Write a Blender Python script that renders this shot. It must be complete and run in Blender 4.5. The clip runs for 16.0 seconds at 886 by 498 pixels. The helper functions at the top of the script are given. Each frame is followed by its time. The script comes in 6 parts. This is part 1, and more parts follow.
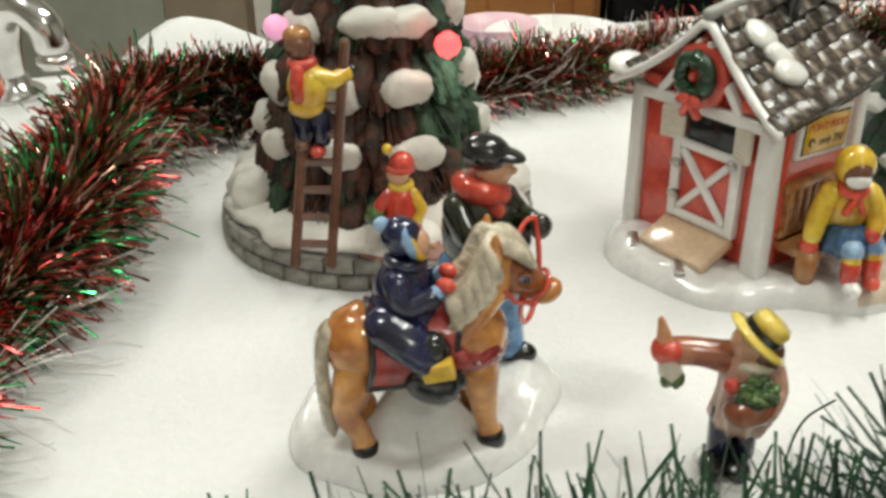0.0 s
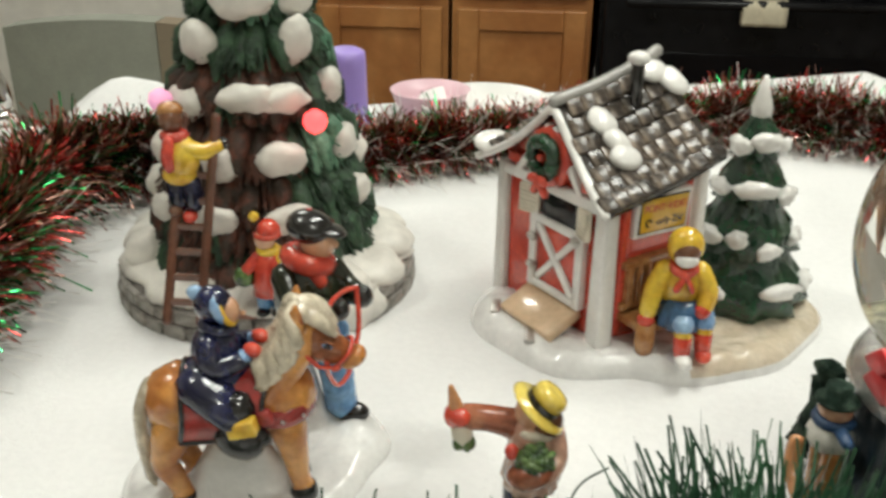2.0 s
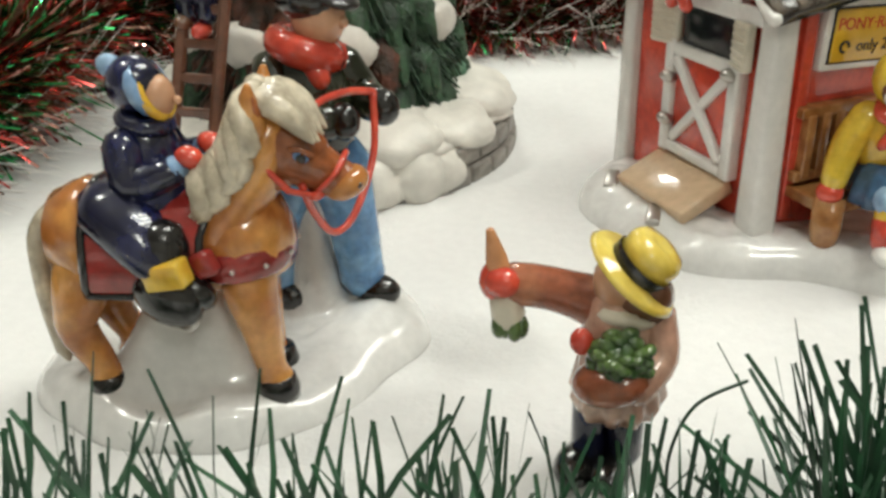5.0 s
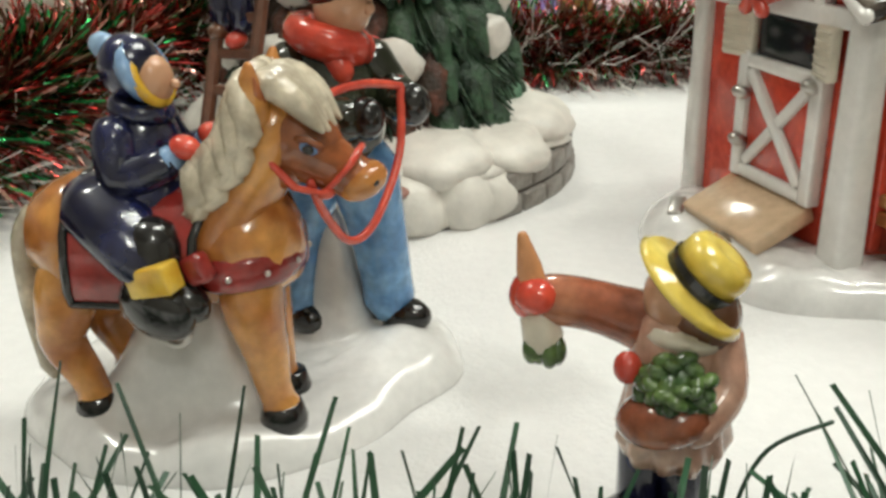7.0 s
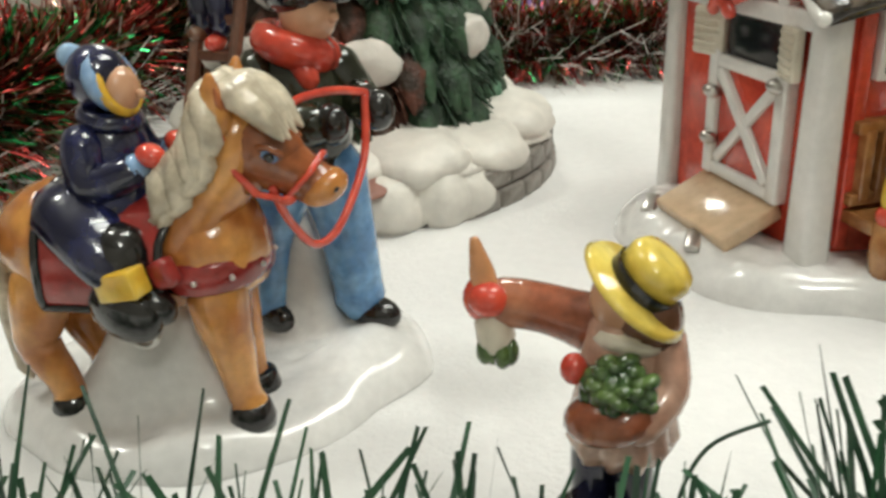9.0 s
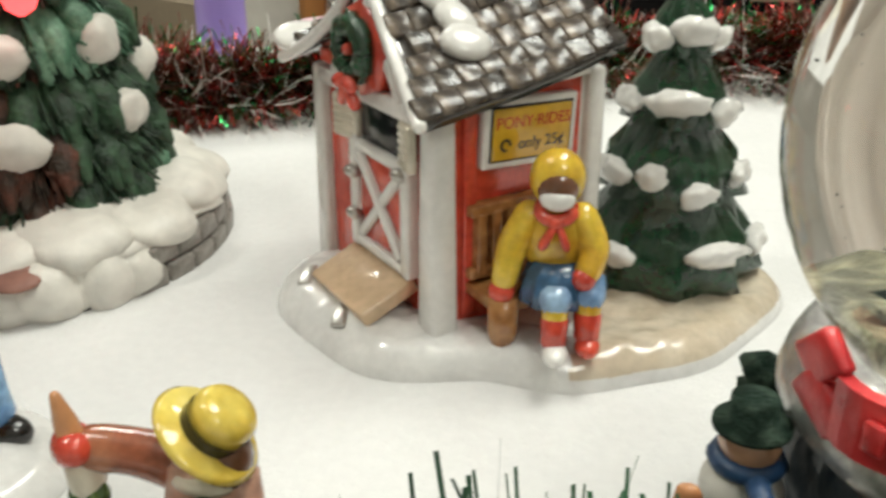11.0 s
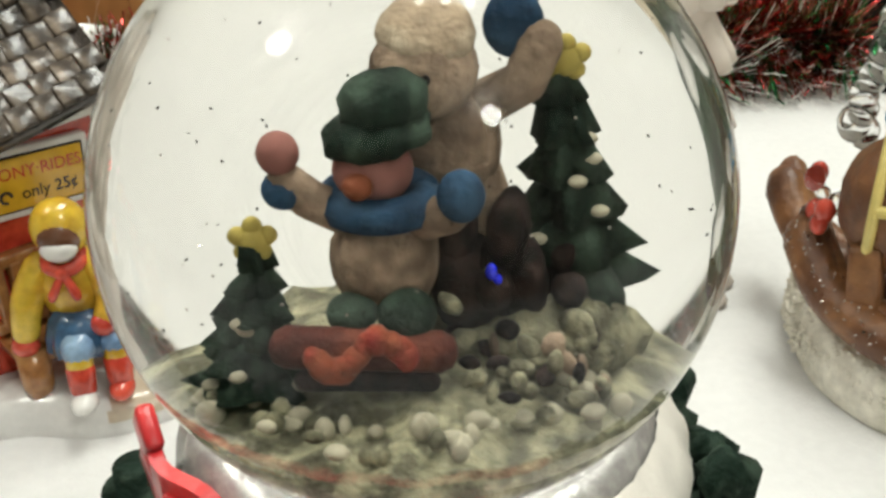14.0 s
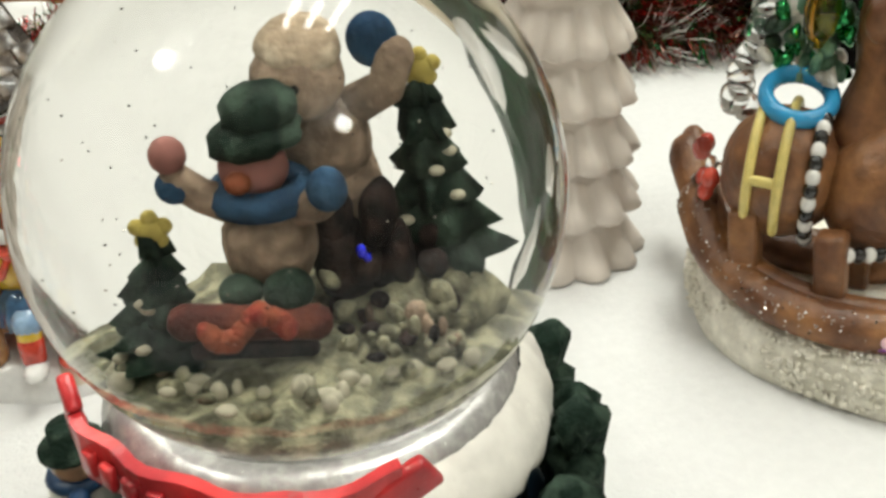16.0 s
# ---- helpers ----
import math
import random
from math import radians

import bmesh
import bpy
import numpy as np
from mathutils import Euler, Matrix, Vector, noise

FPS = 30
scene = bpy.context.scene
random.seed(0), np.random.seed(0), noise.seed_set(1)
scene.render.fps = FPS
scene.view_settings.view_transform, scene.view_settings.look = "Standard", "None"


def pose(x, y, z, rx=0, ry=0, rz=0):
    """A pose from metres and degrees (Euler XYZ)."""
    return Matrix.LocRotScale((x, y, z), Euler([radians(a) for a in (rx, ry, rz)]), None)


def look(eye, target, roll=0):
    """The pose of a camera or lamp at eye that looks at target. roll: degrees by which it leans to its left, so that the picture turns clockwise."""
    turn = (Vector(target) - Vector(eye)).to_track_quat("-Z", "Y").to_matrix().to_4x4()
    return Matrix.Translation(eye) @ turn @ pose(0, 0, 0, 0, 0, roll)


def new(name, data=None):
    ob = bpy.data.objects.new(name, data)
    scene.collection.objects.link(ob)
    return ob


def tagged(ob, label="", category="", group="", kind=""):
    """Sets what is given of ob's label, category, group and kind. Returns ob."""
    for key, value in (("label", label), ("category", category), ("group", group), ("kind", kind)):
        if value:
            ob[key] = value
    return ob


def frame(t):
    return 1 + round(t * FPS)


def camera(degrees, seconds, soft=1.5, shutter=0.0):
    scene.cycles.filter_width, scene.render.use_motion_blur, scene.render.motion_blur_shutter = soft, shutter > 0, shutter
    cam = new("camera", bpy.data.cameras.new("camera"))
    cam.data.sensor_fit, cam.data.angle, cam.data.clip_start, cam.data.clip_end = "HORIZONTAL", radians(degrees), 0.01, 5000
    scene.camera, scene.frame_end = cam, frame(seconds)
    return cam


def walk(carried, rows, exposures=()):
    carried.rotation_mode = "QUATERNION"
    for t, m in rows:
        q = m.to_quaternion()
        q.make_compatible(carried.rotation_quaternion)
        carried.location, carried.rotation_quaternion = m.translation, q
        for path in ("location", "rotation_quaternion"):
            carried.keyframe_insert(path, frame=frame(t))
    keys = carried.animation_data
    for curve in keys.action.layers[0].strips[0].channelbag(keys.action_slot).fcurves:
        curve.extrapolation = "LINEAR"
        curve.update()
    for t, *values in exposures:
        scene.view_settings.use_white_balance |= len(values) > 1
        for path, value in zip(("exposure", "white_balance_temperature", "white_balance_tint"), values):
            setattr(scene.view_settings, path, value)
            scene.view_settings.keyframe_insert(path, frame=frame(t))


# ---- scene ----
cam = camera(50.0, 16.0, soft=3.0, shutter=0.5)
METRES, EYE, TILT, LEAN, TURN = 8.0, 1.5, 0.0, 0.0, 0.0
PATH = [
    (0, (0.111, 0.106, 0.188), (-0.046, 1.873, -0.735), -1.0),
    (0.5, (0.136, 0.104, 0.196), (-0.099, 1.88, -0.694), -0.5),
    (1, (0.144, 0.1, 0.206), (-0.101, 1.889, -0.653), 0.3),
    (1.5, (0.156, 0.093, 0.21), (-0.073, 1.898, -0.622), 0.6),
    (2, (0.172, 0.093, 0.205), (-0.011, 1.901, -0.628), 0.5),
    (2.5, (0.184, 0.095, 0.2), (0.015, 1.887, -0.672), -0.1),
    (3, (0.174, 0.118, 0.185), (0.038, 1.885, -0.742), -0.9),
    (3.5, (0.171, 0.14, 0.169), (0.004, 1.901, -0.764), -1.6),
    (4, (0.176, 0.156, 0.152), (-0.188, 1.895, -0.765), -1.8),
    (4.2, (0.183, 0.161, 0.146), (-0.244, 1.887, -0.770), -1.8),
    (6.3, (0.192, 0.198, 0.109), (-0.457, 1.904, -0.708), -1.9),
    (6.5, (0.193, 0.199, 0.109), (-0.494, 1.898, -0.692), -2.2),
    (7, (0.19, 0.2, 0.106), (-0.495, 1.91, -0.671), -1.9),
    (7.5, (0.191, 0.199, 0.106), (-0.489, 1.912, -0.671), -1.7),
    (8, (0.192, 0.2, 0.106), (-0.477, 1.916, -0.674), -1.4),
    (8.5, (0.194, 0.201, 0.108), (-0.483, 1.908, -0.684), -1.7),
    (9, (0.199, 0.2, 0.11), (-0.495, 1.896, -0.689), -2.4),
    (9.5, (0.21, 0.204, 0.117), (-0.306, 1.954, -0.703), -0.7),
    (9.7, (0.215, 0.205, 0.120), (-0.258, 1.967, -0.700), -0.3),
    (11.8, (0.2531, 0.2098, 0.1423), (0.1501, 2.0211, -0.6994), -0.33),
    (12, (0.2624, 0.2102, 0.1393), (0.1874, 2.0304, -0.6860), -0.40),
    (12.5, (0.2768, 0.2109, 0.1390), (0.3471, 2.0209, -0.7090), 0.15),
    (13, (0.2904, 0.2128, 0.1416), (0.4302, 2.0043, -0.7366), 0.55),
    (13.5, (0.3000, 0.2138, 0.1474), (0.5227, 1.9792, -0.7657), -0.42),
    (14, (0.3008, 0.2121, 0.1561), (0.5087, 1.9757, -0.7640), -1.20),
    (14.5, (0.3032, 0.2080, 0.1526), (0.4995, 1.9966, -0.7205), -1.49),
    (15, (0.3083, 0.2053, 0.1519), (0.5085, 1.9955, -0.7171), -1.71),
    (15.5, (0.3154, 0.1977, 0.1616), (0.5622, 1.9508, -0.7690), -1.68),
    (16, (0.3174, 0.1916, 0.1700), (0.5488, 1.9074, -0.8312), -2.21),
]
walk(cam, [(t, look(eye, target, roll)) for t, eye, target, roll in PATH])

# ---------- world and light ----------
world = bpy.data.worlds.new("world")
scene.world = world
world.use_nodes = True
world.node_tree.nodes["Background"].inputs[0].default_value = (0.9, 0.85, 0.78, 1)
world.node_tree.nodes["Background"].inputs[1].default_value = 0.05


def area_lamp(x, y, z, sx, sy, watts, colour, turn=0):
    data = bpy.data.lights.new("tube_lamp", "AREA")
    data.shape, data.size, data.size_y, data.energy, data.color = "RECTANGLE", sx, sy, watts, colour
    ob = new("tube_lamp", data)
    ob.matrix_world = pose(x, y, z, 0, 0, turn)
    return ob


WARM = (0.965, 0.985, 0.90)
for k in range(3):
    area_lamp(0.55 + 0.16 * k, 0.75, 1.43, 0.05, 1.1, 6.5, WARM, -20)
# no tube: a lamp added to brighten the far wall and chair
area_lamp(-0.6, 1.75, 1.40, 0.5, 0.3, 13.0, WARM)
for x, y in ((-0.55, 0.30), (0.9, -0.7)):   # fill lamps added under the ceiling; their bounce softens contrast
    data = bpy.data.lights.new("globe_lamp", "POINT")
    data.energy, data.color, data.shadow_soft_size = 15.0, WARM, 0.09
    new("globe_lamp", data).location = (x, y, 1.28)


# ---------- materials ----------
def material(name, colour, rough=0.5, metal=0.0, coat=0.0, vary=0.12, scale=60.0, bump=0.0, bump_scale=200.0,
             second=None, mix_scale=20.0, sss=0.0, spread=(0.42, 0.62)):
    """A procedural surface: colour broken up at two scales, roughness that varies, and fine relief."""
    m = bpy.data.materials.new(name)
    m.use_nodes = True
    nt = m.node_tree
    b = nt.nodes["Principled BSDF"]
    co = nt.nodes.new("ShaderNodeTexCoord")
    n1 = nt.nodes.new("ShaderNodeTexNoise")
    n1.inputs["Scale"].default_value, n1.inputs["Detail"].default_value = scale, 5
    n2 = nt.nodes.new("ShaderNodeTexNoise")
    n2.inputs["Scale"].default_value, n2.inputs["Detail"].default_value = mix_scale, 3
    nt.links.new(co.outputs["Object"], n1.inputs["Vector"])
    nt.links.new(co.outputs["Object"], n2.inputs["Vector"])
    ramp = nt.nodes.new("ShaderNodeValToRGB")
    c2 = second or tuple(c * (1 - 1.6 * vary) for c in colour)
    ramp.color_ramp.elements[0].position, ramp.color_ramp.elements[1].position = spread
    ramp.color_ramp.elements[0].color = (*c2, 1)
    ramp.color_ramp.elements[1].color = (*colour, 1)
    nt.links.new(n2.outputs["Fac"], ramp.inputs["Fac"])
    hsv = nt.nodes.new("ShaderNodeHueSaturation")
    mr = nt.nodes.new("ShaderNodeMapRange")
    mr.inputs["From Min"].default_value, mr.inputs["From Max"].default_value = 0.3, 0.7
    mr.inputs["To Min"].default_value, mr.inputs["To Max"].default_value = 1 - vary, 1 + vary
    nt.links.new(n1.outputs["Fac"], mr.inputs["Value"])
    nt.links.new(mr.outputs["Result"], hsv.inputs["Value"])
    nt.links.new(ramp.outputs["Color"], hsv.inputs["Color"])
    nt.links.new(hsv.outputs["Color"], b.inputs["Base Color"])
    rr = nt.nodes.new("ShaderNodeMapRange")
    rr.inputs["To Min"].default_value, rr.inputs["To Max"].default_value = rough * 0.75, min(1, rough * 1.3)
    nt.links.new(n1.outputs["Fac"], rr.inputs["Value"])
    nt.links.new(rr.outputs["Result"], b.inputs["Roughness"])
    b.inputs["Metallic"].default_value = metal
    b.inputs["Coat Weight"].default_value, b.inputs["Coat Roughness"].default_value = coat, 0.05
    if sss:
        b.inputs["Subsurface Weight"].default_value = sss
        b.inputs["Subsurface Radius"].default_value = (0.004, 0.004, 0.004)
        b.inputs["Subsurface Scale"].default_value = 1.0
    if bump:
        n3 = nt.nodes.new("ShaderNodeTexNoise")
        n3.inputs["Scale"].default_value, n3.inputs["Detail"].default_value = bump_scale, 4
        nt.links.new(co.outputs["Object"], n3.inputs["Vector"])
        bp = nt.nodes.new("ShaderNodeBump")
        bp.inputs["Strength"].default_value, bp.inputs["Distance"].default_value = bump, 0.001
        nt.links.new(n3.outputs["Fac"], bp.inputs["Height"])
        nt.links.new(bp.outputs["Normal"], b.inputs["Normal"])
    return m


def glaze(name, colour, vary=0.12, second=None, mix_scale=90.0, bump=0.25, bump_scale=260.0, rough=0.16):
    """Glossy painted ceramic: brushed colour under a clear coat, slightly uneven."""
    return material(name, colour, rough=rough, coat=0.6, vary=vary, scale=420.0, second=second, mix_scale=mix_scale,
                    bump=bump, bump_scale=bump_scale)


def metal_mat(name, colour, rough):
    return material(name, colour, rough=rough, metal=1.0, vary=0.1, scale=80)


M_CLOTH = material("white_felt", (0.735, 0.73, 0.72), rough=0.85, vary=0.03, scale=300, bump=0.35, bump_scale=900, mix_scale=6)
M_WHITE = glaze("white_glaze", (0.80, 0.78, 0.75), vary=0.04, bump=0.2, bump_scale=120)
M_CREAM = glaze("cream_glaze", (0.72, 0.66, 0.54), vary=0.06, bump=0.2, bump_scale=120)
M_SNOWB = glaze("snow_glaze", (0.78, 0.77, 0.75), vary=0.05, bump=0.5, bump_scale=90, rough=0.2)
M_SNOWM = material("matte_snow_paint", (0.72, 0.69, 0.63), rough=0.45, vary=0.06, scale=200, bump=0.4, bump_scale=300, mix_scale=50)
M_RED = glaze("red_glaze", (0.66, 0.075, 0.04), vary=0.15, second=(0.52, 0.05, 0.03))
M_DRED = glaze("dark_red_glaze", (0.33, 0.03, 0.025), vary=0.2)
M_YELLOW = glaze("yellow_glaze", (0.75, 0.52, 0.05), vary=0.12, second=(0.62, 0.36, 0.03))
M_STRAW = glaze("straw_glaze", (0.76, 0.60, 0.13), vary=0.12, second=(0.62, 0.43, 0.06))
M_NAVY = glaze("navy_glaze", (0.012, 0.015, 0.06), vary=0.3, second=(0.006, 0.007, 0.025))
M_LBLUE = glaze("pale_blue_glaze", (0.28, 0.42, 0.58), vary=0.2, second=(0.16, 0.28, 0.48))
M_JEAN = glaze("denim_glaze", (0.16, 0.36, 0.60), vary=0.22, second=(0.08, 0.22, 0.45), mix_scale=140)
M_SKIRT = glaze("blue_skirt_glaze", (0.05, 0.13, 0.25), vary=0.25, second=(0.03, 0.08, 0.16))
M_BLACK = glaze("black_glaze", (0.012, 0.011, 0.011), vary=0.2)
M_DGREEN = glaze("dark_green_glaze", (0.022, 0.026, 0.012), vary=0.3)
M_SKIN = glaze("skin_glaze", (0.62, 0.34, 0.20), vary=0.08)
M_BROWNSKIN = glaze("brown_glaze", (0.17, 0.07, 0.035), vary=0.15)
M_PONY = glaze("palomino_glaze", (0.66, 0.31, 0.08), vary=0.14, second=(0.42, 0.15, 0.035), mix_scale=70)
M_PONYD = glaze("chestnut_glaze", (0.34, 0.10, 0.03), vary=0.2)
M_MANE = glaze("mane_glaze", (0.68, 0.60, 0.46), vary=0.15, second=(0.42, 0.36, 0.27), mix_scale=160, bump=0.6)
M_WOOD = glaze("ladder_brown", (0.14, 0.055, 0.03), vary=0.2, rough=0.35)
M_TIMBER = glaze("bench_wood_glaze", (0.42, 0.20, 0.07), vary=0.2, second=(0.30, 0.12, 0.035))
M_PINK = glaze("pale_wood_glaze", (0.70, 0.50, 0.32), vary=0.08)
M_TREE = glaze("green_tree_glaze", (0.008, 0.055, 0.020), vary=0.3, second=(0.005, 0.035, 0.014), mix_scale=120, bump=0.7, bump_scale=500)
M_FIR = material("matte_fir_green", (0.035, 0.085, 0.040), rough=0.5, vary=0.3, scale=500, second=(0.012, 0.032, 0.015), mix_scale=140, bump=0.9, bump_scale=700)
M_FIRL = material("pale_fir_green", (0.16, 0.30, 0.20), rough=0.5, vary=0.25, scale=500, second=(0.05, 0.14, 0.08), mix_scale=160, bump=0.8, bump_scale=700)
M_FIRD = material("red_brown_fir", (0.10, 0.030, 0.015), rough=0.55, vary=0.35, scale=500, second=(0.03, 0.018, 0.010), mix_scale=150, bump=0.9, bump_scale=700)
M_STONE = material("grey_stone_paint", (0.30, 0.28, 0.25), rough=0.5, vary=0.15, scale=500, second=(0.20, 0.18, 0.16), mix_scale=120, bump=0.6, bump_scale=500)
M_JOINT = material("stone_joint", (0.14, 0.125, 0.11), rough=0.7, vary=0.1, scale=300)
M_PATH = material("brick_path_paint", (0.34, 0.16, 0.12), rough=0.5, vary=0.15, scale=300, bump=0.4, bump_scale=400)
M_SHEET = material("cabinet_oak", (0.44, 0.20, 0.065), rough=0.35, vary=0.10, scale=40, second=(0.33, 0.13, 0.038), mix_scale=8, bump=0.15, bump_scale=150)
M_WALL = material("painted_wall", (0.72, 0.70, 0.64), rough=0.7, vary=0.03, scale=20, bump=0.1, bump_scale=300)
M_FLOOR = material("brown_floor", (0.22, 0.15, 0.10), rough=0.5, vary=0.12, scale=20, mix_scale=3)
M_CEIL = material("ceiling_paint", (0.78, 0.77, 0.74), rough=0.8, vary=0.02, scale=20, bump=0.1)
M_OVEN = material("black_enamel", (0.008, 0.008, 0.009), rough=0.22, vary=0.2, scale=30)
M_OVENGLASS = material("black_glass", (0.004, 0.004, 0.005), rough=0.08, vary=0.1, scale=10)
M_GREYFAB = material("grey_green_fabric", (0.31, 0.32, 0.27), rough=0.8, vary=0.05, scale=150, bump=0.3, bump_scale=600)
M_TANFAB = material("brown_fabric", (0.27, 0.215, 0.15), rough=0.8, vary=0.05, scale=150, bump=0.3, bump_scale=600)
for m in (M_OVEN, M_OVENGLASS):
    m.node_tree.nodes["Principled BSDF"].inputs["Specular IOR Level"].default_value = 0.2
M_CHROME = metal_mat("chrome", (0.75, 0.74, 0.72), 0.14)
M_SILVER = metal_mat("silver_paint", (0.60, 0.58, 0.55), 0.3)
M_PURPLE = material("lilac_plastic", (0.36, 0.26, 0.66), rough=0.35, vary=0.05, scale=40, sss=0.2)
M_PPINK = material("pink_plastic", (0.78, 0.52, 0.58), rough=0.35, vary=0.04, scale=40)
M_PWHITE = material("white_plastic", (0.80, 0.79, 0.76), rough=0.3, vary=0.03, scale=40)
M_PBLUE = material("dark_blue_plastic", (0.015, 0.03, 0.10), rough=0.3, vary=0.1, scale=40)
M_BEIGE = material("beige_cloth", (0.62, 0.56, 0.42), rough=0.8, vary=0.06, scale=80, bump=0.3)
M_RESIN = material("resin_wood_brown", (0.27, 0.12, 0.045), rough=0.4, vary=0.25, scale=260, second=(0.13, 0.05, 0.02), mix_scale=60, bump=0.6, bump_scale=400)
M_RSNOW = material("crusted_snow_resin", (0.84, 0.80, 0.70), rough=0.55, vary=0.10, scale=400, second=(0.70, 0.66, 0.56), mix_scale=150, bump=0.7, bump_scale=500)
M_SCALLOP = material("frosted_shell", (0.76, 0.68, 0.61), rough=0.35, vary=0.05, scale=80, sss=0.3, bump=0.2, bump_scale=100)
M_BANNER = material("red_resin", (0.55, 0.03, 0.03), rough=0.3, vary=0.2, scale=200, second=(0.35, 0.015, 0.02), mix_scale=60, bump=0.4, bump_scale=250)
M_RBLUE = material("dark_teal_resin", (0.012, 0.028, 0.045), rough=0.3, vary=0.3, scale=150, second=(0.006, 0.012, 0.015), mix_scale=40, bump=0.5)
M_BLUER = material("blue_resin", (0.018, 0.06, 0.15), rough=0.4, vary=0.2, scale=300, bump=0.4)
# resins inside the globe: base colours lowered to stand in for shade there
M_IN_BODY = material("inside_tan_resin", (0.34, 0.25, 0.18), rough=0.6, vary=0.22, scale=500, second=(0.17, 0.12, 0.085), mix_scale=150, bump=0.7, bump_scale=700)
M_IN_GREEN = material("inside_green_resin", (0.042, 0.066, 0.048), rough=0.6, vary=0.25, scale=500, second=(0.010, 0.020, 0.014), mix_scale=200, bump=0.7, bump_scale=700)
M_IN_ROCK = material("inside_rock_resin", (0.28, 0.265, 0.175), rough=0.6, vary=0.2, scale=600, second=(0.10, 0.095, 0.065), mix_scale=220, bump=1.0, bump_scale=700)
M_IN_RED = material("inside_red_resin", (0.26, 0.03, 0.025), rough=0.5, vary=0.25, scale=500, second=(0.22, 0.06, 0.03), mix_scale=200, bump=0.7, bump_scale=700)
M_IN_PINK = material("inside_pink_resin", (0.30, 0.13, 0.11), rough=0.6, vary=0.15, scale=500, bump=0.5)
M_IN_ORANGE = material("inside_orange_resin", (0.22, 0.065, 0.03), rough=0.5, vary=0.15, scale=400)
M_IN_YEL = material("inside_yellow_resin", (0.50, 0.40, 0.11), rough=0.5, vary=0.15, scale=400, bump=0.4)
M_IN_DARK = material("inside_dark_resin", (0.032, 0.020, 0.017), rough=0.6, vary=0.3, scale=500, second=(0.008, 0.006, 0.006), mix_scale=260, bump=0.9, bump_scale=500)
M_PEARL = material("purple_bead", (0.30, 0.10, 0.42), rough=0.12, metal=0.5, vary=0.3, scale=300, second=(0.55, 0.18, 0.50), mix_scale=120)
M_RINGBLUE = material("sky_blue_enamel", (0.04, 0.36, 0.70), rough=0.2, vary=0.1, scale=200)
M_STRAP = material("yellow_enamel", (0.74, 0.60, 0.20), rough=0.3, vary=0.12, scale=300)
M_SPARK = material("blue_glint_paint", (0.02, 0.03, 0.75), rough=0.1, vary=0.05, scale=200)
M_GLITTER = metal_mat("glitter", (0.80, 0.75, 0.72), 0.2)
M_TRED = metal_mat("red_foil", (0.62, 0.095, 0.085), 0.22)
M_TDARK = metal_mat("dark_foil", (0.32, 0.18, 0.14), 0.3)
M_TGREEN = metal_mat("green_foil", (0.045, 0.34, 0.11), 0.2)
M_TSILV = metal_mat("bright_foil", (0.85, 0.45, 0.40), 0.12)
M_SHOULDER = material("glittered_white_resin", (0.50, 0.49, 0.47), rough=0.24, metal=0.6, vary=0.10, scale=700, bump=0.15, bump_scale=900, second=(0.36, 0.35, 0.34), mix_scale=300)
M_IN_BLUE = material("inside_blue_resin", (0.030, 0.075, 0.135), rough=0.6, vary=0.2, scale=400, second=(0.015, 0.04, 0.08), mix_scale=160, bump=0.6, bump_scale=700)
M_IN_HAT = material("inside_pale_hat_resin", (0.46, 0.38, 0.28), rough=0.6, vary=0.2, scale=500, second=(0.30, 0.23, 0.16), mix_scale=150, bump=0.7, bump_scale=700)
M_IN_SLED = material("inside_sled_resin", (0.15, 0.045, 0.028), rough=0.5, vary=0.3, scale=400, second=(0.07, 0.02, 0.015), mix_scale=180, bump=0.7, bump_scale=600)
M_IN_SNOW = material("inside_snow_paint", (0.40, 0.37, 0.28), rough=0.6, vary=0.1, scale=300, bump=0.5)
for m in (M_IN_HAT, M_IN_SLED, M_IN_BLUE, M_IN_BODY, M_IN_GREEN, M_IN_ROCK, M_IN_RED, M_IN_PINK, M_IN_ORANGE, M_IN_YEL, M_IN_DARK, M_IN_SNOW):   # resin under water hardly shines
    m.node_tree.nodes["Principled BSDF"].inputs["Specular IOR Level"].default_value = 0.06
M_FLUFF = material("white_fibre", (0.85, 0.83, 0.80), rough=0.7, vary=0.03, scale=100)
M_NEEDLE = material("green_pvc_needle", (0.028, 0.105, 0.045), rough=0.4, vary=0.35, scale=60, second=(0.012, 0.045, 0.022), mix_scale=35)
M_WIRE = metal_mat("wire", (0.25, 0.24, 0.22), 0.35)
M_PANE = material("dark_opening_panel", (0.012, 0.013, 0.018), rough=0.15, vary=0.1, scale=40)
M_SIGNY = glaze("sign_yellow", (0.72, 0.42, 0.03), vary=0.06)
M_CARROT = glaze("carrot_glaze", (0.66, 0.30, 0.13), vary=0.12)
M_SIGNR = glaze("sign_red_paint", (0.55, 0.05, 0.02), vary=0.05)


def glass(name, ior, colour=(1, 1, 1)):
    m = bpy.data.materials.new(name)
    m.use_nodes = True
    nt = m.node_tree
    b = nt.nodes["Principled BSDF"]
    b.inputs["Base Color"].default_value = (*colour, 1)
    b.inputs["Roughness"].default_value = 0.0
    b.inputs["IOR"].default_value = ior
    b.inputs["Transmission Weight"].default_value = 1.0
    return m


M_GLOBE = glass("water_globe_glass", 1.33, (0.89, 0.885, 0.86))
M_AMBER = glass("amber_bulb", 1.4, (0.95, 0.5, 0.03))
M_CLEAR = glass("clear_resin", 1.35, (0.9, 0.9, 0.9))

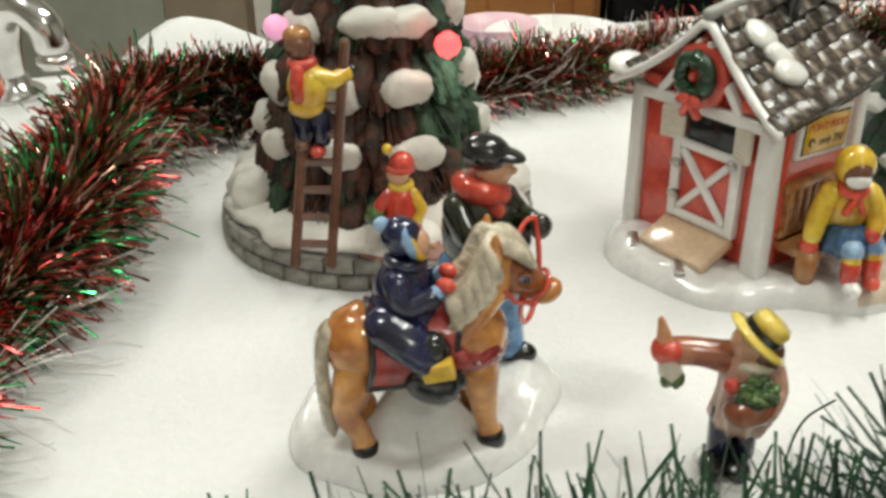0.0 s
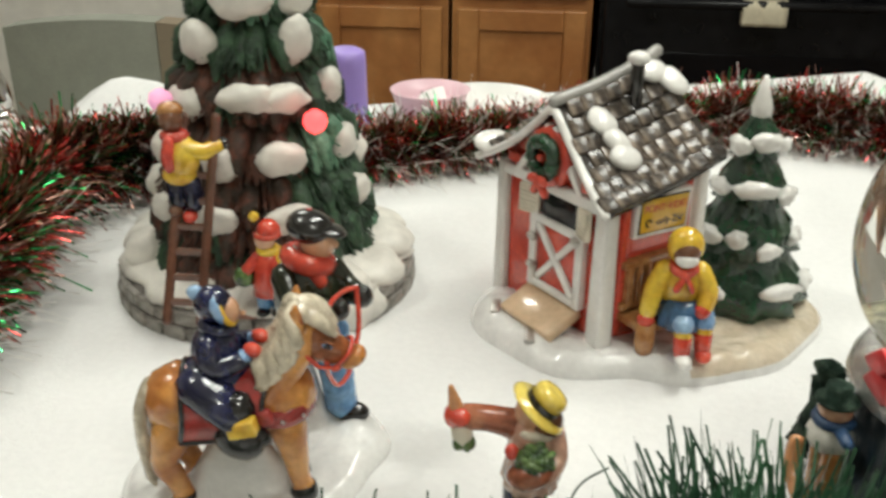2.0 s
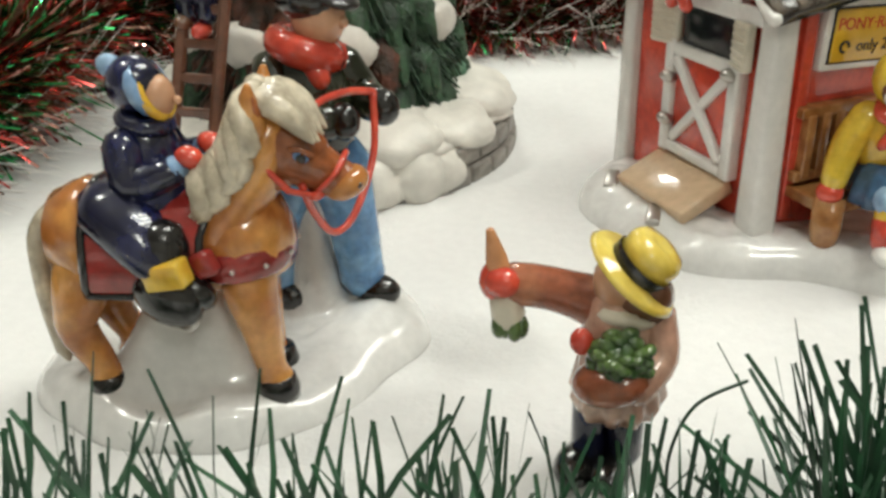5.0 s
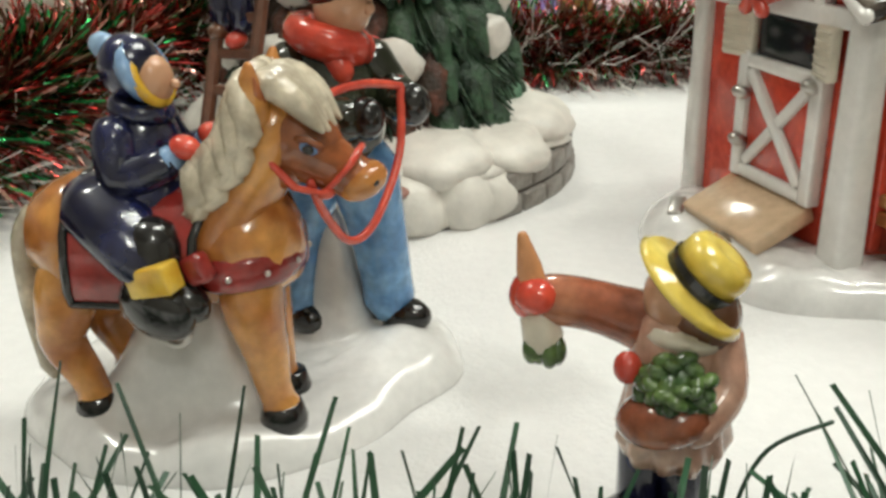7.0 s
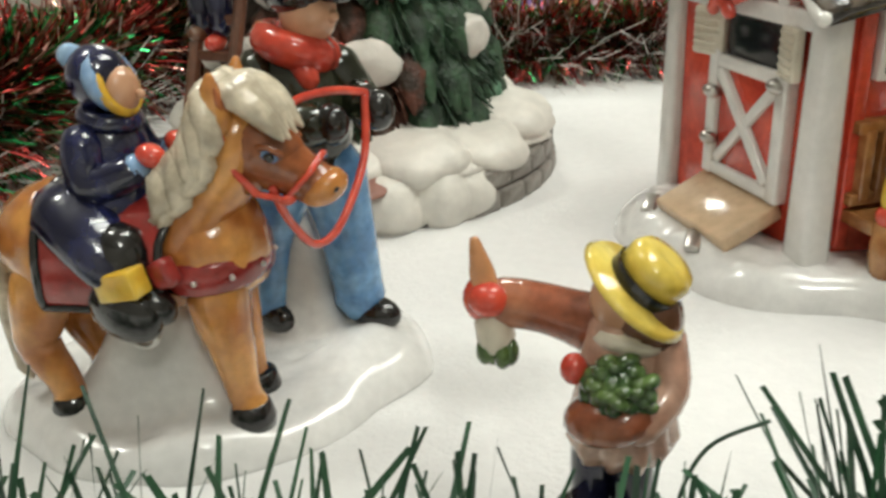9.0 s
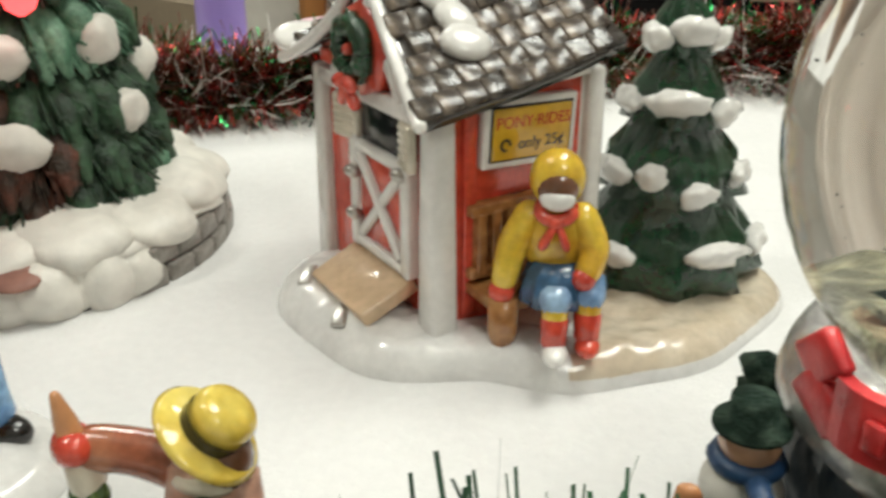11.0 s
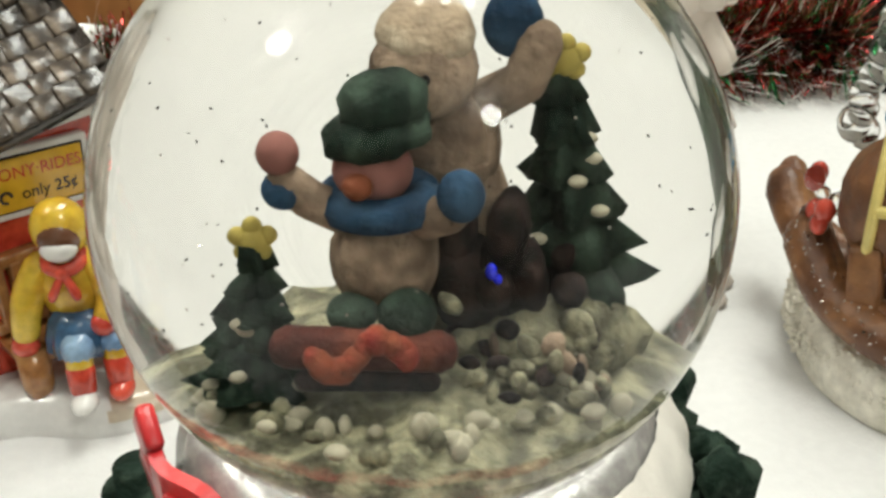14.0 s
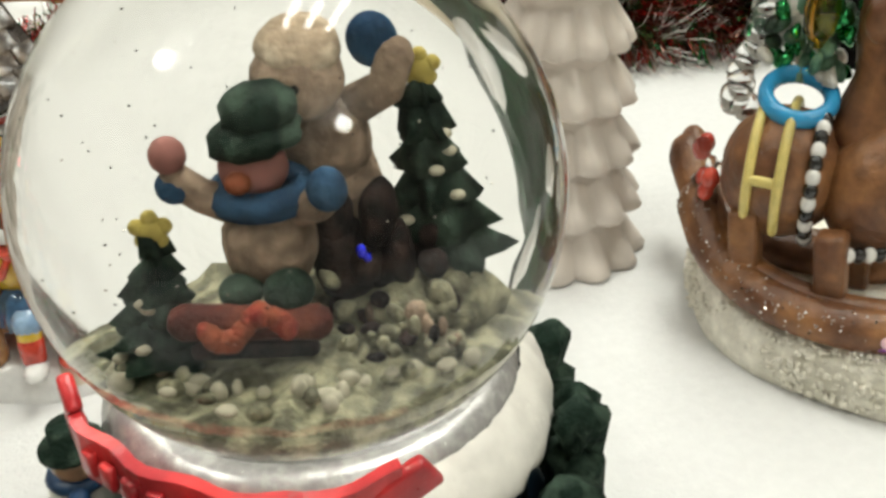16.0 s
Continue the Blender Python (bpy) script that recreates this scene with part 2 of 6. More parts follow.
M_BULB = bpy.data.materials.new("lit_red_bulb")
M_BULB.use_nodes = True
_b = M_BULB.node_tree.nodes["Principled BSDF"]
_b.inputs["Base Color"].default_value = (0.5, 0.02, 0.02, 1)
_b.inputs["Emission Color"].default_value = (1.0, 0.07, 0.07, 1)
_b.inputs["Emission Strength"].default_value = 3.0
M_BULBP = bpy.data.materials.new("lit_pink_bulb")
M_BULBP.use_nodes = True
_b = M_BULBP.node_tree.nodes["Principled BSDF"]
_b.inputs["Base Color"].default_value = (0.9, 0.4, 0.6, 1)
_b.inputs["Emission Color"].default_value = (1.0, 0.45, 0.7, 1)
_b.inputs["Emission Strength"].default_value = 0.45
M_SHADE = bpy.data.materials.new("lamp_diffuser")
M_SHADE.use_nodes = True
_b = M_SHADE.node_tree.nodes["Principled BSDF"]
_b.inputs["Emission Color"].default_value = (1.0, 0.92, 0.8, 1)
_b.inputs["Emission Strength"].default_value = 2.0


# ---------- mesh tools ----------
class Maker:
    """Collects shapes into one mesh, each with its own material."""

    def __init__(self):
        self.bm, self.mats = bmesh.new(), []

    def slot(self, m):
        if m not in self.mats:
            self.mats.append(m)
        return self.mats.index(m)

    def add(self, verts, faces, m, smooth=True):
        s = self.slot(m)
        vs = [self.bm.verts.new(v) for v in verts]
        for f in faces:
            try:
                face = self.bm.faces.new([vs[i] for i in f])
            except ValueError:
                continue
            face.material_index, face.smooth = s, smooth
        return vs

    def ell(self, c, r, m, rot=(0, 0, 0), seg=16, rings=10, lump=0.0, freq=200.0, seed=0.0):
        if isinstance(r, (int, float)):
            r = (r, r, r)
        M = pose(*c, *rot)
        verts, faces = [], []
        for i in range(rings + 1):
            th = math.pi * i / rings
            for j in range(seg):
                ph = 2 * math.pi * j / seg
                v = Vector((math.sin(th) * math.cos(ph), math.sin(th) * math.sin(ph), math.cos(th)))
                k = 1.0
                if lump:
                    k += lump * noise.noise(Vector((v.x * r[0], v.y * r[1], v.z * r[2])) * freq + Vector((seed, seed * 1.7, -seed)))
                verts.append(M @ Vector((v.x * r[0] * k, v.y * r[1] * k, v.z * r[2] * k)))
        for i in range(rings):
            for j in range(seg):
                a, b = i * seg + j, i * seg + (j + 1) % seg
                faces.append((a, a + seg, b + seg, b))
        self.add(verts, faces, m)

    def tube(self, pts, radii, m, seg=12, caps=True, flat=1.0, smooth=True):
        pts = [Vector(p) for p in pts]
        if isinstance(radii, (int, float)):
            radii = [radii] * len(pts)
        up = None
        rings = []
        n = len(pts)
        for i, p in enumerate(pts):
            d = (pts[min(i + 1, n - 1)] - pts[max(i - 1, 0)]).normalized()
            if up is None:
                up = Vector((0, 0, 1)) if abs(d.z) < 0.9 else Vector((1, 0, 0))
            s = d.cross(up)
            if s.length < 1e-6:
                s = d.orthogonal()
            s.normalize()
            up = s.cross(d).normalized()
            rings.append((p, s, up.copy(), d, radii[i]))
        prof = []
        if caps:
            p, s, u, d, r = rings[0]
            prof += [(p - d * r * 0.85, s, u, r * 0.25), (p - d * r * 0.6, s, u, r * 0.72)]
        prof += [(p, s, u, r) for p, s, u, d, r in rings]
        if caps:
            p, s, u, d, r = rings[-1]
            prof += [(p + d * r * 0.6, s, u, r * 0.72), (p + d * r * 0.85, s, u, r * 0.25)]
        verts, faces = [], []
        for p, s, u, r in prof:
            for j in range(seg):
                a = 2 * math.pi * j / seg
                verts.append(p + s * math.cos(a) * r + u * math.sin(a) * r * flat)
        for i in range(len(prof) - 1):
            for j in range(seg):
                a, b = i * seg + j, i * seg + (j + 1) % seg
                faces.append((a, b, b + seg, a + seg))
        faces.append(tuple(range(seg))[::-1])
        faces.append(tuple((len(prof) - 1) * seg + j for j in range(seg)))
        self.add(verts, faces, m, smooth)

    def box(self, M, size, m, bevel=0.0, smooth=False, taper=1.0):
        x, y, z = (a / 2 for a in size)
        b = min(bevel, x * 0.9, y * 0.9, z * 0.9)
        if b <= 0:
            vs = [M @ Vector((sx * x * (taper if sz > 0 else 1), sy * y * (taper if sz > 0 else 1), sz * z)) for sx in (-1, 1) for sy in (-1, 1) for sz in (-1, 1)]
            self.add(vs, [(0, 1, 3, 2), (4, 6, 7, 5), (0, 4, 5, 1), (2, 3, 7, 6), (0, 2, 6, 4), (1, 5, 7, 3)], m, smooth)
            return
        t = bmesh.new()
        bmesh.ops.create_cube(t, size=1)
        for v in t.verts:
            k = taper if v.co.z > 0 else 1
            v.co = Vector((v.co.x * 2 * x * k, v.co.y * 2 * y * k, v.co.z * 2 * z))
        bmesh.ops.bevel(t, geom=list(t.edges), offset=b, segments=2, profile=0.5, affect="EDGES")
        t.verts.ensure_lookup_table()
        vs = [M @ v.co for v in t.verts]
        fs = [tuple(v.index for v in f.verts) for f in t.faces]
        t.free()
        self.add(vs, fs, m, smooth)

    def lathe(self, profile, c, m, seg=40, lump=0.0, freq=150.0, M=None, cap=True, wave=None):
        verts, faces = [], []
        M = M or pose(*c)
        for r, z in profile:
            for j in range(seg):
                a = 2 * math.pi * j / seg
                k = 1.0 + (wave(a, z) if wave else 0)
                v = Vector((math.cos(a) * r * k, math.sin(a) * r * k, z))
                if lump:
                    v += Vector((math.cos(a), math.sin(a), 0.3)) * lump * noise.noise(v * freq + Vector(c) * 91)
                verts.append(M @ v)
        for i in range(len(profile) - 1):
            for j in range(seg):
                a, b = i * seg + j, i * seg + (j + 1) % seg
                faces.append((a, b, b + seg, a + seg))
        if cap:
            faces.append(tuple(range(seg))[::-1])
            faces.append(tuple((len(profile) - 1) * seg + j for j in range(seg)))
        self.add(verts, faces, m)

    def mound(self, c, radius, rings, m, seg=72, lump=0.0, freq=90.0):
        """A low base. radius: a function of the angle; rings: (share of the radius, height)."""
        verts, faces = [], []
        for k, z in rings:
            for j in range(seg):
                a = 2 * math.pi * j / seg
                r = radius(a) * k
                p = Vector((c[0] + r * math.cos(a), c[1] + r * math.sin(a), c[2] + z))
                if lump and z > 0.001:
                    p.z += lump * noise.noise(p * freq) * min(1, z / 0.004)
                verts.append(p)
        n = len(verts)
        verts.append(Vector((c[0], c[1], c[2] + rings[-1][1])))
        for i in range(len(rings) - 1):
            for j in range(seg):
                a, b = i * seg + j, i * seg + (j + 1) % seg
                faces.append((a, b, b + seg, a + seg))
        last = (len(rings) - 1) * seg
        for j in range(seg):
            faces.append((last + j, last + (j + 1) % seg, n))
        faces.append(tuple(range(seg))[::-1])
        self.add(verts, faces, m)

    def sheet(self, c, radius, height, m, seg=110, rings=46, patch=None):
        """A snowy base: outline radius(angle), top height(x, y), rounded down to the ground at its rim."""
        verts, faces = [], []
        for i in range(rings + 1):
            k = 1.0 - (1.0 - i / rings) ** 1.6 if i else 0.0
            edge = math.sqrt(max(0.0, 1 - (max(0.0, k - 0.86) / 0.14) ** 2))
            for j in range(seg):
                a = 2 * math.pi * j / seg
                x, y = c[0] + radius(a) * k * math.cos(a), c[1] + radius(a) * k * math.sin(a)
                verts.append((x, y, max(0.0, height(x, y) * edge)))
        for i in range(rings):
            for j in range(seg):
                a, b = i * seg + j, i * seg + (j + 1) % seg
                faces.append((a, b, b + seg, a + seg) if i else (a, b + seg, a + seg))
        faces.append(tuple(rings * seg + j for j in range(seg))[::-1])
        self.add(verts, faces, m)
        if patch:   # bare ground in another glaze
            k = self.slot(patch[0])
            for f in self.bm.faces:
                p = f.calc_center_median()
                if p.z > 0.004 and patch[1](p.x, p.y):
                    f.material_index = k

    def torus(self, c, R, r, m, rot=(0, 0, 0), seg=32, sub=10, lump=0.0, arc=1.0):
        M = pose(*c, *rot)
        pts = [M @ Vector((R * math.cos(2 * math.pi * arc * i / seg), R * math.sin(2 * math.pi * arc * i / seg), 0)) for i in range(seg + 1)]
        rad = [r * (1 + lump * random.uniform(-1, 1)) for _ in pts]
        rad[-1] = rad[0]
        self.tube(pts, rad, m, seg=sub, caps=arc < 1)

    def prism(self, M, outline, depth, m):
        """A flat outline (x, z) given thickness along -y."""
        n = len(outline)
        vs = [M @ Vector((x, 0, z)) for x, z in outline] + [M @ Vector((x, -depth, z)) for x, z in outline]
        fs = [tuple(range(n)), tuple(range(2 * n - 1, n - 1, -1))]
        for i in range(n):
            k = (i + 1) % n
            fs.append((i, i + n, k + n, k))
        self.add(vs, fs, m, False)

    def squash(self, about, scale):
        """Scales all shapes so far about a point."""
        a = Vector(about)
        for v in self.bm.verts:
            v.co = a + (v.co - a) * Vector(scale)

    def mesh(self, name):
        bmesh.ops.recalc_face_normals(self.bm, faces=self.bm.faces)
        me = bpy.data.meshes.new(name)
        self.bm.to_mesh(me)
        self.bm.free()
        for m in self.mats:
            me.materials.append(m)
        return me


def thing(name, label, category, at=(0, 0, 0), group="", kind=""):
    ob = new(name)
    ob.matrix_world = Matrix.Translation(at)
    ob.empty_display_size = 0.01
    return tagged(ob, label, category, group, kind)


def part(name, mk, parent, label=""):
    ob = new(name, mk.mesh(name) if isinstance(mk, Maker) else mk)
    ob.parent = parent
    ob.matrix_parent_inverse = parent.matrix_basis.inverted() if parent.parent is None else Matrix.Identity(4)
    if label:
        ob["label"] = label
    return ob


def solo(name, mk, label, category, kind="", group=""):
    return tagged(new(name, mk.mesh(name)), label, category, group, kind)


def text_mesh(body, size, m, depth=0.0003):
    cu = bpy.data.curves.new("writing", "FONT")
    cu.body, cu.size, cu.extrude, cu.align_x, cu.align_y = body, size, depth, "CENTER", "CENTER"
    ob = new("writing_source", cu)
    bpy.context.view_layer.update()
    me = bpy.data.meshes.new_from_object(ob.evaluated_get(bpy.context.evaluated_depsgraph_get()))
    bpy.data.objects.remove(ob)
    me.materials.clear()
    me.materials.append(m)
    return me


def spline(pts, n):
    """Points along a smooth curve through pts."""
    pts = [Vector(p) for p in pts]
    out = []
    for i in range(len(pts) - 1):
        p0, p1, p2, p3 = pts[max(i - 1, 0)], pts[i], pts[i + 1], pts[min(i + 2, len(pts) - 1)]
        for k in range(n):
            t = k / n
            out.append(0.5 * ((2 * p1) + (p2 - p0) * t + (2 * p0 - 5 * p1 + 4 * p2 - p3) * t * t + (3 * p1 - p0 - 3 * p2 + p3) * t ** 3))
    out.append(pts[-1])
    return out

# ---------- the room ----------
def wall_box(name, lo, hi, m, label, category):
    mk = Maker()
    c = [(a + b) / 2 for a, b in zip(lo, hi)]
    mk.box(pose(*c), [b - a for a, b in zip(lo, hi)], m)
    return solo(name, mk, label, category, kind="structure")


wall_box("floor", (-2.7, -1.9, -1.0), (2.7, 3.1, -0.9), M_FLOOR, "brown kitchen floor below the counter", "floor")
wall_box("ceiling", (-2.7, -1.9, 1.5), (2.7, 3.1, 1.6), M_CEIL, "off-white painted kitchen ceiling", "ceiling")
wall_box("wall_north", (-2.6, 2.92, -0.9), (2.6, 3.1, 1.5), M_WALL, "off-white painted wall behind the cabinets", "wall")
wall_box("wall_south", (-2.6, -1.9, -0.9), (2.6, -1.75, 1.5), M_WALL, "off-white painted wall", "wall")
wall_box("wall_west", (-2.7, -1.75, -0.9), (-2.55, 2.92, 1.5), M_WALL, "off-white painted wall", "wall")
wall_box("wall_east", (2.55, -1.75, -0.9), (2.7, 2.92, 1.5), M_WALL, "off-white painted wall", "wall")
# a half wall beside the cabinets
wall_box("wall_return", (-2.55, 2.45, -0.9), (-0.40, 2.6, 1.5), M_WALL, "off-white painted wall beside the oak cabinets", "wall")

# unseen light pans: one over the tubes, two added over the other lamps
for x, y, sx, sy, turn in ((0.71, 0.75, 0.55, 1.25, -20), (-0.55, 0.30, 0.45, 0.45, 0), (-0.6, 1.75, 0.6, 0.4, 0)):
    fx = thing("ceiling_light", "unseen white ceiling light with a flat pan", "ceiling light", (x, y, 1.5))
    mk = Maker()
    mk.box(pose(x, y, 1.475, 0, 0, turn), (sx, sy, 0.05), M_PWHITE, 0.01)
    part("pan", mk, fx)

# oak base cabinets along the back
FACE = 2.30
for x0, x1 in ((-0.36, -0.045), (-0.035, 0.285)):
    cab = thing("base_cabinet", "honey oak base cabinet with a recessed panel door", "cabinet", ((x0 + x1) / 2, FACE + 0.3, -0.9), group="kitchen cabinets")
    mk = Maker()
    mk.box(pose((x0 + x1) / 2, FACE + 0.31, -0.47), (x1 - x0, 0.6, 0.85), M_SHEET)
    part("body", mk, cab)
    w, xc = x1 - x0 - 0.025, (x0 + x1) / 2
    mk = Maker()
    mk.box(pose(xc, FACE, -0.10), (w, 0.02, 0.145), M_SHEET, 0.004)
    part("drawer_front", mk, cab)
    door = None
    z0, z1 = -0.80, -0.20
    st = 0.05
    mk = Maker()
    for xx in (xc - w / 2 + st / 2, xc + w / 2 - st / 2):
        mk.box(pose(xx, FACE, (z0 + z1) / 2), (st, 0.02, z1 - z0), M_SHEET, 0.004)
    for zz in (z0 + st / 2, z1 - st / 2):
        mk.box(pose(xc, FACE, zz), (w - 2 * st, 0.02, st), M_SHEET, 0.004)
    door = part("door", mk, cab)
    mk = Maker()
    mk.box(pose(xc, FACE + 0.004, (z0 + z1) / 2), (w - 2 * st + 0.004, 0.012, z1 - z0 - 2 * st + 0.004), M_SHEET, 0.005)
    part("door_panel", mk, door)
mk = Maker()
mk.box(pose(-0.04, FACE + 0.29, -0.02), (0.66, 0.66, 0.04), M_PWHITE, 0.008)
solo("worktop", mk, "white laminate worktop over the oak cabinets", "worktop")

# black range and the black appliance next to it
for x0, x1, nm in ((0.30, 1.06, "range"), (1.07, 1.70, "dishwasher")):
    ap = thing(nm, "black enamel kitchen appliance with a dark glass door", "appliance", ((x0 + x1) / 2, FACE + 0.3, -0.9))
    xc, w = (x0 + x1) / 2, x1 - x0
    mk = Maker()
    mk.box(pose(xc, FACE + 0.31, -0.45), (w, 0.62, 0.9), M_OVEN, 0.006)
    part("body", mk, ap)
    mk = Maker()
    mk.box(pose(xc, FACE - 0.02, -0.42), (w - 0.02, 0.035, 0.58), M_OVEN, 0.008)
    dr = part("door", mk, ap)
    mk = Maker()
    mk.box(pose(xc, FACE - 0.039, -0.45), (w - 0.18, 0.004, 0.34), M_OVENGLASS, 0.001)
    part("glass", mk, dr)
    mk = Maker()
    mk.tube([(xc - w / 2 + 0.06, FACE - 0.075, -0.165), (xc + w / 2 - 0.06, FACE - 0.075, -0.165)], 0.011, M_OVEN)
    for xx in (xc - w / 2 + 0.09, xc + w / 2 - 0.09):
        mk.tube([(xx, FACE - 0.075, -0.165), (xx, FACE - 0.02, -0.165)], 0.009, M_OVEN)
    part("handle", mk, dr)
mk = Maker()
rows = []
for k in range(13):
    t = k / 12
    z = -0.152 - abs(t - 0.5) * 0.11
    y = FACE - 0.075 + (0.014 if t > 0.5 else -0.014) * min(1, abs(t - 0.5) * 9)
    rows.append((y, z))
vs, fs = [], []
for i, (y, z) in enumerate(rows):
    for j in range(9):
        vs.append((0.60 + 0.09 * j / 8 + 0.004 * math.sin(j), y + 0.003 * math.sin(j * 1.7 + i * 0.3), z))
for i in range(12):
    for j in range(8):
        a = i * 9 + j
        fs.append((a, a + 1, a + 10, a + 9))
mk.add(vs, fs, M_BEIGE)
towel = solo("dish_towel", mk, "beige dish towel hung over the range handle", "towel")
sol = towel.modifiers.new("thick", "SOLIDIFY")
sol.thickness = 0.004

# grey chair in front of the wall
chair = thing("dining_chair", "grey-green upholstered chair with a brown side panel behind the counter", "chair", (-0.62, 1.95, -0.9))


def chair_slab(x0, x1, m, nm):
    mk = Maker()
    vs, n = [], 14
    for y in (1.88, 1.94):
        for i in range(n + 1):
            x = x0 + (x1 - x0) * i / n
            t = (x + 0.65) / 0.25
            vs.append((x, y + 0.02 * t * t, -0.50))
            vs.append((x, y + 0.02 * t * t, -0.165 - 0.025 * t * t))
    fs = []
    o = 2 * (n + 1)
    for i in range(n):
        a = 2 * i
        fs += [(a, a + 2, a + 3, a + 1), (o + a, o + a + 1, o + a + 3, o + a + 2), (a + 1, a + 3, o + a + 3, o + a + 1), (a, o + a, o + a + 2, a + 2)]
    fs += [(0, 1, o + 1, o), (2 * n, o + 2 * n, o + 2 * n + 1, 2 * n + 1)]
    mk.add(vs, fs, m, False)
    return part(nm, mk, chair)


chair_slab(-0.90, -0.575, M_GREYFAB, "backrest")
chair_slab(-0.573, -0.42, M_TANFAB, "side_panel")
mk = Maker()
mk.box(pose(-0.66, 1.70, -0.45), (0.46, 0.44, 0.08), M_GREYFAB, 0.02)
part("seat", mk, chair)
for x in (-0.85, -0.47):
    for y in (1.52, 1.90):
        mk = Maker()
        mk.box(pose(x, y, -0.695), (0.04, 0.04, 0.41), M_TANFAB, 0.005)
        part("leg", mk, chair)

# ---------- the counter and its cloth ----------
EDGE = 21.0
mk = Maker()
TOP = pose(0.05, 0.22, 0, 0, 0, EDGE)
mk.box(TOP @ pose(0, 0, -0.024), (1.294, 1.086, 0.040), M_PWHITE, 0.008)
counter = thing("kitchen_island", "white kitchen island that carries the village", "counter", (0.05, 0.22, -0.9))
part("worktop", mk, counter)
mk = Maker()
mk.box(TOP @ pose(0, 0, -0.472), (1.2, 1.0, 0.855), M_WALL, 0.004)
part("cabinet_body", mk, counter)

mk = Maker()
N = 110
vs, fs = [], []
for i in range(N + 1):
    for j in range(N + 1):
        x, y = -0.645 + 1.29 * i / N, -0.54 + 1.08 * j / N
        p = TOP @ Vector((x, y, 0))
        w = noise.noise(p * 4.5) * 0.0016 + noise.noise(p * 13) * 0.0005
        dip = max(0.0, (p.y - 0.60) * 6)
        ridge = 0.010 * math.exp(-((p.y - 0.575 - 0.20 * (p.x - 0.1)) / 0.022) ** 2) * (0.6 + 0.6 * noise.noise(p * 9 + Vector((4, 1, 2))))
        ridge *= min(1, max(0, (p.x + 0.02) * 12)) * min(1, max(0, (0.40 - p.x) * 8))
        flat = min(1.0, max(0.0, (p.y - 0.545) * 40))
        vs.append((p.x, p.y, -0.0015 + w * min(1, dip) + max(0, ridge) * flat))
for i in range(N):
    for j in range(N):
        a = i * (N + 1) + j
        fs.append((a, a + N + 1, a + N + 2, a + 1))
mk.add(vs, fs, M_CLOTH)
cloth = solo("white_cloth", mk, "white felt cloth laid as snow over the counter", "cloth")
sol = cloth.modifiers.new("thick", "SOLIDIFY")
sol.thickness, sol.offset = 0.002, -1

# crumpled white cloth heap at the back
mk = Maker()
mk.mound((-0.10, 0.69, 0), lambda a: 0.062 * (1 + 0.16 * math.sin(3 * a + 1) + 0.1 * math.sin(5 * a)),
         [(1, 0), (0.95, 0.006), (0.75, 0.018), (0.5, 0.031), (0.25, 0.040), (0.08, 0.043)], M_CLOTH, lump=0.004, freq=40)
solo("crumpled_cloth", mk, "crumpled heap of white cloth behind the tinsel", "cloth")


# ---------- garlands ----------
def strands(mk, path, count, radius, length, width, mats, up_bias=0.0, floor=0.0006, bend=0.3, base=0.0, seed=3, curl=0.0, ragged=0.0):
    rnd = random.Random(seed)
    n = len(path)
    slots = [(mk.slot(m), w) for m, w in mats]
    total = sum(w for _, w in slots)
    bm = mk.bm
    for _ in range(count):
        t = rnd.random() * (n - 1.001)
        i = int(t)
        p = path[i].lerp(path[i + 1], t - i)
        tan = (path[i + 1] - path[i]).normalized()
        d = Vector((rnd.gauss(0, 1), rnd.gauss(0, 1), rnd.gauss(0, 1) + up_bias))
        d -= tan * d.dot(tan) * rnd.uniform(0.3, 0.9)
        d.normalize()
        L = length * rnd.uniform(0.65, 1.15) * (1.0 + ragged * noise.noise(p * 34 + Vector((seed, 0, 0))))
        s = d.cross(Vector((rnd.gauss(0, 1), rnd.gauss(0, 1), rnd.gauss(0, 1)))).normalized() * width * 0.5 * rnd.uniform(0.8, 1.2)
        sag = Vector((rnd.gauss(0, 1), rnd.gauss(0, 1), rnd.gauss(0, 1) - 0.5)) * L * bend * 0.5
        q = [p + d * L * base, p + d * L * 0.55 + sag * 0.3, p + d * L + sag]
        if curl:
            q = [p + d * L * f + sag * f * f for f in (base, 0.4, 0.62, 0.82, 1.0)]
        pick = rnd.random() * total
        for slot, w in slots:
            pick -= w
            if pick <= 0:
                break
        prev = None
        for k, v in enumerate(q):
            v.z = max(v.z, floor + 0.002 * rnd.random())
            if curl and k:
                s = Matrix.Rotation(rnd.uniform(-curl, curl), 3, d) @ s
            tw = s if k < 2 or curl else (s + d.cross(s) * rnd.uniform(-0.6, 0.6)) * 0.75
            pair = (bm.verts.new(v - tw), bm.verts.new(v + tw))
            if prev:
                f = bm.faces.new((prev[0], prev[1], pair[1], pair[0]))
                f.material_index = slot
            prev = pair


def raw_mesh(mk, name):
    me = bpy.data.meshes.new(name)
    mk.bm.to_mesh(me)
    mk.bm.free()
    for m in mk.mats:
        me.materials.append(m)
    return me


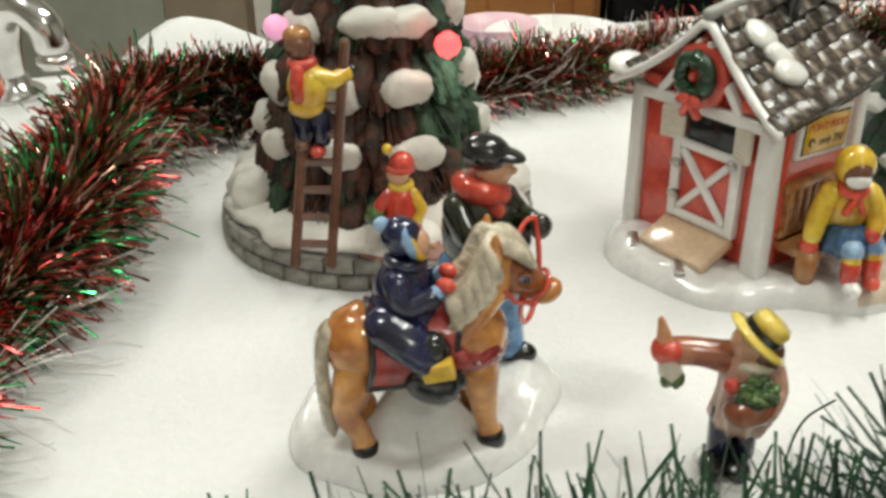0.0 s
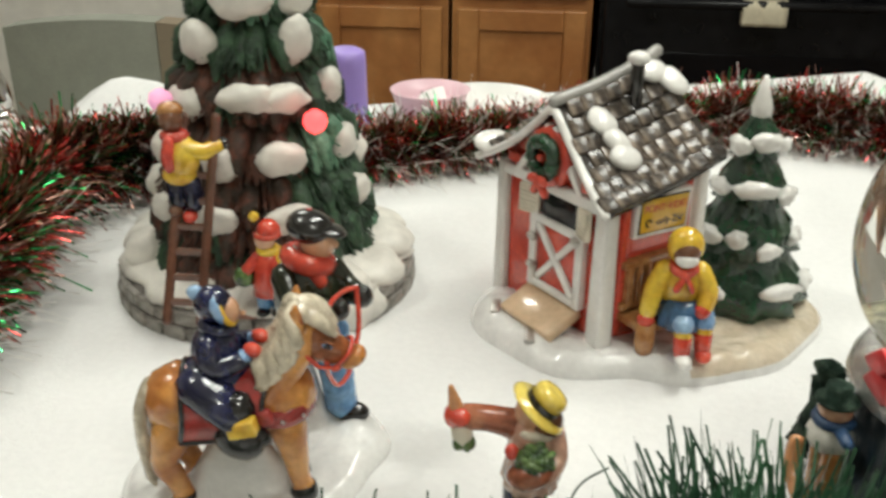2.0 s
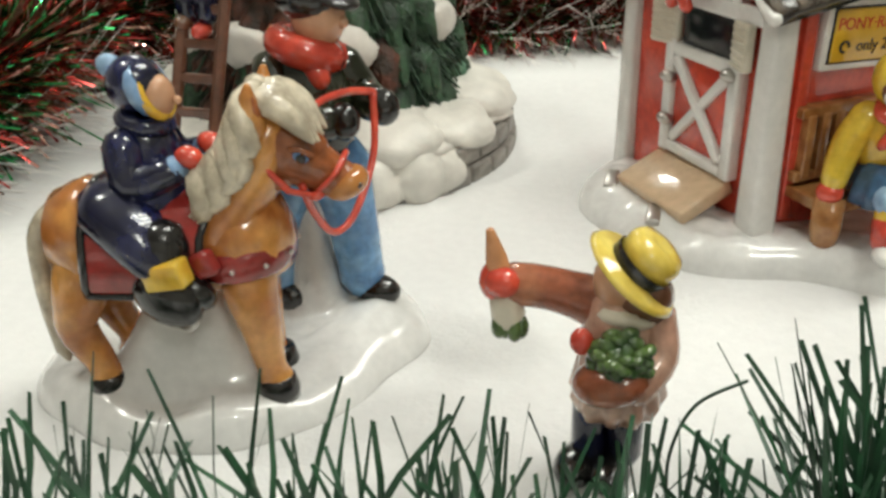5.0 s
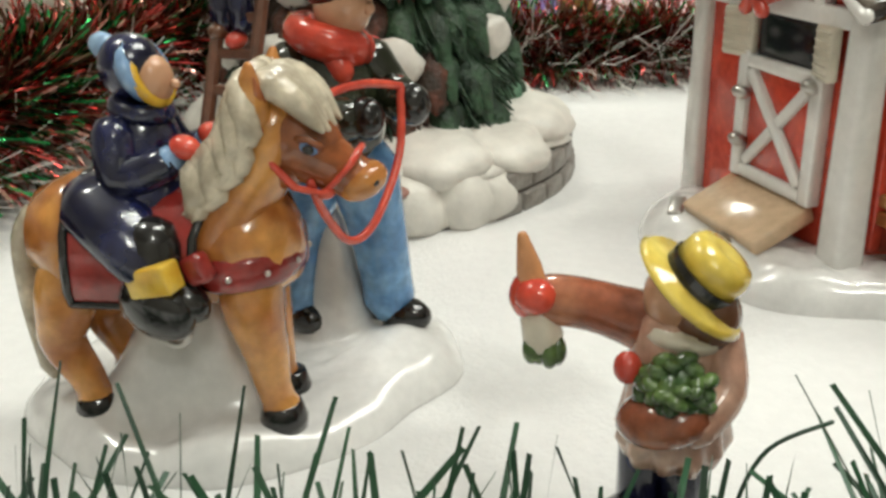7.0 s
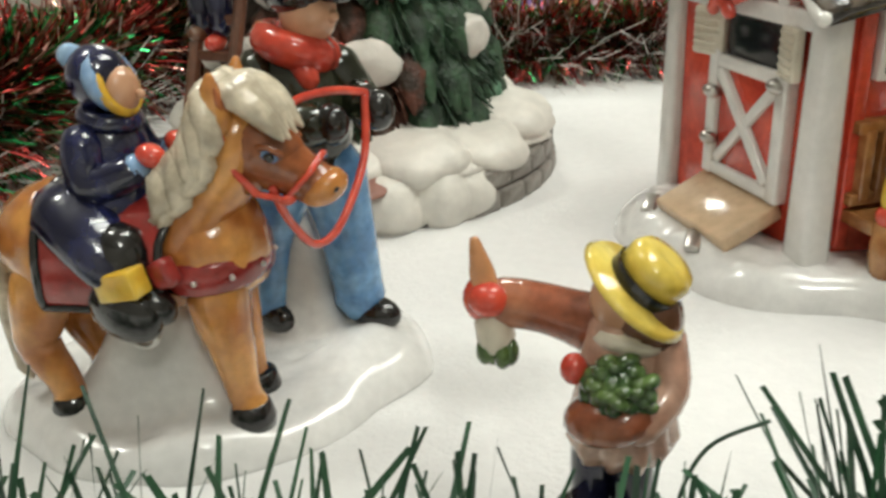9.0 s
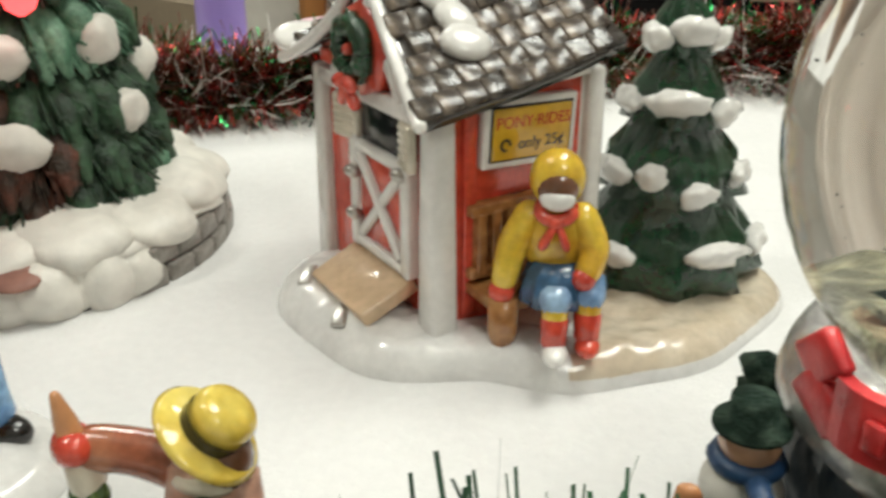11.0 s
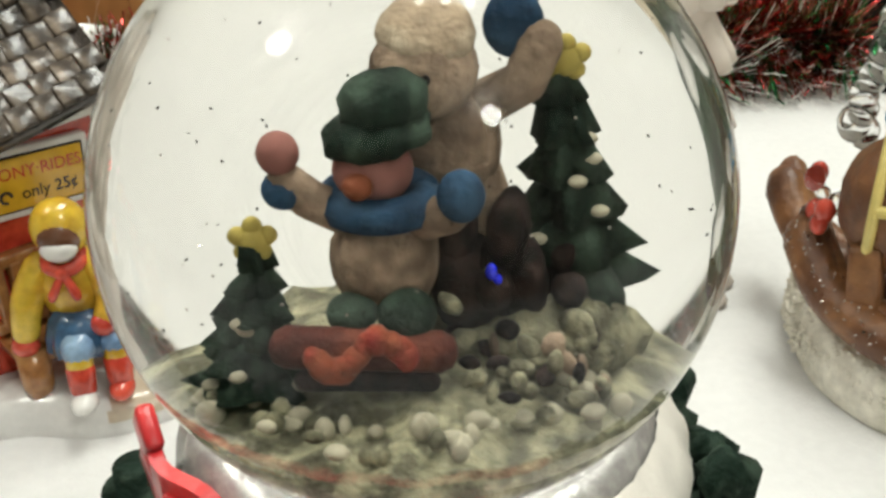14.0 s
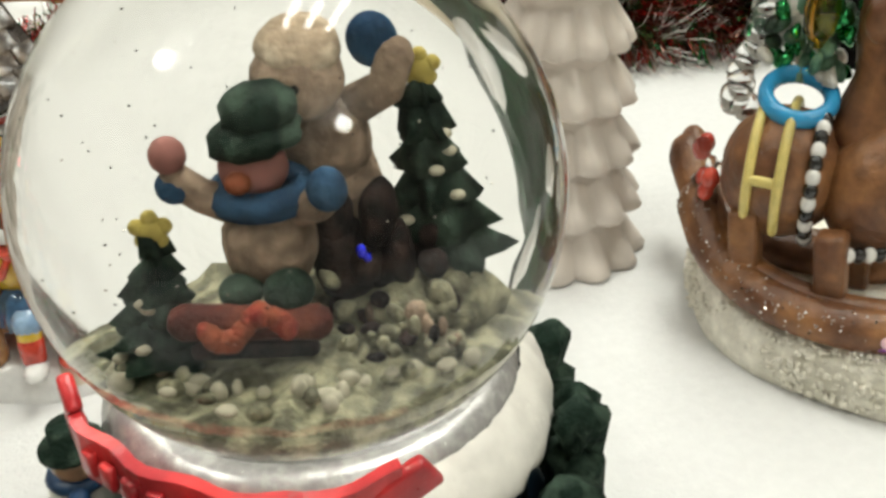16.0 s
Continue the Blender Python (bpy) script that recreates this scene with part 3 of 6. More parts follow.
TIN = spline([(-0.060, 0.245, 0.024), (-0.066, 0.33, 0.026), (-0.068, 0.41, 0.028), (-0.075, 0.475, 0.030), (-0.085, 0.545, 0.030),
              (-0.055, 0.592, 0.026), (0.00, 0.612, 0.022), (0.075, 0.640, 0.019), (0.15, 0.675, 0.019), (0.235, 0.718, 0.020),
              (0.33, 0.738, 0.021), (0.41, 0.715, 0.021), (0.465, 0.665, 0.024), (0.505, 0.665, 0.024), (0.56, 0.66, 0.026)], 14)
tinsel = thing("tinsel_garland", "bushy red and green foil tinsel garland lying on the cloth", "tinsel", (-0.06, 0.40, 0))
mk = Maker()
mk.tube(TIN[::3], 0.0015, M_WIRE, seg=6)
part("wire", mk, tinsel)
mk = Maker()
BACK = 80
FOIL = ((M_TRED, 5), (M_TDARK, 4), (M_TGREEN, 5), (M_TSILV, 2.0))
strands(mk, TIN[:BACK], 17000, 0.03, 0.0248, 0.0010, FOIL, up_bias=0.15, base=0.08, curl=1.6, ragged=0.6)
strands(mk, TIN[BACK - 8:], 23000, 0.03, 0.0245, 0.0008, ((M_TRED, 6), (M_TDARK, 2), (M_TGREEN, 4), (M_TSILV, 0.8)), up_bias=0.1, base=0.08, seed=4, curl=1.6, ragged=0.6)
tagged(part("foil_fringe", raw_mesh(mk, "foil_fringe"), tinsel), kind="stuff")
mk = Maker()
low = [p - Vector((0, 0, p.z - 0.006)) for p in TIN]
strands(mk, low, 7000, 0.03, 0.040, 0.0005, ((M_FLUFF, 1),), up_bias=-0.2, bend=0.2, seed=9)
tagged(part("white_fringe", raw_mesh(mk, "white_fringe"), tinsel, "white fibre fringe under the foil"), kind="stuff")

PINE = spline([(0.045, 0.262, 0.006), (0.085, 0.276, 0.007), (0.13, 0.288, 0.008), (0.17, 0.296, 0.008), (0.205, 0.300, 0.008),
               (0.245, 0.305, 0.010), (0.268, 0.285, 0.010), (0.30, 0.262, 0.008)], 12)
pine = thing("pine_garland", "green plastic pine garland lying along the front of the village", "garland", (0.17, 0.30, 0))
mk = Maker()
mk.tube(PINE[::3], 0.0012, M_WIRE, seg=6)
part("wire", mk, pine)
mk = Maker()
strands(mk, PINE[:50], 330, 0.03, 0.027, 0.0011, ((M_NEEDLE, 1),), up_bias=1.0, bend=0.12, seed=5)
strands(mk, PINE[50:], 950, 0.03, 0.040, 0.0011, ((M_NEEDLE, 1),), up_bias=1.1, bend=0.12, seed=6)
mk.tube(spline([(0.187, 0.318, 0.004), (0.1865, 0.319, 0.016), (0.190, 0.321, 0.026), (0.198, 0.324, 0.0305)], 6), 0.00035, M_NEEDLE, seg=5)
tagged(part("needles", raw_mesh(mk, "needles"), pine), kind="stuff")

# ---------- pony ride ornament ----------
pony_set = thing("pony_ride_ornament", "glazed ceramic ornament of a pony ride on a snowy base", "ornament", (0.085, 0.348, 0))


def around(pairs):
    """A closed outline through (degrees, radius) pairs, as a function of the angle."""
    def radius(a):
        d = math.degrees(a) % 360
        for (d0, r0), (d1, r1) in zip(pairs, pairs[1:] + [(pairs[0][0] + 360, pairs[0][1])]):
            e = d if d >= pairs[0][0] else d + 360
            if d0 <= e <= d1:
                t = (e - d0) / (d1 - d0)
                return r0 + (r1 - r0) * (0.5 - 0.5 * math.cos(math.pi * t))
        return pairs[0][1]
    return radius


def hill(x, y, cx, cy, su, sw, turn, top):
    """A rounded hill of height top, su long and sw wide, turned by degrees."""
    c, s = math.cos(math.radians(turn)), math.sin(math.radians(turn))
    u, w = (x - cx) * c + (y - cy) * s, (y - cy) * c - (x - cx) * s
    return top * math.exp(-(abs(u / su) ** 2.6 + abs(w / sw) ** 2.6))


def pony_snow(x, y):
    p = Vector((x, y, 0))
    h = 0.0062 + 0.0016 * noise.noise(p * 70) + 0.0007 * noise.noise(p * 190)
    h += hill(x, y, 0.0825, 0.3335, 0.0125, 0.0068, 13, 0.0235)
    h += hill(x, y, 0.083, 0.3335, 0.019, 0.011, 13, 0.0035)
    h += hill(x, y, 0.0955, 0.3705, 0.0062, 0.0058, 0, 0.029)
    h += hill(x, y, 0.112, 0.3640, 0.011, 0.013, 40, 0.0045)
    h += hill(x, y, 0.098, 0.3200, 0.012, 0.006, 20, 0.0030) + hill(x, y, 0.066, 0.3220, 0.012, 0.007, -20, 0.0024)
    return h


mk = Maker()
mk.sheet((0.085, 0.352), around([(26, 0.045), (47, 0.0456), (90, 0.042), (130, 0.040), (175, 0.043), (216, 0.048), (245, 0.0432), (282, 0.0389), (318, 0.0361), (353, 0.0363)]), pony_snow, M_SNOWB)
part("snow_base", mk, pony_set)

PONY = pose(0.0838, 0.3318, 0, 0, 0, 13)   # x towards the pony's chest, y to its far side
mk = Maker()
mk.tube(spline([(-0.0175, 0, 0.0425), (-0.010, 0, 0.0420), (-0.001, 0, 0.0400), (0.008, 0, 0.0405), (0.0155, 0, 0.0420)], 5),
        [0.0112 - 0.0010 * math.sin(math.pi * k / 20) for k in range(21)], M_PONY, seg=24, flat=1.06)
mk.ell((-0.0168, 0, 0.0415), (0.0088, 0.0106, 0.0122), M_PONY, rot=(0, -10, 0), seg=24, rings=16)
mk.ell((0.0140, 0, 0.0400), (0.0092, 0.0100, 0.0118), M_PONY, rot=(0, 12, 0), seg=24, rings=16)
mk.tube(spline([(0.0105, 0, 0.0435), (0.0130, 0, 0.0515), (0.0155, 0, 0.0590), (0.0180, 0, 0.0655)], 5),
        [0.0108 - 0.00026 * k for k in range(16)], M_PONY, seg=20, flat=0.82)
# head in profile, nose forward and down
mk.ell((0.0215, 0, 0.0630), (0.0088, 0.0062, 0.0072), M_PONYD, rot=(0, 40, 0), seg=22, rings=14)
mk.ell((0.0195, 0, 0.0590), (0.0062, 0.0058, 0.0060), M_PONYD, seg=20, rings=12)
mk.tube(spline([(0.0215, 0, 0.0622), (0.0268, 0, 0.0588), (0.0315, 0, 0.0560), (0.0342, 0, 0.0548)], 4),
        [0.0066, 0.0062, 0.0058, 0.0054, 0.0050, 0.0047, 0.0044, 0.0042, 0.0041, 0.0041, 0.0040, 0.0040, 0.0038], M_PONYD, seg=18, flat=1.05)
mk.ell((0.0338, 0, 0.0550), (0.0044, 0.0046, 0.0044), M_PONY, seg=18, rings=12)
for s in (-1, 1):
    mk.ell((0.0250, 0.0056 * s, 0.0632), (0.0017, 0.0009, 0.0011), M_LBLUE, rot=(0, 25, 0), seg=12, rings=8)
    mk.ell((0.0251, 0.0061 * s, 0.0631), (0.0011, 0.0007, 0.0009), M_BLACK, rot=(0, 25, 0), seg=12, rings=8)
    mk.tube([(0.0232, 0.0056 * s, 0.0648), (0.0252, 0.0062 * s, 0.0650), (0.0270, 0.0056 * s, 0.0636)], 0.0007, M_PONYD, seg=6)
    mk.ell((0.0366, 0.0028 * s, 0.0556), (0.0007, 0.0007, 0.0008), M_BLACK, seg=8, rings=6)
    mk.tube([(0.0165, 0.0048 * s, 0.0685), (0.0158, 0.0060 * s, 0.0730), (0.0165, 0.0066 * s, 0.0772)], [0.0026, 0.0027, 0.0008], M_PONY, seg=12)
    mk.tube([(0.0176, 0.0054 * s, 0.0700), (0.0170, 0.0067 * s, 0.0730), (0.0172, 0.0070 * s, 0.0752)], [0.0012, 0.0015, 0.0005], M_PONYD, seg=8)
# legs: thigh, knee, fetlock and dark hoof
for u, w, k, hind in ((0.0165, -0.0056, 1, 0), (0.0140, 0.0058, -1, 0), (-0.0205, -0.0056, 1, 1), (-0.0175, 0.0060, -1, 1)):
    bow = -0.0016 if hind else 0.0010
    mk.tube(spline([(u - 0.001 + 0.003 * hind, w * 0.8, 0.0365), (u, w, 0.0290), (u + bow, w, 0.0225), (u + 0.0018, w, 0.0150), (u + 0.0024 + 0.0005 * k, w, 0.0105)], 4),
            [0.0058, 0.0060, 0.0060, 0.0058, 0.0055, 0.0051, 0.0048, 0.0046, 0.0043, 0.0041, 0.0038, 0.0036, 0.0034, 0.0033, 0.0033, 0.0036, 0.0038], M_PONY, seg=16)
    mk.lathe([(0.0044, -0.0016), (0.0046, 0.0004), (0.0037, 0.0036), (0.0030, 0.0040)], (u + 0.0032, w, 0.0078), M_BLACK, seg=18)
# tail, mane and forelock in locks
for k in range(9):
    w = -0.0050 + 0.00125 * k
    mk.tube(spline([(-0.0240, w * 0.5, 0.0480), (-0.0275, w * 0.7, 0.0420), (-0.0280, w * 0.8, 0.0290), (-0.0262 - 0.0004 * (k % 3), w * 0.9, 0.0140)], 4), [0.0014] + [0.0021] * 11 + [0.0008], M_MANE, seg=8)
for k in range(13):
    t = k / 12
    u, z = 0.0098 + 0.0072 * t, 0.0560 + 0.0160 * t
    for s in (-1, 1):
        mk.tube(spline([(u - 0.0005, 0.001 * s, z + 0.0035), (u - 0.0025, 0.0062 * s, z + 0.0012), (u - 0.0010 - 0.0016 * math.sin(k * 2.1), 0.0088 * s, z - 0.0045), (u - 0.0030 + 0.0014 * math.cos(k * 1.7), 0.0092 * s, z - 0.0076 + 0.002 * math.sin(k * 3))], 3),
                [0.0018, 0.0022, 0.0024, 0.0024, 0.0023, 0.0021, 0.0018, 0.0014, 0.0009, 0.0005], M_MANE, seg=8)
for k in range(9):
    w = (k - 4) / 4
    mk.tube(spline([(0.0150, 0.0026 * w, 0.0725), (0.0195, 0.0042 * w, 0.0735), (0.0240, 0.0054 * w, 0.0705), (0.0275 + 0.0008 * math.sin(k * 2), 0.0050 * w, 0.0660)], 3),
            [0.0024, 0.0027, 0.0028, 0.0028, 0.0027, 0.0025, 0.0022, 0.0018, 0.0012, 0.0005], M_MANE, seg=8)
# saddle cloth, chest strap and bridle
vs, fs = [], []
for i in range(17):
    a = math.radians(-38 + 256 * i / 16)
    for j in range(9):
        x = -0.0142 + 0.0232 * j / 8 + 0.0030 * min(0, math.sin(a))
        vs.append((x, 0.0128 * math.cos(a), 0.0408 + 0.0132 * math.sin(a)))
for i in range(16):
    for j in range(8):
        a = i * 9 + j
        fs.append((a, a + 1, a + 10, a + 9))
mk.add(vs, fs, M_DRED)
for loop in ([i * 9 for i in range(17)], [i * 9 + 8 for i in range(17)], list(range(9)), [16 * 9 + j for j in range(9)]):
    mk.tube([vs[i] for i in loop], 0.0009, M_BLACK, seg=6)
band = []
for k in range(15):
    a = math.radians(-120 + 240 * k / 14)
    band.append((0.0140 + 0.0096 * math.cos(a), 0.0104 * math.sin(a), 0.0392 + 0.0006 * math.cos(a)))
mk.tube(band, 0.0018, M_DRED, seg=8, flat=2.0)
for k in range(2, 13, 2):
    mk.ell((0.0140 + (band[k][0] - 0.0140) * 1.17, band[k][1] * 1.17, band[k][2]), 0.0006, M_SILVER, seg=8, rings=6)
mk.torus((0.0300, 0, 0.0570), 0.0055, 0.0007, M_RED, rot=(0, 118, 0), seg=22, sub=6)
for s in (-1, 1):
    mk.tube([(0.0290, 0.0052 * s, 0.0540), (0.0235, 0.0066 * s, 0.0560), (0.0185, 0.0066 * s, 0.0610), (0.0172, 0.0062 * s, 0.0665)], 0.0007, M_RED, seg=6)
    mk.ell((0.0290, 0.0054 * s, 0.0542), (0.0016, 0.0010, 0.0012), M_RED, seg=10, rings=6)
for v in mk.bm.verts:   # neck stretched forward
    t = max(0, min(1, (v.co.z - 0.046) / 0.014)) * max(0, min(1, (v.co.x - 0.003) / 0.006))
    v.co.x += 0.0040 * t
    v.co.z -= 0.0024 * t
mk.bm.transform(PONY)
part("pony_figure", mk, pony_set)

mk = Maker()   # rider in a navy coat
mk.ell((0.0790, 0.333, 0.0575), (0.0078, 0.0080, 0.0105), M_NAVY, rot=(0, 8, 0), seg=20, rings=14)
mk.ell((0.0780, 0.333, 0.0480), (0.0100, 0.0125, 0.0098), M_NAVY, rot=(0, 14, 0), seg=20)
mk.ell((0.0845, 0.333, 0.0455), (0.0095, 0.0128, 0.0078), M_NAVY, rot=(0, 14, 0), seg=20)
for s in (-1, 1):
    mk.tube(spline([(0.079, 0.333 + 0.007 * s, 0.048), (0.0850, 0.333 + 0.0115 * s, 0.045), (0.087, 0.333 + 0.0128 * s, 0.035)], 4), [0.0064, 0.0064, 0.0062, 0.006, 0.0056, 0.0052, 0.0048, 0.0046, 0.0045], M_NAVY, seg=14)
    mk.box(pose(0.0905, 0.333 + 0.0172 * s, 0.0412, 0, -14, 0), (0.0088, 0.0050, 0.0054), M_YELLOW, 0.0006, True)
    mk.ell((0.0905, 0.333 + 0.0128 * s, 0.0360), (0.0078, 0.0040, 0.0044), M_BLACK, rot=(0, 15, 0), seg=14)
    mk.tube([(0.0880, 0.333 + 0.0128 * s, 0.046), (0.0885, 0.333 + 0.0132 * s, 0.036)], [0.0056, 0.0054], M_BLACK, seg=12)
    mk.box(pose(0.0962, 0.333 + 0.0122 * s, 0.0420, 0, -25, 0), (0.0050, 0.0040, 0.0056), M_DRED, 0.0012, True)
    mk.torus((0.0900, 0.333 + 0.0135 * s, 0.0300), 0.0034, 0.0007, M_SILVER, rot=(90, 0, 0), seg=18, sub=6)
    mk.tube(spline([(0.0785, 0.333 + 0.0066 * s, 0.0630), (0.081, 0.333 + 0.0092 * s, 0.0560), (0.0885, 0.333 + 0.0066 * s, 0.0585)], 4), [0.0040] * 5 + [0.0038, 0.0036, 0.0034, 0.0032], M_NAVY, seg=12)
    # pale cuff: the whitish sheen on the lower sleeve, given as colour
    mk.ell((0.0893, 0.333 + 0.0060 * s, 0.0592), (0.0024, 0.0030, 0.0026), M_LBLUE, rot=(0, -20, 0), seg=12)
    mk.ell((0.0918, 0.333 + 0.0046 * s, 0.0612), (0.0030, 0.0027, 0.0022), M_RED, rot=(0, 20, 0), seg=12)
mk.ell((0.0800, 0.333, 0.0500), (0.0112, 0.0128, 0.0100), M_NAVY, rot=(0, 10, 0), seg=22, rings=14)
for s in (-1, 1):   # coat skirts over the saddle
    mk.tube(spline([(0.0770, 0.333 + 0.0100 * s, 0.0505), (0.0835, 0.333 + 0.0135 * s, 0.0470), (0.0885, 0.333 + 0.0145 * s, 0.0420)], 4), [0.0086, 0.0084, 0.0081, 0.0078, 0.0074, 0.0070, 0.0066, 0.0062, 0.0056], M_NAVY, seg=18, flat=0.72)
    mk.ell((0.0885, 0.333 + 0.0150 * s, 0.0345), (0.0078, 0.0040, 0.0060), M_BLACK, rot=(0, 15, 0), seg=18, rings=12)
mk.torus((0.0805, 0.333, 0.0665), 0.0042, 0.0020, M_NAVY, rot=(0, 12, 0), seg=20, sub=10)
mk.ell((0.0843, 0.333, 0.0716), (0.0031, 0.0041, 0.0045), M_SKIN, seg=18)
mk.ell((0.0884, 0.333, 0.0712), (0.0009, 0.0009, 0.0009), M_SKIN, seg=10)
mk.torus((0.0836, 0.333, 0.0722), 0.0046, 0.0011, M_YELLOW, rot=(0, 66, 0), seg=22, sub=8)
mk.ell((0.0795, 0.333, 0.0738), (0.0058, 0.0058, 0.0060), M_NAVY, rot=(0, -18, 0), seg=20)
mk.lathe([(0.0048, -0.0006), (0.0060, -0.0004), (0.0063, 0.0008), (0.0060, 0.0020), (0.0048, 0.0022)], (0, 0, 0), M_LBLUE, seg=36, M=pose(0.0815, 0.333, 0.0730, 0, 64, 0), wave=lambda a, z: 0.03 * math.sin(18 * a))
mk.ell((0.0745, 0.333, 0.0772), (0.0026, 0.0027, 0.0025), M_LBLUE, seg=12, lump=0.15, freq=500)
mk.squash((0.0795, 0.334, 0.008), (1.0, 0.92, 0.985))
part("rider_figure", mk, pony_set)

mk = Maker()   # the leader in a dark coat and jeans
for pts in ([(0.093, 0.369, 0.044), (0.0875, 0.368, 0.030), (0.086, 0.366, 0.014)], [(0.105, 0.370, 0.044), (0.1075, 0.371, 0.030), (0.109, 0.372, 0.015)]):
    mk.tube(spline(pts, 5), [0.0088, 0.0084, 0.008, 0.0076, 0.0073, 0.007, 0.0068, 0.0066, 0.0064, 0.0064, 0.0066], M_JEAN, seg=16)
mk.ell((0.0885, 0.3645, 0.0105), (0.0070, 0.0046, 0.0040), M_BLACK, rot=(0, 0, -25), seg=16)
mk.ell((0.1130, 0.3715, 0.0115), (0.0074, 0.0046, 0.0040), M_BLACK, rot=(0, 0, -5), seg=16)
mk.ell((0.0985, 0.369, 0.056), (0.0128, 0.0110, 0.0165), M_DGREEN, seg=20, rings=14)
mk.ell((0.0990, 0.369, 0.0475), (0.0115, 0.0102, 0.0075), M_DGREEN, seg=20)
mk.tube(spline([(0.0915, 0.364, 0.066), (0.097, 0.358, 0.058), (0.1085, 0.357, 0.0575)], 4), [0.0052, 0.0052, 0.005, 0.005, 0.0048, 0.0047, 0.0046, 0.0045, 0.0044], M_DGREEN, seg=14)
mk.tube(spline([(0.1065, 0.374, 0.066), (0.112, 0.373, 0.060), (0.1165, 0.368, 0.0595)], 4), [0.0052, 0.0052, 0.005, 0.005, 0.0048, 0.0047, 0.0046, 0.0045, 0.0044], M_DGREEN, seg=14)
mk.ell((0.1125, 0.358, 0.0578), (0.0042, 0.0038, 0.0042), M_BLACK, seg=12)
mk.ell((0.1195, 0.367, 0.0590), (0.0042, 0.0038, 0.0042), M_BLACK, seg=12)
mk.torus((0.0995, 0.3688, 0.0705), 0.0070, 0.0037, M_RED, rot=(-8, 14, 0), seg=24, sub=10)
mk.tube([(0.103, 0.364, 0.068), (0.1055, 0.3625, 0.0655)], [0.0032, 0.0026], M_RED, seg=10)
mk.ell((0.1035, 0.3685, 0.0775), (0.0068, 0.0062, 0.0068), M_SKIN, seg=18)
mk.ell((0.1100, 0.3675, 0.0768), (0.0016, 0.0014, 0.0013), M_SKIN, seg=10)
mk.ell((0.1010, 0.3690, 0.0818), (0.0088, 0.0084, 0.0056), M_BLACK, rot=(0, 10, 0), seg=22)
mk.ell((0.1085, 0.3680, 0.0815), (0.0060, 0.0060, 0.0016), M_BLACK, rot=(0, 14, 0), seg=18)
mk.squash((0.100, 0.369, 0.008), (0.90, 0.86, 1.02))
part("leader_figure", mk, pony_set)

mk = Maker()
mk.tube(spline([(0.1135, 0.3340, 0.0600), (0.1128, 0.3400, 0.0650), (0.1112, 0.3470, 0.0668), (0.1130, 0.3580, 0.0660), (0.1160, 0.3655, 0.0640)], 6), 0.00085, M_RED, seg=8)
mk.tube(spline([(0.1160, 0.3655, 0.0640), (0.1175, 0.3600, 0.0520), (0.1160, 0.3510, 0.0415), (0.1135, 0.3450, 0.0395), (0.1122, 0.3390, 0.0465), (0.1128, 0.3335, 0.0545)], 6), 0.00085, M_RED, seg=8)
part("rein", mk, pony_set, "bright red looped rein")

# ---------- the figure with the carrot ----------
mk = Maker()
for x in (0.1708, 0.1775):
    mk.tube([(x, 0.332, 0.022), (x, 0.331, 0.006)], [0.0038, 0.0036], M_NAVY, seg=14)
    mk.ell((x - 0.002, 0.327, 0.0036), (0.0042, 0.0062, 0.0034), M_BLACK, seg=14)
gx, gy = 0.1755, 0.331
M_COAT = glaze("tan_coat_glaze", (0.62, 0.42, 0.32), vary=0.2, second=(0.44, 0.24, 0.17))
mk.lathe([(0.0074, 0.0165), (0.0086, 0.0195), (0.0076, 0.028), (0.0075, 0.033), (0.0058, 0.040), (0.004, 0.042)], (gx, gy, 0), M_COAT, seg=72,
         wave=lambda a, z: (0.09 * math.sin(11 * a) + 0.03 * math.sin(5 * a)) if z < 0.024 else 0.02 * math.sin(7 * a))
M_SLEEVE = glaze("rust_sleeve_glaze", (0.40, 0.15, 0.075), vary=0.25, second=(0.26, 0.075, 0.035))
mk.tube(spline([(0.170, 0.333, 0.0375), (0.162, 0.333, 0.0390), (0.1545, 0.3325, 0.0395)], 4), [0.0052, 0.0048, 0.0045, 0.0043, 0.0042, 0.0042, 0.0042, 0.0041, 0.004], M_SLEEVE, seg=16)
mk.ell((0.1520, 0.332, 0.0400), (0.0036, 0.0040, 0.0042), M_RED, seg=14)
mk.ell((0.1535, 0.3295, 0.0410), (0.0034, 0.0030, 0.0030), M_RED, seg=12)
mk.tube([(0.1535, 0.331, 0.0380), (0.1518, 0.3315, 0.0450), (0.1506, 0.3318, 0.0500)], [0.0026, 0.0021, 0.0009], M_CARROT, seg=12)
mk.tube([(0.1535, 0.331, 0.0370), (0.1545, 0.3305, 0.0335)], [0.0030, 0.0034], M_CREAM, seg=12)
M_LEAF = glaze("leaf_glaze", (0.10, 0.17, 0.045), vary=0.3, second=(0.03, 0.07, 0.02), mix_scale=240, bump=0.8)
for k in range(5):
    mk.ell((0.1530 + 0.001 * k, 0.3290 + 0.0008 * (k % 3), 0.0318 - 0.0004 * (k % 2)), (0.0016, 0.0016, 0.0026), M_LEAF, seg=10)
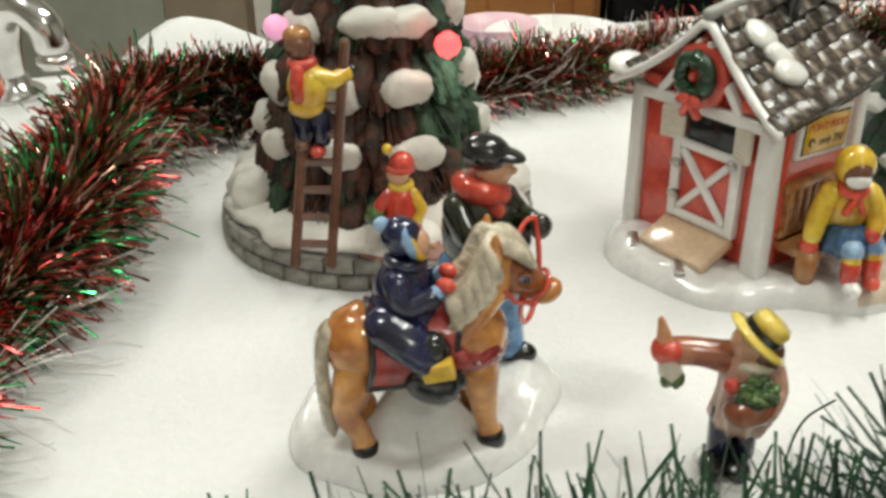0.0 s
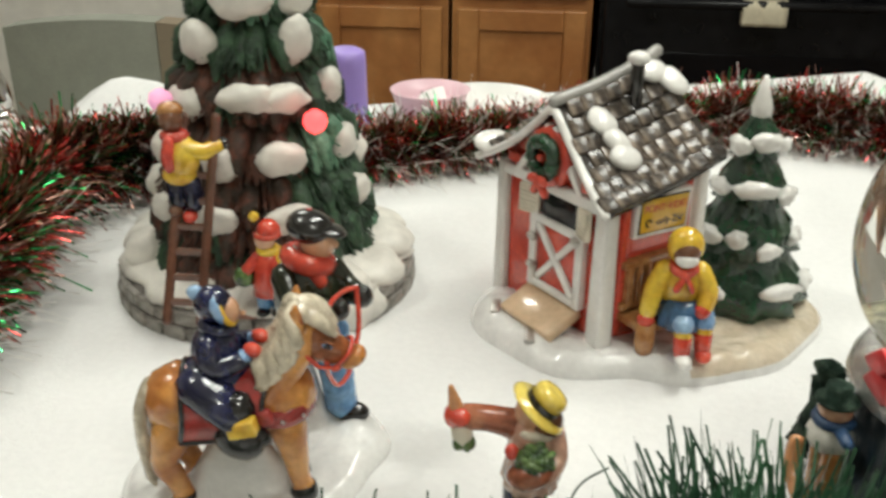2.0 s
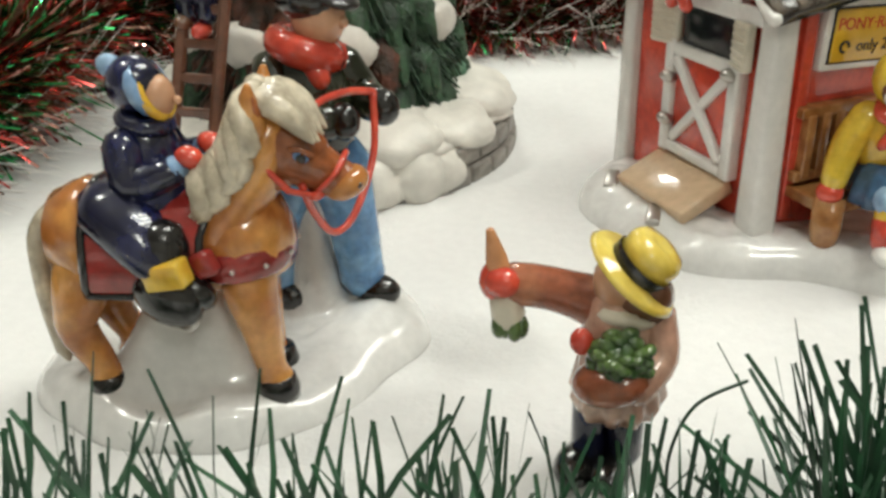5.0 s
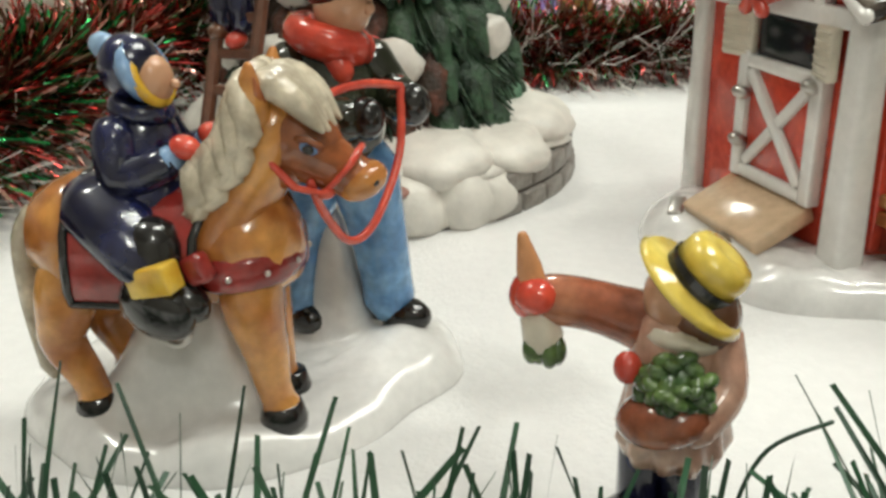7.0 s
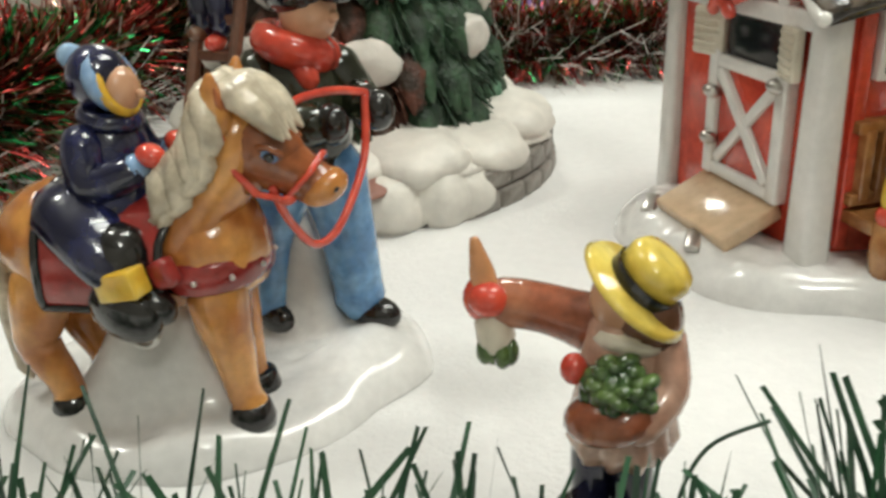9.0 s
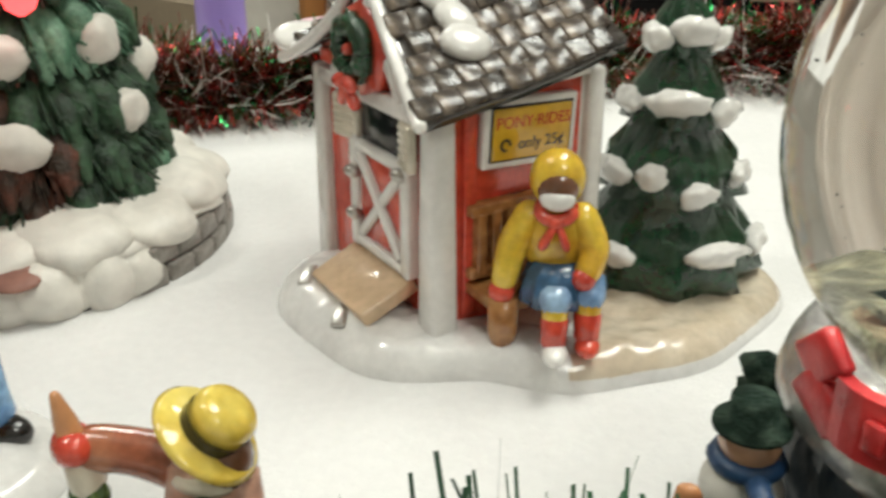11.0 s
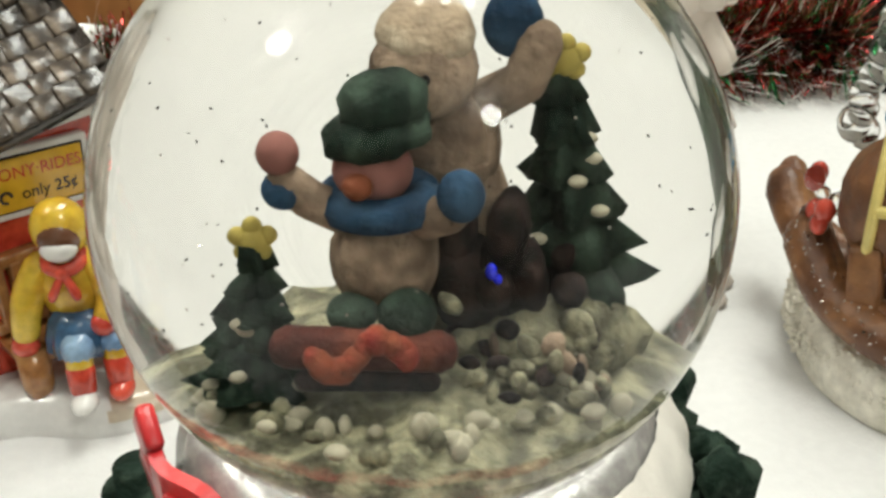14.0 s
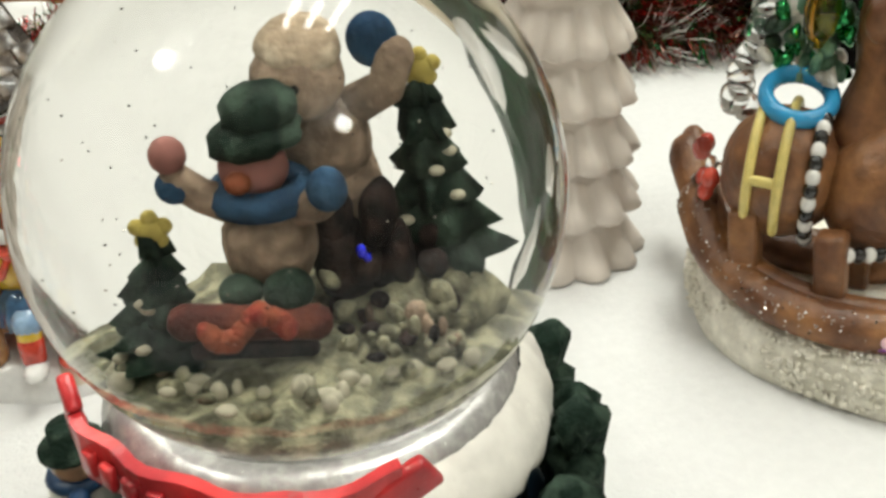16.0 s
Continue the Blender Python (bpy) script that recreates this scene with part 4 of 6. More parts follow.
# basket of greens held in front
mk.ell((0.1752, 0.3225, 0.0275), (0.0074, 0.0058, 0.0044), M_SLEEVE, rot=(0, -14, 0), seg=18)
for k in range(34):
    a, b = k * 2.399, math.sqrt((k + 0.5) / 34)
    mk.ell((0.1765 + 0.0056 * b * math.cos(a), 0.3205 - 0.0026 * (1 - b) + 0.002 * b, 0.0330 + 0.0050 * b * math.sin(a)), (0.0021, 0.0015, 0.0012), M_LEAF, rot=(20 * math.sin(k), 30 * math.cos(k * 2), 40 * k), seg=10, rings=6)
mk.ell((0.1695, 0.3225, 0.0350), (0.0022, 0.0022, 0.0026), M_RED, seg=12)
mk.tube(spline([(0.1815, 0.331, 0.038), (0.1830, 0.327, 0.031), (0.1795, 0.322, 0.0270)], 4), [0.0034] * 9, M_COAT, seg=12)
mk.ell((0.1755, 0.331, 0.0435), (0.0058, 0.0056, 0.0060), M_SKIN, seg=16)
mk.ell((0.1790, 0.330, 0.0415), (0.0055, 0.0052, 0.0062), M_BROWNSKIN, seg=16)
mk.torus((0.1765, 0.331, 0.0385), 0.0048, 0.0022, M_CREAM, seg=20, sub=8)
HAT = pose(0.1768, 0.3305, 0.0455, -2, 40, 0) @ Matrix.Diagonal((0.93, 0.93, 1, 1))
mk.lathe([(0.0062, -0.0008), (0.0098, -0.0006), (0.0108, 0.0000), (0.0098, 0.0009), (0.0062, 0.0012), (0.0061, 0.0020)], (0, 0, 0), M_STRAW, seg=32, M=HAT)
mk.lathe([(0.0064, 0.0014), (0.0064, 0.0034)], (0, 0, 0), M_BLACK, seg=32, M=HAT, cap=False)
mk.lathe([(0.0061, 0.0034), (0.0060, 0.0060), (0.0050, 0.0074), (0.0025, 0.0078), (0.0005, 0.0072)], (0, 0, 0), M_STRAW, seg=32, M=HAT)
mk.mound((0.1755, 0.331, 0), lambda a: 0.0105 + 0.0012 * math.sin(3 * a), [(1, 0), (0.98, 0.0012), (0.85, 0.0018), (0.4, 0.002)], M_SNOWB, seg=32)
solo("carrot_figurine", mk, "small glazed figurine in a straw hat holding out a carrot", "figurine")


# ---------- the decorated tree ornament ----------
TX, TY = 0.047, 0.497
fir = thing("lit_tree_ornament", "ceramic fir tree with ladder and lit bulbs on stone base", "ornament", (TX, TY, 0))
mk = Maker()
mk.lathe([(0.0685, 0.0), (0.0690, 0.004), (0.0675, 0.012), (0.064, 0.0145), (0.05, 0.0155), (0.02, 0.016)], (TX, TY, 0), M_JOINT, seg=64)
base = part("stone_base", mk, fir, "grey stone ring base")


def stone_mesh(w, h, seed):
    rnd = random.Random(seed)
    t = Maker()
    t.box(Matrix.Identity(4), (w, 0.0034, h), M_STONE, 0.0009, True)
    for v in t.bm.verts:
        v.co += Vector((rnd.uniform(-1, 1), rnd.uniform(-1, 1), rnd.uniform(-1, 1))) * 0.00035
    return t.mesh("stone")


STONES = [stone_mesh(0.0112, 0.0062, k) for k in range(5)]
for row in range(2):
    for k in range(36):
        a = 2 * math.pi * (k + 0.5 * row) / 36
        if -1.15 < (a + math.pi) % (2 * math.pi) - math.pi < -0.56:   # snow runs down here
            continue
        r = 0.0684 - 0.0010 * row
        st = new("stone", STONES[(k * 3 + row) % 5])
        st.parent = base
        st.matrix_basis = pose(TX + r * math.cos(a), TY + r * math.sin(a), 0.0036 + 0.0068 * row, 0, 0, math.degrees(a) + 90)
mk = Maker()
mk.mound((TX, TY, 0.0135), lambda a: 0.0655 + 0.0022 * math.sin(9 * a + 1) + 0.0012 * math.sin(17 * a), [(1.0, 0.0), (1.02, 0.0018), (0.97, 0.0042), (0.86, 0.006), (0.7, 0.010), (0.4, 0.012)], M_SNOWM, lump=0.003, freq=90)
for k in range(9):
    a = math.radians(-72 + 215 * k / 8)
    mk.ell((TX + 0.053 * math.cos(a), TY + 0.053 * math.sin(a), 0.0165 + 0.0025 * (k % 2)), (0.0185, 0.0180, 0.0078), M_SNOWM, rot=(0, 8, math.degrees(a)), lump=0.22, freq=90, seed=k, seg=24, rings=14)
for k in range(5):
    a = math.radians(150 + 14 * k)
    mk.ell((TX + 0.053 * math.cos(a), TY + 0.053 * math.sin(a), 0.0215), (0.013, 0.011, 0.010), M_SNOWM, rot=(0, 0, math.degrees(a)), lump=0.3, freq=160, seed=k + 30)
for k in range(5):
    a = math.radians(-64 + 7.6 * k)
    r = 0.0605 + 0.0022 * math.sin(k * 2.3)
    mk.ell((TX + r * math.cos(a), TY + r * math.sin(a), 0.0068), (0.0115, 0.0120, 0.0105 + 0.001 * (k % 2)), M_SNOWM, rot=(0, 14, math.degrees(a)), lump=0.16, freq=110, seed=k + 50, seg=24, rings=14)
part("snow_bank", mk, fir)
mk = Maker()
mk.tube([(0.072, 0.446, 0.0165), (0.078, 0.436, 0.0150)], [0.010, 0.008], M_PATH, seg=16, flat=0.25)
mk.tube([(0.062, 0.448, 0.0165), (0.056, 0.437, 0.0150)], [0.012, 0.010], M_PATH, seg=16, flat=0.25)
part("brick_path", mk, fir)

# tiers of boughs
mk = Maker()
rnd = random.Random(11)
TIERS = [(0.018, 0.0500, 0.018), (0.033, 0.0480, 0.018), (0.048, 0.0450, 0.018), (0.068, 0.0405, 0.018), (0.090, 0.0360, 0.017), (0.110, 0.0310, 0.016), (0.130, 0.0250, 0.015), (0.148, 0.018, 0.014), (0.163, 0.011, 0.012)]
mk.lathe([(0.042, 0.016), (0.041, 0.03), (0.037, 0.06), (0.031, 0.09), (0.024, 0.12), (0.015, 0.15), (0.005, 0.178)], (TX, TY, 0), M_FIRD, seg=48, lump=0.006, freq=140)
for i, (z, r, h) in enumerate(TIERS):
    n = max(9, int(30 * r / 0.048))
    for k in range(n):
        a = 2 * math.pi * (k + 0.5 * (i % 2)) / n + rnd.uniform(-0.1, 0.1)
        front = math.cos(a + 1.75)
        m = M_FIRD if (front > 0.5 and i < 5 and rnd.random() < 0.8) else (M_FIR if rnd.random() < 0.9 else M_FIRL)
        c, s = math.cos(a), math.sin(a)
        for b in range(3):
            da = rnd.uniform(-0.13, 0.13)
            cc, ss = math.cos(a + da), math.sin(a + da)
            z2 = z + rnd.uniform(-0.003, 0.004)
            r2 = r + rnd.uniform(-0.003, 0.004)
            mk.tube([(TX + cc * (r2 - 0.014), TY + ss * (r2 - 0.014), z2 + h * 0.75), (TX + cc * (r2 - 0.004), TY + ss * (r2 - 0.004), z2 + h * 0.35), (TX + cc * r2, TY + ss * r2, z2 - h * 0.12)],
                    [0.0055, 0.0048, 0.0014], m, seg=8)
        for b in range(14):   # needle ridges on the bough
            da = rnd.uniform(-0.16, 0.16)
            cc, ss = math.cos(a + da), math.sin(a + da)
            mk.tube([(TX + cc * (r - 0.007), TY + ss * (r - 0.007), z + h * rnd.uniform(0.4, 0.9)), (TX + cc * (r + 0.0030), TY + ss * (r + 0.0030), z + rnd.uniform(-0.3, 0.4) * h)], [0.0010, 0.0004], m, seg=5)
part("crown", mk, fir, "dark green and red-brown fir boughs")
mk = Maker()
CLUMPS = [(-62, 0.073, 0.011, 0.0075), (-98, 0.071, 0.0085, 0.0085), (-78, 0.098, 0.013, 0.0065), (-55, 0.097, 0.011, 0.0065), (-128, 0.094, 0.010, 0.008),
          (-118, 0.119, 0.009, 0.009), (-40, 0.119, 0.008, 0.010), (-80, 0.136, 0.013, 0.0075), (-30, 0.136, 0.008, 0.009), (-60, 0.047, 0.012, 0.008), (-100, 0.048, 0.010, 0.008),
          (-150, 0.070, 0.010, 0.009), (-12, 0.073, 0.008, 0.008), (-8, 0.050, 0.008, 0.008), (-165, 0.05, 0.011, 0.009), (-15, 0.098, 0.007, 0.008), (-140, 0.046, 0.009, 0.007),
          (30, 0.06, 0.01, 0.008), (80, 0.08, 0.011, 0.008), (130, 0.06, 0.011, 0.008), (60, 0.11, 0.009, 0.008), (160, 0.10, 0.009, 0.008), (110, 0.13, 0.009, 0.008), (-110, 0.155, 0.007, 0.007), (-50, 0.158, 0.007, 0.007)]
clumps = []
for k, (deg, z, w, h) in enumerate(CLUMPS):
    a = math.radians(deg)
    r = 0.0500 - 0.00016 * (z - 0.03) * 1000 * 1.35
    mk = Maker()
    mk.ell((TX + r * math.cos(a), TY + r * math.sin(a), z), (0.0062, w, h), M_SNOWM, rot=(0, 14, deg), lump=0.22, freq=180, seed=k, seg=20, rings=12)
    part("snow_clump", mk, fir)
for c, m, nm in (((0.083, 0.4555, 0.0915), M_BULB, "lit red bulb"), ((0.0165, 0.4620, 0.0960), M_BULBP, "lit pink bulb")):
    mk = Maker()
    mk.lathe([(0.0010, -0.0048), (0.0038, -0.0030), (0.0051, 0.0), (0.0043, 0.0030), (0.0015, 0.0050)], c, m, seg=14)
    part("bulb", mk, fir, nm)

# ladder leaning on the tree
mk = Maker()
for x0, x1 in ((0.0265, 0.0335), (0.0405, 0.0465)):
    mk.tube([(x0, 0.4185, 0.0165), (x0 * 0.5 + x1 * 0.5, 0.4305, 0.056), (x1, 0.4425, 0.096)], 0.0020, M_WOOD, seg=8, smooth=False)
for k in range(7):
    t = 0.10 + 0.125 * k
    mk.box(pose(0.0335 + 0.0065 * t, 0.4185 + 0.024 * t, 0.0165 + 0.079 * t), (0.0135, 0.0022, 0.0030), M_WOOD, 0.0006)
part("ladder", mk, fir, "brown ladder with seven rungs")
mk = Maker()   # figure on the ladder
mk.ell((0.0335, 0.4345, 0.0815), (0.0078, 0.0068, 0.0098), M_YELLOW, seg=18)
mk.ell((0.0325, 0.4345, 0.0745), (0.0070, 0.0066, 0.0045), M_YELLOW, seg=18)
mk.tube([(0.0360, 0.433, 0.086), (0.0425, 0.436, 0.0835), (0.0470, 0.441, 0.0850)], [0.0038, 0.0035, 0.003], M_YELLOW, seg=12)
mk.ell((0.0485, 0.442, 0.0855), 0.0026, M_BLACK, seg=10)
for x in (0.0305, 0.0365):
    mk.tube([(x, 0.435, 0.071), (x + 0.001, 0.434, 0.062)], [0.0042, 0.0038], M_NAVY, seg=12)
mk.ell((0.0360, 0.432, 0.0575), (0.0030, 0.0042, 0.0026), M_RED, seg=12)
mk.ell((0.0305, 0.432, 0.0600), (0.0030, 0.0042, 0.0026), M_BROWNSKIN, seg=12)
mk.torus((0.0320, 0.4345, 0.0905), 0.0036, 0.0022, M_RED, seg=18, sub=8)
mk.tube([(0.0315, 0.429, 0.0895), (0.0310, 0.4275, 0.084), (0.0312, 0.428, 0.079)], [0.0024, 0.0026, 0.0022], M_RED, seg=10)
mk.ell((0.0310, 0.4350, 0.0965), (0.0050, 0.0050, 0.0055), M_BROWNSKIN, seg=16)
mk.ell((0.0305, 0.4365, 0.1000), (0.0052, 0.0052, 0.0036), M_TIMBER, seg=16)
part("climbing_figure", mk, fir)
mk = Maker()   # child beside the tree
cx, cy = 0.0665, 0.4335
for x in (cx - 0.0032, cx + 0.0032):
    mk.tube([(x, cy, 0.026), (x, cy, 0.018)], [0.0034, 0.0032], M_JEAN, seg=12)
    mk.ell((x, cy - 0.002, 0.0165), (0.003, 0.0045, 0.002), M_BLACK, seg=10)
mk.lathe([(0.0078, 0.025), (0.0074, 0.030), (0.0060, 0.040), (0.0040, 0.0445)], (cx, cy, 0), M_RED, seg=24)
mk.tube([(cx - 0.004, cy - 0.001, 0.041), (cx - 0.0085, cy - 0.004, 0.036), (cx - 0.0095, cy - 0.004, 0.0325)], [0.0028, 0.0026, 0.0024], M_RED, seg=10)
mk.tube([(cx + 0.004, cy - 0.001, 0.041), (cx + 0.0078, cy - 0.002, 0.035), (cx + 0.006, cy - 0.004, 0.0315)], [0.0028, 0.0026, 0.0024], M_YELLOW, seg=10)
mk.ell((cx - 0.0100, cy - 0.004, 0.0330), (0.0042, 0.0036, 0.0046), M_LEAF, seg=12)
mk.torus((cx, cy, 0.0440), 0.0034, 0.0018, M_YELLOW, seg=18, sub=8)
mk.ell((cx - 0.0010, cy - 0.001, 0.0490), (0.0044, 0.0044, 0.0048), M_SKIN, seg=16)
mk.ell((cx + 0.0005, cy, 0.0525), (0.0050, 0.0050, 0.0048), M_RED, seg=16)
mk.torus((cx, cy, 0.0508), 0.0046, 0.0012, M_RED, seg=18, sub=8)
mk.ell((cx - 0.0045, cy - 0.002, 0.0590), (0.0022, 0.0022, 0.0022), M_YELLOW, seg=10)
part("child_figure", mk, fir)

# ---------- the pony shop ornament ----------
S = pose(0.201, 0.434, 0, 0, 0, -50.4)   # x along the front wall, y along the side wall
W, D = 0.064, 0.050
shop = thing("shop_ornament", "glazed ceramic red and white stable shop on a snowy base", "ornament", (0.222, 0.470, 0))


def shop_outline(a):
    r = 1 / math.sqrt((math.cos(a - 0.12) / 0.077) ** 2 + (math.sin(a - 0.12) / 0.053) ** 2)
    return r + 0.0022 * math.sin(5 * a + 0.5) + 0.0016 * math.sin(8 * a)


def shop_snow(x, y):
    p = Vector((x, y, 0))
    h = 0.0084 + 0.0012 * noise.noise(p * 70) + 0.0006 * noise.noise(p * 190)
    return h + hill(x, y, 0.228, 0.430, 0.018, 0.010, 0, 0.0020) + hill(x, y, 0.186, 0.440, 0.020, 0.011, -20, 0.0022) + hill(x, y, 0.163, 0.464, 0.012, 0.016, 0, 0.0028)


mk = Maker()
M_SAND = glaze("sandy_glaze", (0.64, 0.56, 0.44), vary=0.08, second=(0.57, 0.48, 0.36), bump=0.3, bump_scale=120)
mk.sheet((0.223, 0.472), shop_outline, shop_snow, M_SNOWB, seg=260, rings=110,
         patch=(M_SAND, lambda x, y: y > 0.417 + 0.10 * max(0, 0.240 - x) + 0.0025 * noise.noise(Vector((x, y, 0)) * 120) and x > 0.2385 + 0.003 * noise.noise(Vector((x, y, 3)) * 90)))
part("snow_base", mk, shop)

RIDGE = -0.033


def roof_z(x, y):
    """Height of the roof, which sags between ridge and eave and rises to the back."""
    side = (x - RIDGE) / (0.0095 - RIDGE) if x > RIDGE else (RIDGE - x) / (RIDGE + 0.0715)
    s = max(0.0, min(1.0, side))
    return 0.101 - 0.029 * s + 0.0035 * math.sin(math.pi * s) * -1 + (y + 0.011) * 0.15 + 3.2 * max(0, y - 0.01) ** 2 * (1 - 0.4 * s)


# front wall with its gable, side walls and back wall
front = [(-W, 0.008), (0, 0.008), (0, roof_z(0, 0) - 0.003), (RIDGE, 0.0965), (-W, roof_z(-W, 0) - 0.003)]
mk = Maker()
mk.prism(S @ pose(0, 0.004, 0), front, 0.004, M_RED)
part("front_wall", mk, shop)
mk = Maker()
mk.prism(S @ pose(0, D, 0), [(x, z + (0.010 if z > 0.02 else 0)) for x, z in front], 0.004, M_WHITE)
part("back_wall", mk, shop, "white back wall")
for x0 in (-W, -0.004):
    mk = Maker()
    vs = [S @ Vector((x, y, z)) for x in (x0, x0 + 0.004) for y, z in ((0.004, 0.008), (D - 0.004, 0.008), (D - 0.004, roof_z(x0, D) - 0.003), (0.004, roof_z(x0, 0) - 0.003))]
    mk.add(vs, [(0, 1, 2, 3), (4, 7, 6, 5), (0, 4, 5, 1), (2, 6, 7, 3), (1, 5, 6, 2), (0, 3, 7, 4)], M_RED, False)
    part("side_wall", mk, shop)
# white corner posts and trim
for x, y, h, w in ((0.0, 0.0, 0.070, 0.0088), (-W, 0.0, 0.070, 0.0075), (0.0, D, 0.076, 0.0070), (-W, D, 0.076, 0.007)):
    mk = Maker()
    mk.box(S @ pose(x, y, 0.006 + h / 2 - 0.003), (w, w, h - 0.006), M_WHITE, 0.0016, True, taper=0.82)
    part("corner_post", mk, shop)


def front_bar(x, z, w, h, m, nm, parent, lean=0, proud=0.0022, bevel=0.0007):
    mk = Maker()
    mk.box(S @ pose(x, -proud / 2, z, 0, lean, 0), (w, proud + 0.001, h), m, bevel, True)
    return part(nm, mk, parent)


front_bar(-0.032, 0.0675, 0.060, 0.0048, M_WHITE, "trim_beam", shop, proud=0.003)
front_bar(-0.0435, 0.081, 0.030, 0.0034, M_WHITE, "trim_beam", shop, lean=-52, proud=0.003)
front_bar(-0.0225, 0.081, 0.030, 0.0034, M_WHITE, "trim_beam", shop, lean=52, proud=0.003)
front_bar(-0.056, 0.0735, 0.008, 0.0045, M_RED, "gable_panel", shop, proud=0.0028)
front_bar(-0.009, 0.0735, 0.008, 0.0045, M_RED, "gable_panel", shop, proud=0.0028)
# stable door: white frame and cross over red
door = front_bar(-0.026, 0.0375, 0.031, 0.032, M_RED, "stable_door", shop, proud=0.0016)
for x in (-0.0405, -0.0115):
    front_bar(x, 0.0375, 0.0042, 0.0345, M_WHITE, "door_stile", door, proud=0.0034)
for z in (0.0222, 0.0520):
    front_bar(-0.026, z, 0.0290, 0.0036, M_WHITE, "door_rail", door, proud=0.0032)
for lean in (47, -47):
    front_bar(-0.026, 0.0372, 0.0345, 0.0032, M_WHITE, "door_brace", door, lean=lean, proud=0.0036 if lean > 0 else 0.0030)
for x, z in ((-0.0395, 0.0305), (-0.0395, 0.0435), (-0.0125, 0.0505)):
    mk = Maker()
    mk.ell(S @ Vector((x, -0.0042, z)), (0.0026, 0.0022, 0.0019), M_SILVER, rot=(0, 20, 0))
    part("hinge", mk, door, "silver-painted hinge")
# dark panel laid on the wall; its colour stands in for an unlit opening
win = front_bar(-0.026, 0.0590, 0.0225, 0.0115, M_PANE, "upper_opening", shop, proud=0.0015)
for x, w in ((-0.0435, 0.0105), (-0.0098, 0.0085)):
    mk = Maker()
    mk.box(S @ pose(x, -0.003, 0.0590, 0, 0, 14 if x < -0.03 else -14), (w, 0.0030, 0.0130), M_CREAM, 0.0008, True)
    shutter = part("shutter", mk, shop, "cream louvred shutter")
    for k in range(6):
        mk = Maker()
        mk.box(S @ pose(x, -0.0046, 0.0540 + 0.002 * k, 0, 0, 14 if x < -0.03 else -14), (w * 0.8, 0.0008, 0.0006), M_CREAM)
        part("louvre", mk, shutter)
# round red gable plate with its wreath and bow
mk = Maker()
mk.lathe([(0.0132, 0), (0.0134, 0.003), (0.0125, 0.0042), (0.004, 0.0044)], (0, 0, 0), M_RED, seg=8, M=S @ pose(RIDGE, 0.0, 0.0800, 90, 0, 0))
part("gable_plate", mk, shop)
mk = Maker()
mk.torus(S @ Vector((RIDGE, -0.0062, 0.0805)), 0.0068, 0.0030, M_TREE, rot=(90, 0, -50.4), seg=30, sub=9, lump=0.16)
rnd = random.Random(4)
for k in range(60):
    a = rnd.uniform(0, 6.283)
    rr = 0.0066 + rnd.uniform(-0.003, 0.003)
    p = S @ Vector((RIDGE + rr * math.cos(a), -0.0085 + abs(rr - 0.0066) * 0.4, 0.0805 + rr * math.sin(a)))
    mk.ell(p, (0.0013, 0.0007, 0.0007), M_TREE, rot=(rnd.uniform(-40, 40), rnd.uniform(0, 180), -50), seg=6, rings=4)
wreath = part("wreath", mk, shop, "dark green wreath with a red bow")
mk = Maker()
for s in (-1, 1):
    mk.ell(S @ Vector((RIDGE + 0.003 * s + 0.001, -0.0095, 0.0720)), (0.0034, 0.0018, 0.0021), M_RED, rot=(0, 22 * s, -50), seg=12)
    mk.tube([S @ Vector((RIDGE + 0.001, -0.0095, 0.0715)), S @ Vector((RIDGE + 0.0015 + 0.0035 * s, -0.0085, 0.0665))], [0.0014, 0.0019], M_RED, seg=8)
mk.ell(S @ Vector((RIDGE, -0.0075, 0.0805)), 0.0017, M_RED, seg=10)
part("bow", mk, wreath)
# ramp and boot scrapers before the door
mk = Maker()
mk.box(S @ pose(-0.027, -0.0085, 0.0145, 24, 0, 0), (0.033, 0.0185, 0.0048), M_PINK, 0.0009, True)
part("ramp", mk, shop, "pale wooden ramp")
for p in ((-0.046, -0.0175, 0.0105), (-0.020, -0.0195, 0.0095)):
    mk = Maker()
    mk.box(S @ pose(*p, 0, 8, -38), (0.0100, 0.0042, 0.0020), M_SILVER, 0.0007, True)
    part("metal_bracket", mk, shop, "silver-painted bracket")


def side_bar(y, z, w, h, m, nm, parent, proud=0.0022, lean=0, label=""):
    mk = Maker()
    mk.box(S @ pose(proud / 2, y, z, lean, 0, 0), (proud + 0.001, w, h), m, 0.0006, True)
    return part(nm, mk, parent, label)


side_bar(D / 2, 0.0755, D - 0.006, 0.0060, M_WHITE, "trim_beam", shop, lean=4)
side_bar(0.0092, 0.040, 0.0040, 0.058, M_RED, "trim_board", shop, proud=0.0012)
sign = side_bar(0.0272, 0.0618, 0.0300, 0.0185, M_WHITE, "sign", shop, proud=0.0026, lean=-3, label="yellow lettered sign in a white frame")
side_bar(0.0272, 0.0618, 0.0268, 0.0152, M_BLACK, "sign_border", sign, proud=0.0030, lean=-3)
side_bar(0.0272, 0.0618, 0.0256, 0.0140, M_SIGNY, "sign_board", sign, proud=0.0034, lean=-3)
FACE_SIGN = S @ pose(0.0040, 0.0272, 0.0618) @ Matrix(((0, 0, 1, 0), (1, 0, 0, 0), (0, 1, 0, 0), (0, 0, 0, 1))) @ pose(0, 0, 0, 0, 0, -3)
